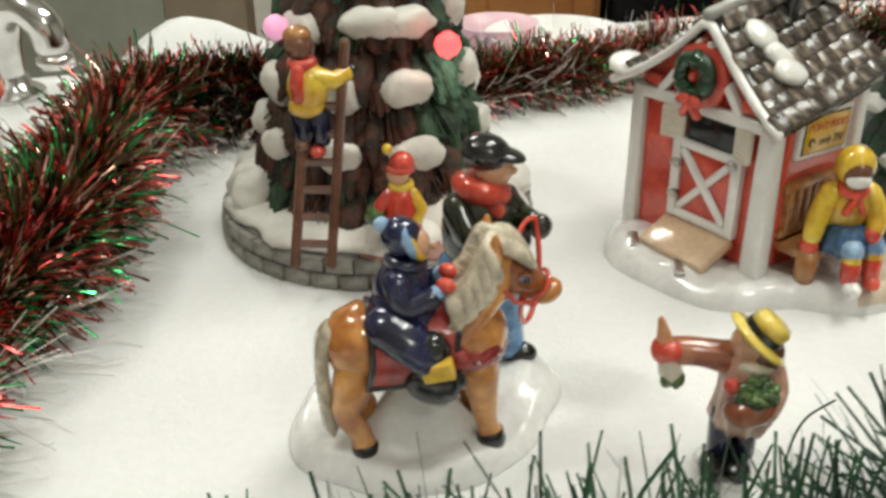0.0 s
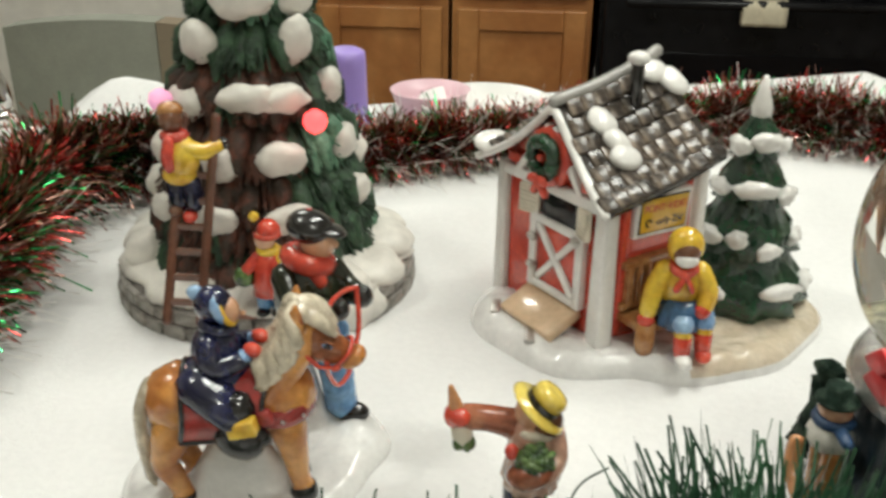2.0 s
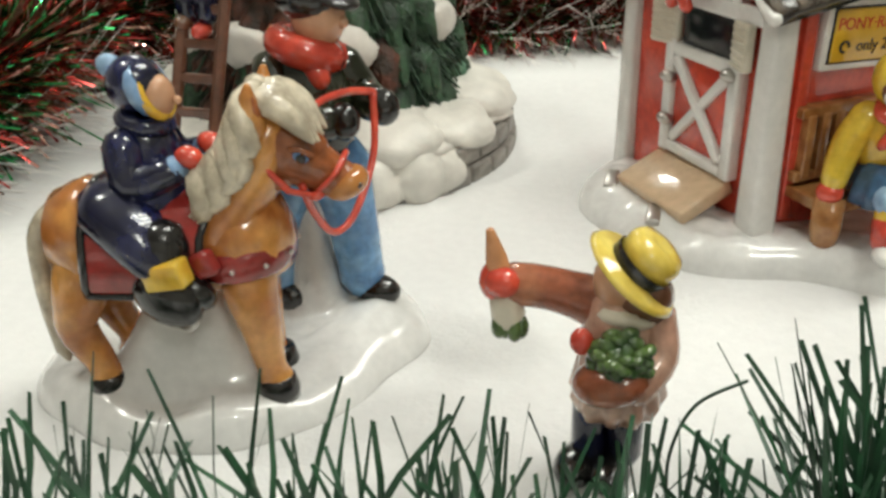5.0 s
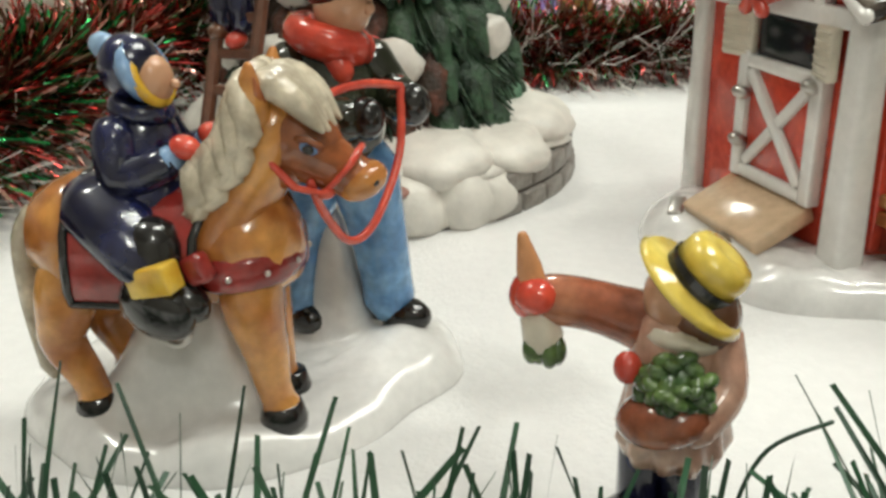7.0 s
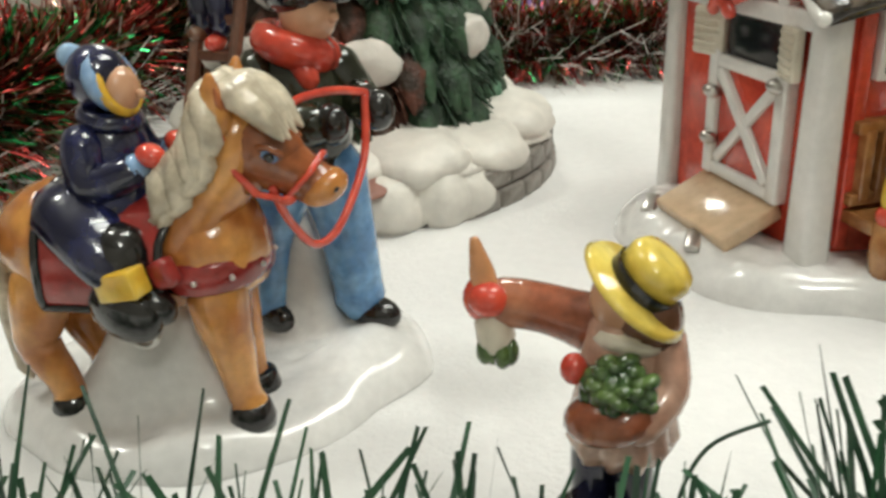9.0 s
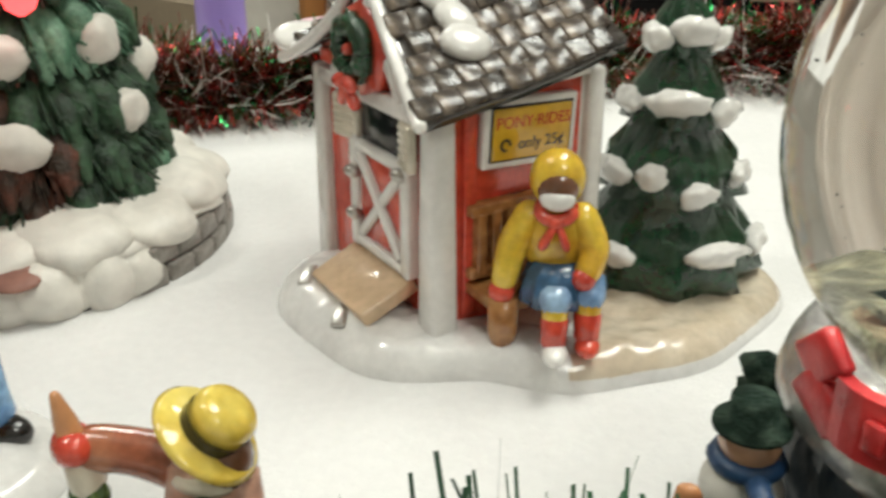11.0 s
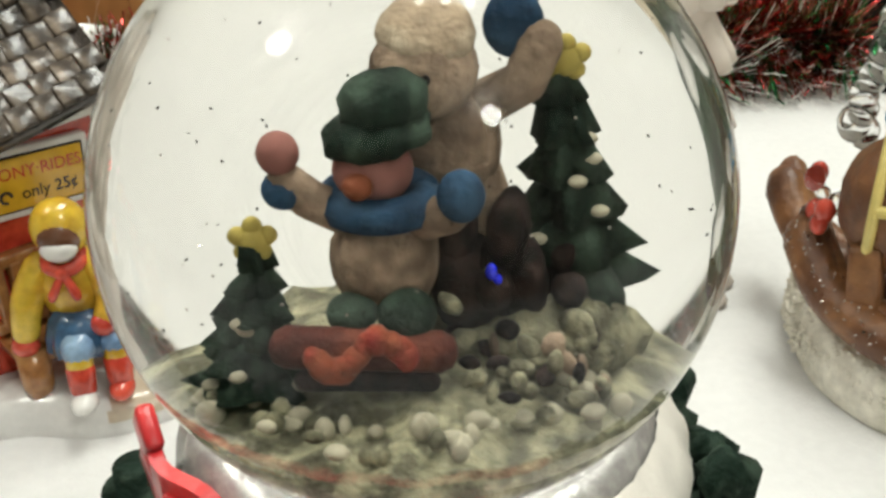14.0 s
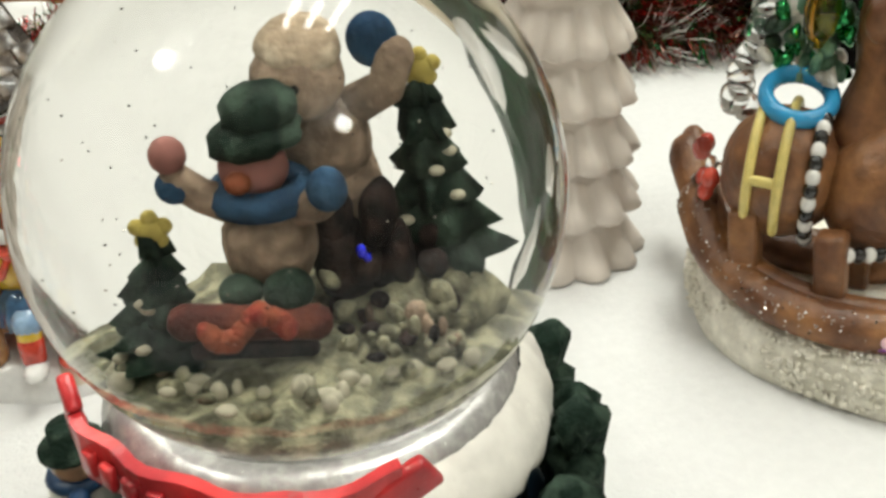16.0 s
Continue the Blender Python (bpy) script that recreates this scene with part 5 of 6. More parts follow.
for body, size, y, x, m in (("PONY\u00b7RIDES", 0.0044, 0.0030, 0.0, M_SIGNR), ("only 25\u00a2", 0.0044, -0.0028, 0.0028, M_BLACK)):
    wr = part("writing", text_mesh(body, size, m, 0.0001), sign)
    wr.matrix_basis = FACE_SIGN @ pose(x, y, 0)
mk = Maker()
c = FACE_SIGN @ Vector((-0.0088, -0.0028, 0.0001))
mk.torus(c, 0.0014, 0.0004, M_BLACK, rot=(90, 0, 39.6), seg=14, sub=6, arc=0.75)
part("horseshoe_mark", mk, sign)
# bench with slatted back
bench = side_bar(0.0260, 0.0200, 0.0360, 0.0035, M_TIMBER, "bench", shop, proud=0.017)
for k in range(7):
    side_bar(0.0115 + 0.0048 * k, 0.0330, 0.0030, 0.0180, M_TIMBER, "slat", bench, proud=0.0042)
for z in (0.0245, 0.0425):
    side_bar(0.0260, z, 0.0360, 0.0032, M_TIMBER, "rail", bench, proud=0.0036)
for y in (0.0105, 0.0415):
    mk = Maker()
    mk.box(S @ pose(0.0145, y, 0.0140), (0.0050, 0.0042, 0.0125), M_TIMBER, 0.0008, True)
    part("leg", mk, bench)

# roof with single shingles
def roof_front(x):
    """The roof overhangs little at the ridge and more at the eaves."""
    return -0.0025 - 0.0085 * min(1.0, abs(x - RIDGE) / 0.042) ** 1.5


mk = Maker()
vs, fs = [], []
nx, ny = 16, 10
for top in (0, 1):
    for i in range(nx + 1):
        x = -0.0715 + 0.0815 * i / nx
        for j in range(ny + 1):
            y = roof_front(x) + (0.052 - roof_front(x)) * j / ny
            vs.append(S @ Vector((x, y, roof_z(x, y) - 0.0030 + 0.0030 * top)))
o = (nx + 1) * (ny + 1)
for i in range(nx):
    for j in range(ny):
        a = i * (ny + 1) + j
        q = (a, a + ny + 1, a + ny + 2, a + 1)
        fs += [q[::-1], tuple(o + k for k in q)]
for i in range(nx):
    for j in (0, ny):
        a = i * (ny + 1) + j
        b = a + ny + 1
        fs.append((a, b, o + b, o + a))
for j in range(ny):
    for i in (0, nx):
        a = i * (ny + 1) + j
        fs.append((a, a + 1, o + a + 1, o + a))
M_ROOFB = glaze("roof_dark_glaze", (0.055, 0.045, 0.040), vary=0.2)
mk.add(vs, fs, M_ROOFB)
roof = part("roof", mk, shop, "brown-grey shingled roof with snow")
mk = Maker()
edge = []
for i in range(21):
    x = -0.0715 + 0.0815 * i / 20
    edge.append(S @ Vector((x, roof_front(x), roof_z(x, roof_front(x)) - 0.0012)))
mk.tube(edge, 0.0018, M_WHITE, seg=10)
part("front_verge", mk, roof, "white verge")
mk = Maker()
mk.tube([S @ Vector((RIDGE, y, roof_z(RIDGE, y) + 0.0004)) for y in [-0.002 + 0.0054 * k for k in range(11)]], 0.0027, glaze("grey_ridge_glaze", (0.34, 0.33, 0.31), vary=0.1), seg=10)
part("ridge_cap", mk, roof)
M_TILE = material("shingle_glaze", (0.19, 0.15, 0.115), rough=0.26, coat=0.35, vary=0.25, scale=350, second=(0.055, 0.042, 0.034), mix_scale=130, bump=0.4, bump_scale=300)
nt = M_TILE.node_tree
info = nt.nodes.new("ShaderNodeObjectInfo")
hs = nt.nodes.new("ShaderNodeHueSaturation")
mr = nt.nodes.new("ShaderNodeMapRange")
mr.inputs["To Min"].default_value, mr.inputs["To Max"].default_value = 0.45, 1.35
nt.links.new(info.outputs["Random"], mr.inputs["Value"])
nt.links.new(mr.outputs["Result"], hs.inputs["Value"])
bsdf = nt.nodes["Principled BSDF"]
src = bsdf.inputs["Base Color"].links[0].from_socket
nt.links.new(src, hs.inputs["Color"])
nt.links.new(hs.outputs["Color"], bsdf.inputs["Base Color"])


def shingle_mesh(seed):
    r = random.Random(seed)
    t = Maker()
    t.box(Matrix.Identity(4), (0.0072, 0.0064, 0.0020), M_TILE, 0.0007, True)
    for v in t.bm.verts:
        v.co += Vector((r.uniform(-1, 1), r.uniform(-1, 1), r.uniform(-1, 1))) * 0.0003
    return t.mesh("shingle")


SHINGLES = [shingle_mesh(k) for k in range(6)]
rnd = random.Random(8)
for side in (1, -1):
    for r in range(7):
        s = 0.10 + 0.142 * r
        x = RIDGE + (0.0425 if side > 0 else -0.0385) * s
        for k in range(10):
            y = -0.0080 + 0.0066 * k + (0.0033 if r % 2 else 0)
            if y > 0.0505 or y < roof_front(x) + 0.002:
                continue
            dz = (roof_z(x + 0.002 * side, y) - roof_z(x - 0.002 * side, y)) / 0.004 * side
            dy = (roof_z(x, y + 0.003) - roof_z(x, y - 0.003)) / 0.006
            sh = new("shingle", SHINGLES[rnd.randrange(6)])
            sh.parent = roof
            sh.matrix_basis = S @ pose(x, y, roof_z(x, y) + 0.0009, math.degrees(math.atan(dy)), -math.degrees(math.atan(dz)) * side + 5 * side, rnd.uniform(-6, 6))
# snow patches and stove pipe
for k, (x, y, z, r) in enumerate(((-0.020, 0.012, 0.0, (0.0075, 0.0060, 0.0030)), (-0.012, 0.013, 0.0, (0.0070, 0.0052, 0.0030)), (-0.005, 0.0115, 0.0, (0.0062, 0.0070, 0.0036)),
                                  (-0.027, 0.044, 0.0, (0.0062, 0.0085, 0.0030)), (-0.021, 0.050, 0.0, (0.008, 0.006, 0.003)), (-0.070, -0.004, 0.0, (0.006, 0.009, 0.003)))):
    mk = Maker()
    mk.ell(S @ Vector((x, y, roof_z(x, y) + 0.0030)), r, M_WHITE, rot=(0, 32, -50.4), lump=0.2, freq=160, seed=k)
    part("snow_patch", mk, roof)
mk = Maker()
pz = roof_z(-0.022, 0.031)
mk.tube([S @ Vector((-0.022, 0.031, pz - 0.003)), S @ Vector((-0.022, 0.031, pz + 0.0175))], 0.0027, M_BLACK, seg=14)
pipe = part("stove_pipe", mk, roof, "black stove pipe capped with snow")
mk = Maker()
mk.ell(S @ Vector((-0.022, 0.031, pz + 0.0195)), (0.0046, 0.0046, 0.0030), M_WHITE)
part("pipe_snow", mk, pipe)

# seated figure in yellow
mk = Maker()
gx, gy = 0.2315, 0.4350
mk.ell((gx, gy, 0.0385), (0.0090, 0.0072, 0.0115), M_YELLOW, seg=20, rings=14)
mk.lathe([(0.0098, 0.0225), (0.0094, 0.026), (0.0078, 0.031), (0.0060, 0.033)], (gx + 0.001, gy - 0.003, 0), M_SKIRT, seg=36, wave=lambda a, z: 0.06 * math.sin(11 * a))
for x, y, m in ((gx + 0.0010, gy - 0.012, M_LBLUE), (gx + 0.0095, gy - 0.008, M_LBLUE)):
    mk.tube([(x, gy - 0.002, 0.0260), (x, y, 0.0250)], [0.0048, 0.0044], m, seg=12)
    mk.tube([(x, y, 0.0245), (x, y - 0.001, 0.0205)], [0.0036, 0.0034], M_YELLOW, seg=12)
    mk.tube([(x, y - 0.001, 0.0205), (x, y - 0.002, 0.0145)], [0.0037, 0.0034], M_RED, seg=12)
mk.ell((gx + 0.0015, gy - 0.0165, 0.0125), (0.0034, 0.0052, 0.0027), M_WHITE, seg=14)
mk.ell((gx + 0.0098, gy - 0.0115, 0.0125), (0.0034, 0.0048, 0.0028), M_RED, seg=14)
mk.tube(spline([(gx - 0.0065, gy - 0.001, 0.0445), (gx - 0.0105, gy - 0.004, 0.037), (gx - 0.0125, gy - 0.006, 0.0275)], 4), [0.0042] * 5 + [0.004, 0.0038, 0.0036, 0.0034], M_YELLOW, seg=14)
mk.ell((gx - 0.0130, gy - 0.0065, 0.0245), (0.0036, 0.0032, 0.0032), M_RED, seg=12)
mk.tube(spline([(gx + 0.0065, gy - 0.001, 0.0445), (gx + 0.0100, gy - 0.004, 0.037), (gx + 0.0085, gy - 0.008, 0.0315)], 4), [0.0042] * 5 + [0.004, 0.0038, 0.0036, 0.0034], M_YELLOW, seg=14)
mk.ell((gx + 0.0078, gy - 0.0088, 0.0305), (0.0033, 0.0032, 0.0033), M_RED, seg=12)
mk.ell((gx, gy - 0.001, 0.0545), (0.0072, 0.0066, 0.0078), M_YELLOW, seg=22, rings=14)
mk.ell((gx + 0.0002, gy - 0.0042, 0.0530), (0.0054, 0.0044, 0.0058), M_BROWNSKIN, seg=18)
mk.ell((gx + 0.0002, gy - 0.0062, 0.0508), (0.0046, 0.0034, 0.0032), M_WHITE, seg=16)
mk.torus((gx, gy - 0.003, 0.0465), 0.0042, 0.0019, M_RED, rot=(18, 0, 0), seg=20, sub=8)
for s in (-1, 1):
    mk.tube([(gx + 0.0004, gy - 0.0078, 0.0455), (gx + 0.0028 * s, gy - 0.0088, 0.0395)], [0.0015, 0.0021], M_RED, seg=8, flat=0.6)
mk.ell((gx, gy - 0.0085, 0.0452), (0.0018, 0.0014, 0.0016), M_RED, seg=10)
part("seated_figure", mk, shop)
mk = Maker()
mk.lathe([(0.0036, 0.0085), (0.0042, 0.013), (0.0040, 0.0225)], (gx - 0.0125, gy - 0.0055, 0), M_TIMBER, seg=16)
part("pail", mk, shop)

# little glazed tree behind the shop
small = part("fir_tree", (lambda t: (t.lathe([(0.0265, 0.008), (0.0278, 0.012), (0.0240, 0.024), (0.0165, 0.035), (0.0215, 0.0355), (0.0180, 0.046), (0.0110, 0.056), (0.0155, 0.0565), (0.0125, 0.066), (0.0070, 0.075), (0.0100, 0.0755), (0.0075, 0.085), (0.0035, 0.093), (0.0012, 0.099)],
             (0.265, 0.487, 0), M_TREE, seg=60, lump=0.0026, freq=240, wave=lambda a, z: 0.09 * math.sin(9 * a + z * 300)), t)[1])(Maker()), shop, "dark green glazed fir with snow tufts")
rnd = random.Random(21)
for k, (deg, z, r, w) in enumerate(((-75, 0.083, 0.010, 0.0052), (-150, 0.080, 0.010, 0.0048), (-20, 0.080, 0.0100, 0.0042), (-95, 0.064, 0.0160, 0.0075), (-165, 0.062, 0.0155, 0.006), (-30, 0.060, 0.0160, 0.0055),
                                    (-150, 0.042, 0.0205, 0.0068), (-70, 0.038, 0.0205, 0.0046), (-110, 0.043, 0.0205, 0.0040), (-15, 0.041, 0.0205, 0.0058), (-60, 0.022, 0.0240, 0.0082), (-130, 0.020, 0.0240, 0.007), (-10, 0.020, 0.024, 0.006),
                                    (60, 0.06, 0.016, 0.006), (120, 0.04, 0.02, 0.006))):
    a = math.radians(deg)
    mk = Maker()
    mk.ell((0.265 + (1.12 if z < 0.03 else 0.95) * r * math.cos(a), 0.487 + (1.12 if z < 0.03 else 0.95) * r * math.sin(a), z), (0.0036, w * 1.25, 0.0040), M_WHITE, rot=(0, 30, deg), lump=0.45, freq=330, seed=k)
    part("snow_tuft", mk, small)
mk = Maker()
mk.lathe([(0.0040, 0.092), (0.0045, 0.096), (0.0026, 0.102), (0.0008, 0.109)], (0.2645, 0.487, 0), M_WHITE, seg=16)
part("snow_tip", mk, small)

# ---------- the water globe ----------
GC = Vector((0.3184, 0.3302, 0.0929))
GR = 0.0408
globe = thing("snow_globe", "water-filled glass globe with a winter scene on a painted resin base", "snow globe", (GC.x, GC.y, 0))
mk = Maker()
mk.lathe([(0.0410, 0), (0.0425, 0.004), (0.0400, 0.012), (0.0362, 0.024), (0.0345, 0.034), (0.0342, 0.043), (0.0338, 0.050), (0.0315, 0.0535)], (GC.x, GC.y, 0), M_RBLUE, seg=72, lump=0.0025, freq=110)
gbase = part("base", mk, globe, "dark painted resin base")
mk = Maker()
mk.lathe([(0.0280, 0.0500), (0.0335, 0.0515), (0.0325, 0.0570), (0.0292, 0.0612), (0.0276, 0.0608)], (GC.x, GC.y, 0), M_SILVER, seg=64)
part("collar", mk, globe, "silver collar under the glass")
mk = Maker()   # snow draped over the shoulder, with a dripping lower edge
vs, fs, n = [], [], 72
for i in range(n + 1):
    a = math.radians(284 + 140 * i / n)
    drip = 0.0030 * abs(math.sin(i * 0.42)) + 0.0022 * noise.noise(Vector((i * 0.31, 2.0, 0)))
    end = min(1.0, i / 5, (n - i) / 5)
    for k in range(9):
        t = k / 8
        r = 0.0338 + 0.0056 * math.sin(t * 1.75) * (0.75 + 0.25 * end) + 0.0004 * noise.noise(Vector((i * 0.5, k * 0.9, 7)))
        z = 0.0590 - (0.0105 + drip) * t * (0.4 + 0.6 * end)
        vs.append((GC.x + r * math.cos(a), GC.y + r * math.sin(a), z))
    vs.append((GC.x + 0.0330 * math.cos(a), GC.y + 0.0330 * math.sin(a), vs[-1][2] + 0.0004))
for i in range(n):
    for k in range(9):
        a = i * 10 + k
        fs.append((a, a + 1, a + 11, a + 10))
mk.add(vs, fs, M_SNOWM)
part("snow_drape", mk, globe, "white snow draped over the base")
mk = Maker()   # sparkling white shoulder that carries the ribbon
mk.lathe([(0.0300, 0.0615), (0.0322, 0.0612), (0.0338, 0.0580), (0.0356, 0.0540), (0.0362, 0.0500), (0.0340, 0.0470)], (GC.x, GC.y, 0), M_SHOULDER, seg=72, lump=0.0003, freq=160)
part("snow_shoulder", mk, globe, "white glittered shoulder")
mk = Maker()   # red ribbon across the front
pts = []
for k in range(25):
    t = k / 24
    a = math.radians(212 + 78 * t)
    z = 0.0630 - 0.0030 * max(0, min(1, (t - 0.25) / 0.5)) + 0.003 * max(0, (t - 0.75) * 4)
    r = 0.0368
    pts.append((GC.x + r * math.cos(a), GC.y + r * math.sin(a), z))
vs, fs = [], []
for i, p in enumerate(pts):
    d = (Vector(p) - Vector((GC.x, GC.y, p[2]))).normalized()
    for off, z in ((0.0012, -0.0052), (0.0030, -0.0050), (0.0030, 0.0050), (0.0012, 0.0052)):
        vs.append(Vector(p) + d * (off + 0.0006 * math.sin(i)) + Vector((0, 0, z)))
for i in range(24):
    for j in range(4):
        a, b = i * 4 + j, i * 4 + (j + 1) % 4
        fs.append((a, b, b + 4, a + 4))
fs += [(0, 1, 2, 3), (96, 97, 98, 99)]
mk.add(vs, fs, M_BANNER, False)
ribbon = part("ribbon", mk, globe, "red ribbon with raised unreadable lettering")
for i in range(3, 17, 2):   # worn raised lettering as plain bars
    p = Vector(pts[i])
    d = (p - Vector((GC.x, GC.y, p.z))).normalized()
    mk = Maker()
    mk.box(pose(*(p + d * 0.0034), 0, 0, math.degrees(math.atan2(d.y, d.x)) + 90), (0.0028, 0.0014, 0.0048), M_BANNER, 0.0005, True)
    part("lettering_bar", mk, ribbon)
for a0, z, l, lean in ((208, 0.0615, 0.009, 30), (206, 0.0680, 0.008, -50), (291, 0.0630, 0.009, -28)):   # bow ends
    a = math.radians(a0)
    mk = Maker()
    mk.box(pose(GC.x + 0.0385 * math.cos(a), GC.y + 0.0385 * math.sin(a), z, 0, lean, a0 + 90), (l, 0.0024, 0.0066), M_BANNER, 0.0008, True)
    part("bow_end", mk, ribbon)


def tiny_snowman(a0, r, z, k, nm="base_snowman"):
    a = math.radians(a0)
    x, y = GC.x + r * math.cos(a), GC.y + r * math.sin(a)
    mk = Maker()
    mk.ell((x, y, z), 0.0090 * k, M_SNOWM, lump=0.1, freq=200)
    mk.ell((x, y, z + 0.0135 * k), 0.0066 * k, M_SKIN, lump=0.08, freq=200)
    mk.torus((x, y, z + 0.0085 * k), 0.0058 * k, 0.0026 * k, M_BLUER, seg=20, sub=8)
    d = Vector((-math.sin(a), math.cos(a), 0))
    mk.tube([Vector((x, y, z + 0.008 * k)) + d * 0.005 * k, Vector((x, y, z + 0.006 * k)) + d * 0.014 * k], [0.0028 * k, 0.0024 * k], M_BLUER, seg=10)
    mk.lathe([(0.0082, 0.0180), (0.0082, 0.0192), (0.0052, 0.0196), (0.0050, 0.0262), (0.002, 0.0268)], (x, y, z), M_IN_GREEN, seg=20, M=pose(x, y, z) @ Matrix.Diagonal((k, k, k, 1)))
    for s in (-1, 1):   # legs and boots down to the foot of the base
        q = Vector((x, y, 0)) + d * 0.0048 * k * s
        mk.tube([(q.x, q.y, z - 0.006 * k), (q.x, q.y, 0.008)], [0.0042 * k, 0.0038 * k], M_TIMBER, seg=10)
        mk.ell((q.x + 0.002 * math.cos(a), q.y + 0.002 * math.sin(a), 0.0055), (0.0048 * k, 0.0048 * k, 0.0055), M_RED, seg=12)
    return part(nm, mk, globe)


tiny_snowman(192, 0.0410, 0.0365, 0.66)
mk = Maker()   # orange sled under the seated snowman
mk.tube(spline([(GC.x - 0.0465, GC.y - 0.004, 0.030), (GC.x - 0.0475, GC.y - 0.006, 0.025), (GC.x - 0.0470, GC.y - 0.010, 0.019), (GC.x - 0.0440, GC.y - 0.020, 0.013)], 5), 0.0013, M_CARROT, seg=10, flat=1.6)
part("base_sled", mk, globe, "orange moulded sled")
for a0, h in ((138, 0.034), (225, 0.036), (330, 0.042), (345, 0.050), (0, 0.044), (20, 0.046), (315, 0.040)):
    a = math.radians(a0)
    x, y = GC.x + 0.0440 * math.cos(a), GC.y + 0.0440 * math.sin(a)
    mk = Maker()
    for i in range(5):
        z = h * (0.25 + 0.19 * i) - 0.006
        mk.lathe([(0.0085 - 0.0015 * i, z - 0.004), (0.0045, z + 0.005), (0.001, z + 0.009)], (x, y, 0), M_IN_GREEN, seg=16, lump=0.003, freq=500)
    part("base_fir", mk, globe, "dark green moulded fir")

mk = Maker()
mk.ell(GC, GR, M_GLOBE, seg=96, rings=64)
glass_ball = part("glass_ball", mk, globe, "clear water-filled glass ball")
glass_ball.visible_shadow = False


def inside(dx, dy, dz):
    return GC + Vector((dx, dy, dz))


mk = Maker()   # ground inside the globe
mk.mound(tuple(inside(0, 0, -0.0262)), lambda a: 0.0255 + 0.0010 * math.sin(7 * a), [(1.0, 0), (1.02, 0.0028), (0.98, 0.006), (0.85, 0.0080), (0.55, 0.0095), (0.25, 0.011)], M_IN_ROCK, lump=0.0022, freq=260)
rnd = random.Random(17)
for k in range(46):
    a = math.radians(rnd.uniform(195, 345))
    r = rnd.uniform(0.015, 0.0235)
    mk.ell(inside(r * math.cos(a), r * math.sin(a), -0.0172 + rnd.uniform(-0.001, 0.001)), tuple(rnd.uniform(0.0007, 0.0016) for _ in range(3)), M_IN_SNOW if k % 3 else M_IN_ROCK, seg=8, rings=6)
for k in range(40):
    mk.ell(inside(rnd.uniform(0.004, 0.018), rnd.uniform(-0.016, 0.004), -0.0150 + rnd.uniform(0, 0.0035)), tuple(rnd.uniform(0.0005, 0.0016) for _ in range(3)), (M_IN_ROCK, M_IN_DARK, M_IN_ROCK, M_IN_BODY)[k % 4], rot=(40 * k, 70 * k, 0), lump=0.4, freq=600, seed=k, seg=8, rings=6)
mk.ell(inside(0.010, 0.002, -0.0155), (0.011, 0.010, 0.0060), M_IN_ROCK, lump=0.3, freq=300)
part("inner_ground", mk, globe, "yellowish rocks and snow inside the globe")


def inner_fir(x, y, z0, z1, r, nm):
    mk = Maker()
    n = 6
    for i in range(n):
        t = i / n
        z = z0 + (z1 - z0) * t
        h = (z1 - z0) / n
        mk.lathe([(r * (1 - t) * 0.55 + 0.0005, z + 0.0002), (r * (1 - t) + 0.0010, z + h * 0.12), (r * (1 - t) * 0.45 + 0.0004, z + h * 1.15)], tuple(inside(x, y, 0)), M_IN_GREEN, seg=24, lump=0.0018, freq=500, wave=lambda a, zz: 0.20 * math.sin(5 * a + t * 9))
    for k in range(5):
        t = rnd.uniform(0.05, 0.8)
        a = rnd.uniform(3.4, 6.0)
        rr = r * (1 - t) + 0.0005
        mk.ell(inside(x + rr * math.cos(a), y + rr * math.sin(a), z0 + (z1 - z0) * t), (0.0010, 0.0009, 0.0006), M_IN_SNOW, seg=8, rings=6)
    mk.ell(inside(x, y, z1 + 0.0006), (0.0017, 0.0012, 0.0017), M_IN_YEL, seg=8, rings=6)
    for k in range(5):
        a = math.radians(90 + 72 * k)
        mk.ell(inside(x + 0.0015 * math.cos(a), y, z1 + 0.0008 + 0.0015 * math.sin(a)), (0.0010, 0.0008, 0.0010), M_IN_YEL, seg=8, rings=6)
    part(nm, mk, globe, "dark green fir with a yellow star")


inner_fir(-0.0158, -0.006, -0.0165, -0.0020, 0.0048, "inner_fir")
inner_fir(0.0150, 0.004, -0.0120, 0.0115, 0.0058, "inner_fir")

mk = Maker()   # small figure on the sled
mk.ell(inside(-0.0030, -0.004, -0.0085), (0.0055, 0.0050, 0.0062), M_IN_BODY, lump=0.1, freq=300)
mk.ell(inside(-0.0042, -0.0066, -0.0080), (0.0038, 0.0030, 0.0046), M_IN_BODY, lump=0.15, freq=300)
mk.ell(inside(-0.0040, -0.0045, 0.0012), (0.0040, 0.0038, 0.0036), M_IN_PINK)
mk.ell(inside(-0.0055, -0.0082, 0.0010), (0.0016, 0.0018, 0.0013), M_IN_ORANGE)
mk.torus(inside(-0.0034, -0.0042, -0.0022), 0.0044, 0.0019, M_IN_BLUE, seg=22, sub=8)
mk.ell(inside(-0.0036, -0.0040, 0.0048), (0.0055, 0.0052, 0.0024), M_IN_GREEN, rot=(0, -8, 0), lump=0.2, freq=500)
mk.ell(inside(-0.0028, -0.0036, 0.0078), (0.0044, 0.0042, 0.0032), M_IN_GREEN, rot=(0, -8, 0), lump=0.2, freq=500)
mk.tube([inside(-0.0060, -0.0045, -0.0040), inside(-0.0100, -0.0055, -0.0015), inside(-0.0125, -0.006, 0.0008)], [0.0021, 0.0020, 0.0020], M_IN_BODY, seg=12)
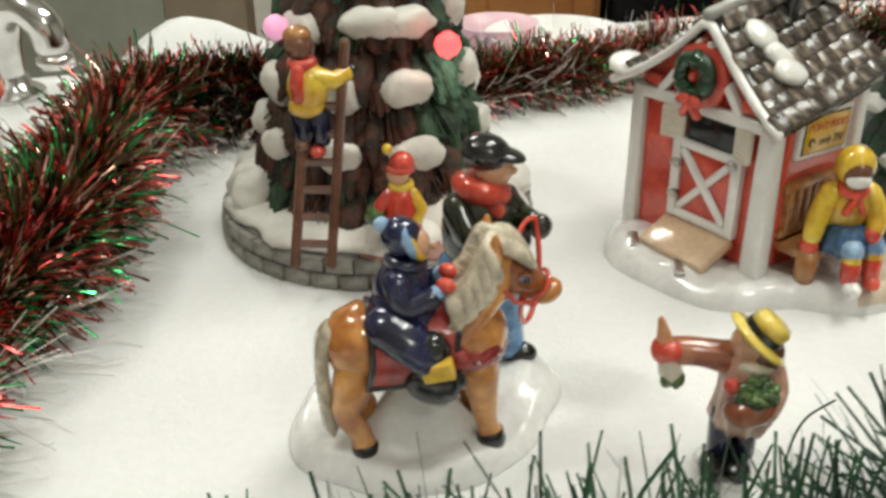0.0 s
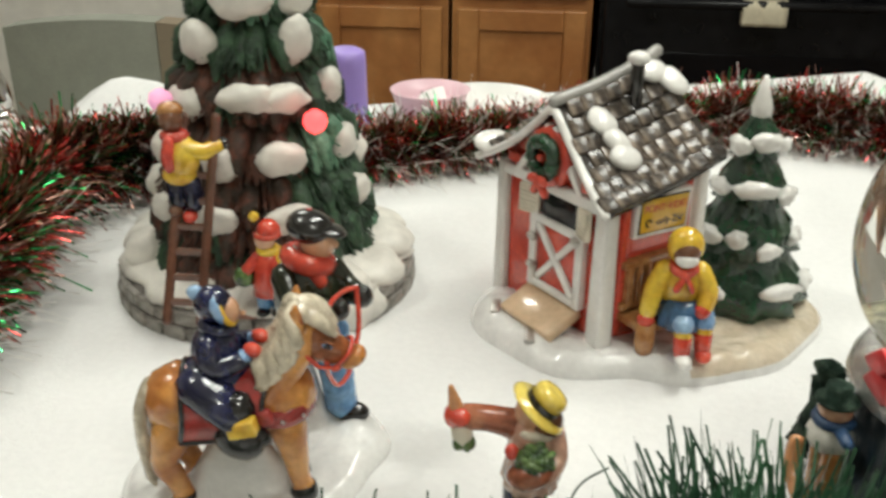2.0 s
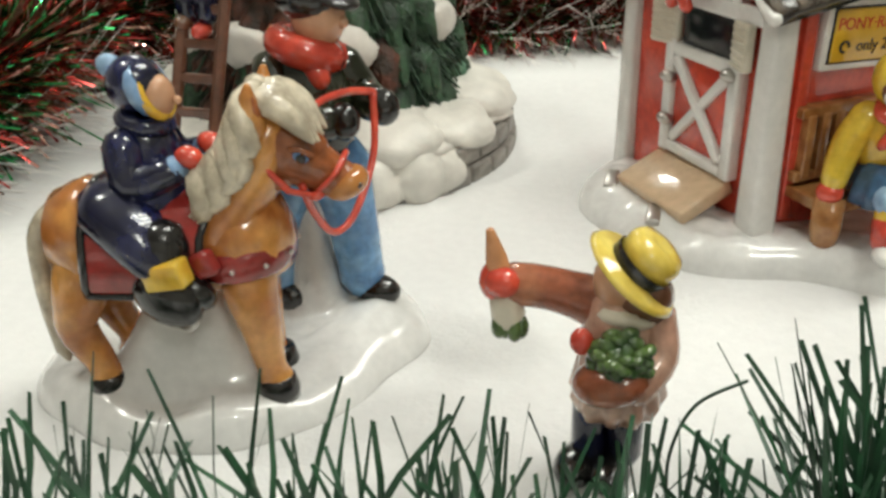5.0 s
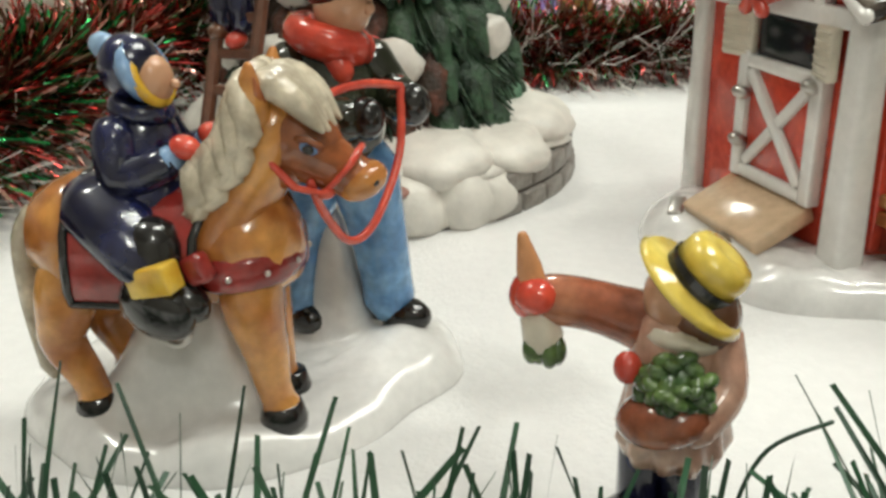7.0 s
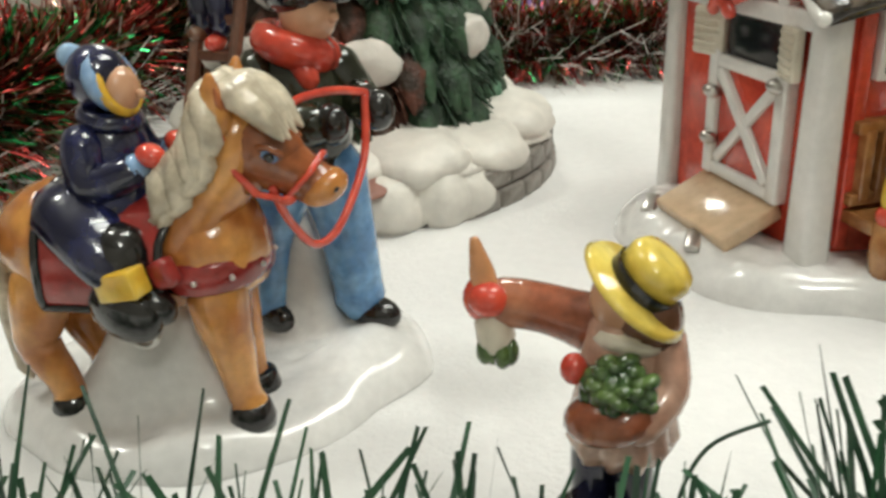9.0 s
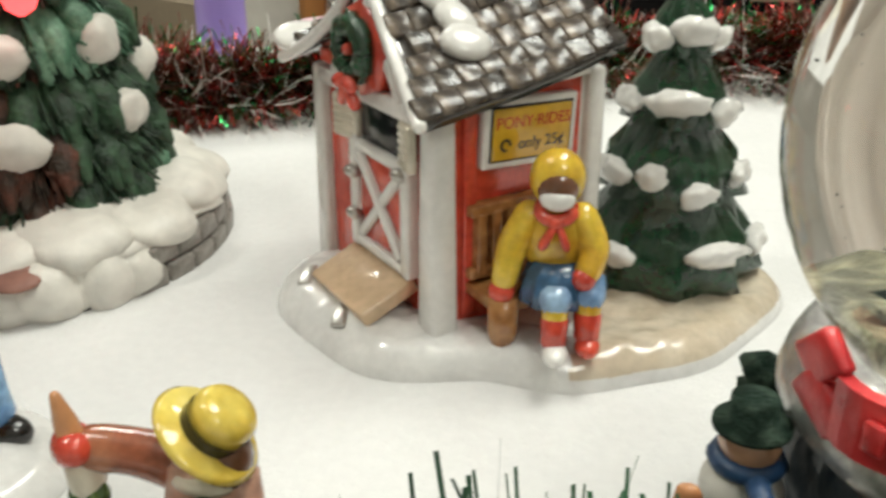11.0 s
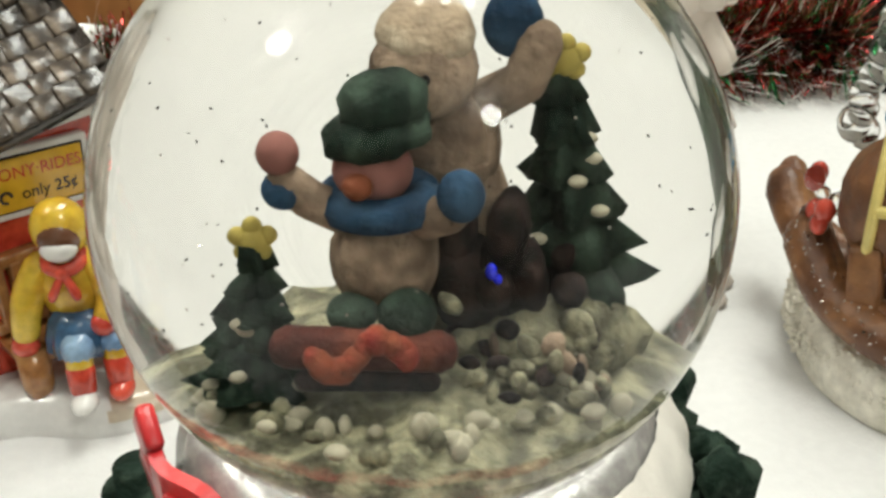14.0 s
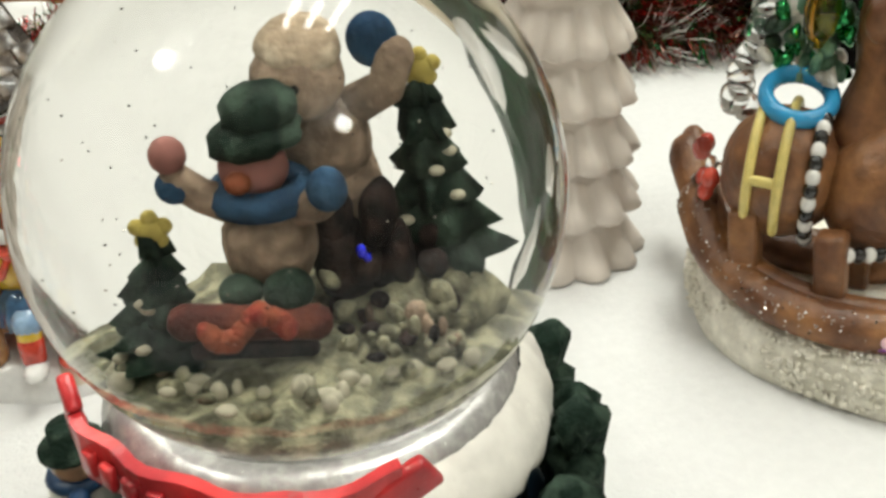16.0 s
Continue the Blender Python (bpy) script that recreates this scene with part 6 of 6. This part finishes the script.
mk.ell(inside(-0.0126, -0.006, 0.0000), (0.0022, 0.0022, 0.0020), M_IN_BLUE)
mk.ell(inside(-0.0130, -0.006, 0.0038), (0.0021, 0.0021, 0.0022), M_IN_PINK)
mk.tube([inside(0.0005, -0.0055, -0.0040), inside(0.0034, -0.0085, -0.0020)], [0.0021, 0.0020], M_IN_BODY, seg=12)
mk.ell(inside(0.0044, -0.0095, 0.0002), (0.0024, 0.0022, 0.0027), M_IN_BLUE)
mk.ell(inside(-0.0065, -0.0090, -0.0120), (0.0026, 0.0030, 0.0019), M_IN_GREEN)
mk.ell(inside(-0.0012, -0.0095, -0.0122), (0.0030, 0.0032, 0.0026), M_IN_GREEN)
for v in mk.bm.verts:
    v.co.z += 0.0040
part("sledding_figure", mk, globe)
mk = Maker()   # large figure behind
mk.ell(inside(0.0040, 0.0040, -0.0040), (0.0058, 0.0055, 0.0090), M_IN_BODY, lump=0.08, freq=300)
mk.ell(inside(0.0036, 0.0036, 0.0040), (0.0054, 0.0050, 0.0062), M_IN_BODY, lump=0.08, freq=300)
mk.ell(inside(0.0014, 0.0022, 0.0126), (0.0054, 0.0052, 0.0048), M_IN_BODY, lump=0.05, freq=300)
mk.ell(inside(0.0018, 0.0030, 0.0158), (0.0050, 0.0049, 0.0030), M_IN_HAT, rot=(10, 0, 0), lump=0.12, freq=300)
mk.ell(inside(-0.0006, -0.0036, 0.0116), (0.0008, 0.0014, 0.0007), M_IN_ORANGE)
for x in (-0.0012, 0.0014):
    mk.ell(inside(x, -0.0027, 0.0134), (0.0005, 0.0004, 0.0006), M_IN_DARK, seg=8, rings=6)
mk.tube([inside(0.0070, 0.004, 0.0080), inside(0.0110, 0.003, 0.0105), inside(0.0125, 0.002, 0.0150)], [0.0024, 0.0023, 0.0024], M_IN_BODY, seg=12)
mk.ell(inside(0.0100, 0.003, 0.0165), (0.0030, 0.0020, 0.0034), M_IN_BLUE)
for k in range(14):   # dark lumps added to darken the middle of the globe
    mk.ell(inside(0.0066 + rnd.uniform(-0.005, 0.005), rnd.uniform(-0.003, 0.002), -0.0090 + rnd.uniform(-0.006, 0.007)), (rnd.uniform(0.0022, 0.0040), 0.0035, rnd.uniform(0.0026, 0.0046)), M_IN_DARK, lump=0.3, freq=300, seed=k, seg=14, rings=10)
for k in range(26):   # more lumps, mostly dark, added to fill the dark gap between the figures
    mk.ell(inside(rnd.uniform(0.001, 0.016), rnd.uniform(-0.006, 0.004), rnd.uniform(-0.0150, -0.0060)), tuple(rnd.uniform(0.0010, 0.0026) for _ in range(3)), M_IN_DARK if k % 3 else M_IN_ROCK, rot=(rnd.uniform(0, 90), rnd.uniform(0, 90), 0), lump=0.3, freq=500, seed=k, seg=10, rings=8)
part("standing_figure", mk, globe)
mk = Maker()   # sled with a red garland
mk.tube([inside(-0.0130, -0.0125, -0.0140), inside(0.0020, -0.0115, -0.0155)], 0.0019, M_IN_SLED, seg=10)
mk.tube([inside(-0.0115, -0.013, -0.0170), inside(0.0010, -0.0120, -0.0180)], 0.0010, M_IN_DARK, seg=8)
for k in range(14):
    mk.ell(inside(-0.0105 + 0.0007 * k, -0.0140, -0.0145 - 0.0014 * math.sin(k * 0.5)), tuple(rnd.uniform(0.0009, 0.0016) for _ in range(3)), M_IN_RED, seg=8, rings=6)
mk.squash(inside(-0.0055, -0.0125, -0.0160), (1.0, 1.0, 1.15))
for v in mk.bm.verts:
    v.co.z += 0.0040
part("sled", mk, globe, "red-trimmed brown sled")
# blue dots: a glitter reflection put into colour and shape
mk = Maker()
mk.ell(inside(0.0072, -0.0068, -0.0052), (0.0006, 0.0006, 0.0009), M_SPARK, seg=8, rings=6)
mk.ell(inside(0.0078, -0.0066, -0.0062), (0.0005, 0.0005, 0.0006), M_SPARK, seg=8, rings=6)
part("blue_bead", mk, globe, "small blue dots standing in for a glitter reflection")
mk = Maker()   # flakes drifting in the water
for k in range(110):
    while True:
        p = Vector((rnd.uniform(-1, 1), rnd.uniform(-1, 1), rnd.uniform(-0.4, 1)))
        if p.length < 1:
            break
    mk.box(Matrix.Translation(inside(*(p * 0.034))) @ pose(0, 0, 0, rnd.uniform(0, 180), rnd.uniform(0, 180), 0), (0.0003, 0.0002, 0.0001), M_IN_DARK if k % 3 else M_GLITTER)
tagged(part("flakes", mk, globe), kind="stuff")

# the globe is modelled upright about its own axis; set to its size and turn on the cloth
GLOBE_AT, GLOBE_R, GLOBE_TURN = Vector((0.3124, 0.3463, 0.0955)), 0.0482, Matrix.Rotation(math.radians(-4.7), 3, "Z")
for ob in globe.children_recursive:
    k = GLOBE_R / GR
    above = ob.name.split(".")[0] in ("glass_ball", "inner_ground", "inner_fir", "sledding_figure", "standing_figure", "sled", "flakes", "blue_bead")
    for v in ob.data.vertices:
        d = GLOBE_TURN @ (v.co - GC) * k
        v.co = GLOBE_AT + d if above else Vector((GLOBE_AT.x + d.x, GLOBE_AT.y + d.y, v.co.z))

# ---------- the scalloped frosted tree behind the globe ----------
frost = thing("frosted_tree", "frosted white tree ornament of stacked scalloped tiers", "ornament", (0.3965, 0.478, 0))
for i in range(7):
    r = 0.0265 - 0.0016 * i
    z = 0.006 + 0.0185 * i
    mk = Maker()
    mk.lathe([(r * 0.62, z + 0.0180), (r * 0.72, z + 0.0120), (r * 0.86, z + 0.0060), (r * 1.02, z), (r * 1.10, z - 0.0040), (r * 1.06, z - 0.0052), (r * 0.74, z - 0.0030)], (0.3965, 0.478, 0), M_SCALLOP, seg=108, wave=lambda a, zz: (0.16 * abs(math.sin(6 * a + i * 1.57)) - 0.08) * min(1.0, max(0.0, (z + 0.014 - zz) / 0.014)))
    part("tier", mk, frost)
mk = Maker()
mk.lathe([(0.022, 0), (0.022, 0.006), (0.012, 0.140)], (0.3965, 0.478, 0), M_SCALLOP, seg=40)
part("core", mk, frost)

# ---------- rocking horse ornament ----------
rock = thing("rocking_horse_ornament", "glittered brown resin rocking horse on a crusted snow base", "ornament", (0.478, 0.425, 0))
mk = Maker()
mk.mound((0.4740, 0.4225, 0), lambda a: 0.0608 + 0.0012 * math.sin(6 * a), [(0.975, 0), (1.0, 0.002), (1.0, 0.0075), (0.975, 0.0140), (0.90, 0.0180), (0.6, 0.0190), (0.3, 0.0190)], M_RSNOW, lump=0.0022, freq=160, seg=110)
part("snow_base", mk, rock, "crusted off-white snow base")
mk = Maker()
grain = random.Random(31)
for k in range(1500):
    a = grain.uniform(2.2, 5.4)
    r, z = grain.choice(((grain.uniform(0.0600, 0.0612), grain.uniform(0.003, 0.012)), (grain.uniform(0.046, 0.060), None)))
    z = z if z else 0.0195 - 0.0055 * max(0, (r - 0.052) / 0.008) ** 1.5
    mk.ell((0.474 + r * math.cos(a), 0.4225 + r * math.sin(a), z), tuple(grain.uniform(0.0004, 0.0011) for _ in range(3)), M_RSNOW, seg=6, rings=4)
tagged(part("snow_crust", mk, rock), kind="stuff")
mk = Maker()
for k, (dy, dx) in enumerate(((0.0, 0.0), (0.034, 0.010))):
    pts = spline([(0.4160 + dx, 0.436 + dy, 0.0360), (0.4165 + dx, 0.420 + dy, 0.0275), (0.4230 + dx, 0.402 + dy, 0.0235), (0.4360 + dx, 0.387 + dy, 0.0225), (0.4560 + dx, 0.377 + dy, 0.0235), (0.4780 + dx, 0.373 + dy, 0.0290)], 5)
    mk.tube(pts, [0.0062] * len(pts), M_RESIN, seg=12)
    mk.tube([p + Vector((0.003, 0.003, 0.003)) for p in pts], [0.0042] * len(pts), M_RESIN, seg=10)
for x, y in ((0.4210, 0.412), (0.4370, 0.394), (0.4330, 0.434), (0.4540, 0.411)):
    mk.box(pose(x, y, 0.0310, 0, -8, -40), (0.0080, 0.0080, 0.0250), M_RESIN, 0.0012, True)
mk.ell((0.4310, 0.4170, 0.0500), (0.0165, 0.0150, 0.0150), M_RESIN, rot=(0, 0, -35), seg=26, rings=16, lump=0.05, freq=150)
mk.ell((0.4520, 0.4030, 0.0490), (0.0150, 0.0140, 0.0145), M_RESIN, seg=26, rings=16, lump=0.05, freq=150)
mk.tube(spline([(0.4520, 0.412, 0.056), (0.4560, 0.412, 0.070), (0.4540, 0.413, 0.084), (0.4560, 0.414, 0.096)], 4), [0.0125, 0.012, 0.0115, 0.011, 0.0105, 0.0100, 0.0098, 0.0096, 0.0094, 0.0092, 0.009, 0.009, 0.009], M_RESIN, seg=18)
mk.ell((0.4490, 0.4090, 0.0850), (0.0065, 0.0050, 0.0060), M_RESIN)
part("horse_figure", mk, rock, "brown moulded horse and rockers")
mk = Maker()
for off in (-0.0070, 0.0010):
    R = 0.0150 * math.sqrt(1 - (off / 0.0165) ** 2) + 0.0007
    pts = []
    for k in range(19):
        a = math.radians(-40 + 200 * k / 18)
        pts.append(Vector((0.4310 + 0.82 * off - 0.57 * R * math.cos(a), 0.4170 - 0.57 * off - 0.82 * R * math.cos(a), 0.0500 + R * math.sin(a))))
    mk.tube(pts, 0.0014, M_STRAP, seg=8)
mk.tube([(0.4170, 0.4095, 0.0520), (0.4225, 0.4050, 0.0520)], 0.0013, M_STRAP, seg=8)
part("saddle_straps", mk, rock, "pale yellow straps")
mk = Maker()
pts = []
for k in range(19):
    a = math.radians(-75 + 210 * k / 18)
    off, R = 0.0090, 0.0142
    pts.append((0.4310 + 0.82 * off - 0.57 * R * math.cos(a), 0.4170 - 0.57 * off - 0.82 * R * math.cos(a), 0.0500 + R * math.sin(a)))
for k, p in enumerate(pts):
    mk.ell(p, 0.0021, M_BLACK if k % 2 else M_WHITE, seg=8, rings=6)
for k in range(12):
    p = (0.4400 + 0.0030 * k, 0.3930 - 0.0002 * k + 0.0002 * k * k * 0.2, 0.0385 - 0.0022 * math.sin(k * 0.28) + 0.0004 * k)
    mk.ell(p, 0.0019, M_BLACK if k % 2 else M_WHITE, seg=8, rings=6)
part("beaded_girth", mk, rock, "black and white beaded girth")
mk = Maker()
mk.torus((0.4330, 0.4180, 0.0668), 0.0085, 0.0021, M_RINGBLUE, rot=(18, -6, 0), seg=30, sub=10)
part("blue_ring", mk, rock, "sky blue enamelled ring")
mk = Maker()
rnd = random.Random(5)
for k in range(110):
    a, r = rnd.uniform(0, 6.283), 0.0125 * math.sqrt(rnd.random())
    z = 0.074 + rnd.uniform(-0.004, 0.022)
    m = (M_FIRL, M_FIR, M_SNOWM, M_TGREEN)[k % 4]
    mk.ell((0.4400 + r * math.cos(a), 0.4280 + r * math.sin(a), z), (0.0030, 0.0022, 0.0015), m, rot=(rnd.uniform(-60, 60), rnd.uniform(-60, 60), rnd.uniform(0, 180)), seg=8, rings=6)
part("greenery", mk, rock, "green leaves and white flowers")
mk = Maker()
mk.lathe([(0.0015, -0.008), (0.0040, -0.004), (0.0046, 0.0), (0.0034, 0.005), (0.0010, 0.008)], (0.4345, 0.4160, 0.0860), M_AMBER, seg=18)
part("amber_bulb", mk, rock, "amber glass bulb")
mk = Maker()
for k in range(9):
    mk.ell((0.4260 + rnd.uniform(-0.004, 0.004), 0.4330 + rnd.uniform(-0.004, 0.004), 0.060 + 0.003 * k), rnd.uniform(0.003, 0.005), M_CLEAR, seg=12)
for k in range(14):
    mk.ell((0.4170 + rnd.uniform(-0.003, 0.003), 0.4330 + rnd.uniform(-0.006, 0.006), 0.0400 + rnd.uniform(-0.003, 0.012)), rnd.uniform(0.0016, 0.003), M_CLEAR if k % 3 else M_RED, seg=10)
part("crystal_beads", mk, rock, "clear and red crystal beads")
mk = Maker()
for k in range(26):
    a = rnd.uniform(0, 1)
    mk.ell((0.4400 + 0.030 * a, 0.3790 - 0.008 * a + rnd.uniform(-0.004, 0.004), 0.0215 + rnd.uniform(-0.002, 0.004)), rnd.uniform(0.0016, 0.0034), M_PEARL if k % 4 else M_PPINK, seg=10)
part("bead_cluster", mk, rock, "cluster of purple and pink beads")
mk = Maker()   # glitter flecks
ROCKER = spline([(0.4160, 0.436, 0.0360), (0.4165, 0.420, 0.0275), (0.4230, 0.402, 0.0235), (0.4360, 0.387, 0.0225), (0.4560, 0.377, 0.0235)], 8)
for k in range(520):
    a = rnd.uniform(2.4, 5.2)
    if k % 3 == 0:
        r, z = rnd.uniform(0.050, 0.0585), rnd.uniform(0.0175, 0.0195)
        p = Vector((0.474 + r * math.cos(a), 0.4225 + r * math.sin(a), z))
    else:
        p = rnd.choice(ROCKER) + Vector((rnd.uniform(-1, 0.3), rnd.uniform(-1, 0.3), rnd.uniform(-0.2, 1))).normalized() * 0.0062
    mk.box(Matrix.Translation(p) @ pose(0, 0, 0, rnd.uniform(0, 180), rnd.uniform(0, 180), 0), (0.0007, 0.0006, 0.0003), M_GLITTER)
tagged(part("glitter_flecks", mk, rock), kind="stuff")

# the ornament stands on the cloth, its horse a little taller than it was modelled
for ob in rock.children_recursive:
    low = ob.name.split(".")[0] in ("snow_base", "snow_crust", "bead_cluster")
    for v in ob.data.vertices:
        v.co += Vector((0.0130 if low else 0.0115, -0.0040, 0.0 if low else 0.26 * max(0.0, v.co.z - 0.034)))

# ---------- things at the back and the side of the counter ----------
mk = Maker()
mk.lathe([(0.0195, 0.0), (0.0198, 0.004), (0.0150, 0.012), (0.0140, 0.020), (0.0135, 0.052), (0.0128, 0.058), (0.0085, 0.0605)], (0.041, 0.723, 0), M_PURPLE, seg=36)
solo("lilac_cup", mk, "lilac plastic cup standing upside down on the counter", "cup")
mk = Maker()
mk.lathe([(0.030, 0.0), (0.036, 0.002), (0.046, 0.009), (0.0490, 0.014), (0.0500, 0.0150), (0.0480, 0.0150), (0.044, 0.009), (0.032, 0.003), (0.003, 0.0025)], (0.134, 0.770, 0), M_PWHITE, seg=48)
solo("white_bowl", mk, "white plastic bowl behind the tinsel", "bowl")
mk = Maker()
mk.lathe([(0.016, 0.0), (0.020, 0.002), (0.026, 0.010), (0.0290, 0.0185), (0.0300, 0.0195), (0.0280, 0.0195), (0.024, 0.010), (0.018, 0.003), (0.003, 0.0025)], (0.092, 0.778, 0), M_PPINK, seg=48)
solo("pink_bowl", mk, "pink plastic bowl beside the white bowl", "bowl")
mk = Maker()
mk.lathe([(0.022, 0.0), (0.024, 0.003), (0.024, 0.012), (0.021, 0.014), (0.004, 0.0145)], (0.150, 0.725, 0), M_PBLUE, seg=36)
solo("blue_lid", mk, "dark blue plastic lid on the counter", "lid")
faucet = thing("faucet", "chrome gooseneck faucet at the side of the counter", "faucet", (-0.207, 0.66, 0))
mk = Maker()
mk.tube(spline([(-0.210, 0.66, 0.000), (-0.209, 0.66, 0.025), (-0.203, 0.658, 0.048), (-0.188, 0.652, 0.058), (-0.174, 0.648, 0.050), (-0.170, 0.647, 0.036)], 6), 0.0105, M_CHROME, seg=20)
part("spout", mk, faucet)
mk = Maker()
mk.lathe([(0.021, 0), (0.021, 0.004), (0.014, 0.008), (0.012, 0.014)], (-0.210, 0.66, 0), M_CHROME, seg=28)
part("flange", mk, faucet)
mk = Maker()
mk.lathe([(0.0115, 0.0), (0.0115, 0.006), (0.009, 0.008)], (-0.170, 0.647, 0.024), M_CHROME, seg=20)
part("aerator", mk, faucet)
cot = thing("cottage_ornament", "white ceramic cottage with orange-red band beside the tinsel", "ornament", (-0.150, 0.480, 0))
mk = Maker()
mk.lathe([(0.036, 0), (0.037, 0.006), (0.033, 0.010), (0.031, 0.052), (0.034, 0.056)], (-0.150, 0.480, 0), M_WHITE, seg=20, lump=0.003, freq=90)
part("body", mk, cot)
mk = Maker()
mk.lathe([(0.036, 0.056), (0.037, 0.060), (0.035, 0.068), (0.030, 0.070)], (-0.150, 0.480, 0), M_RED, seg=20)
part("band", mk, cot, "orange-red band")
mk = Maker()
mk.lathe([(0.033, 0.070), (0.028, 0.080), (0.016, 0.090), (0.003, 0.096)], (-0.150, 0.480, 0), M_SNOWM, seg=20, lump=0.003, freq=90)
part("snow_roof", mk, cot)
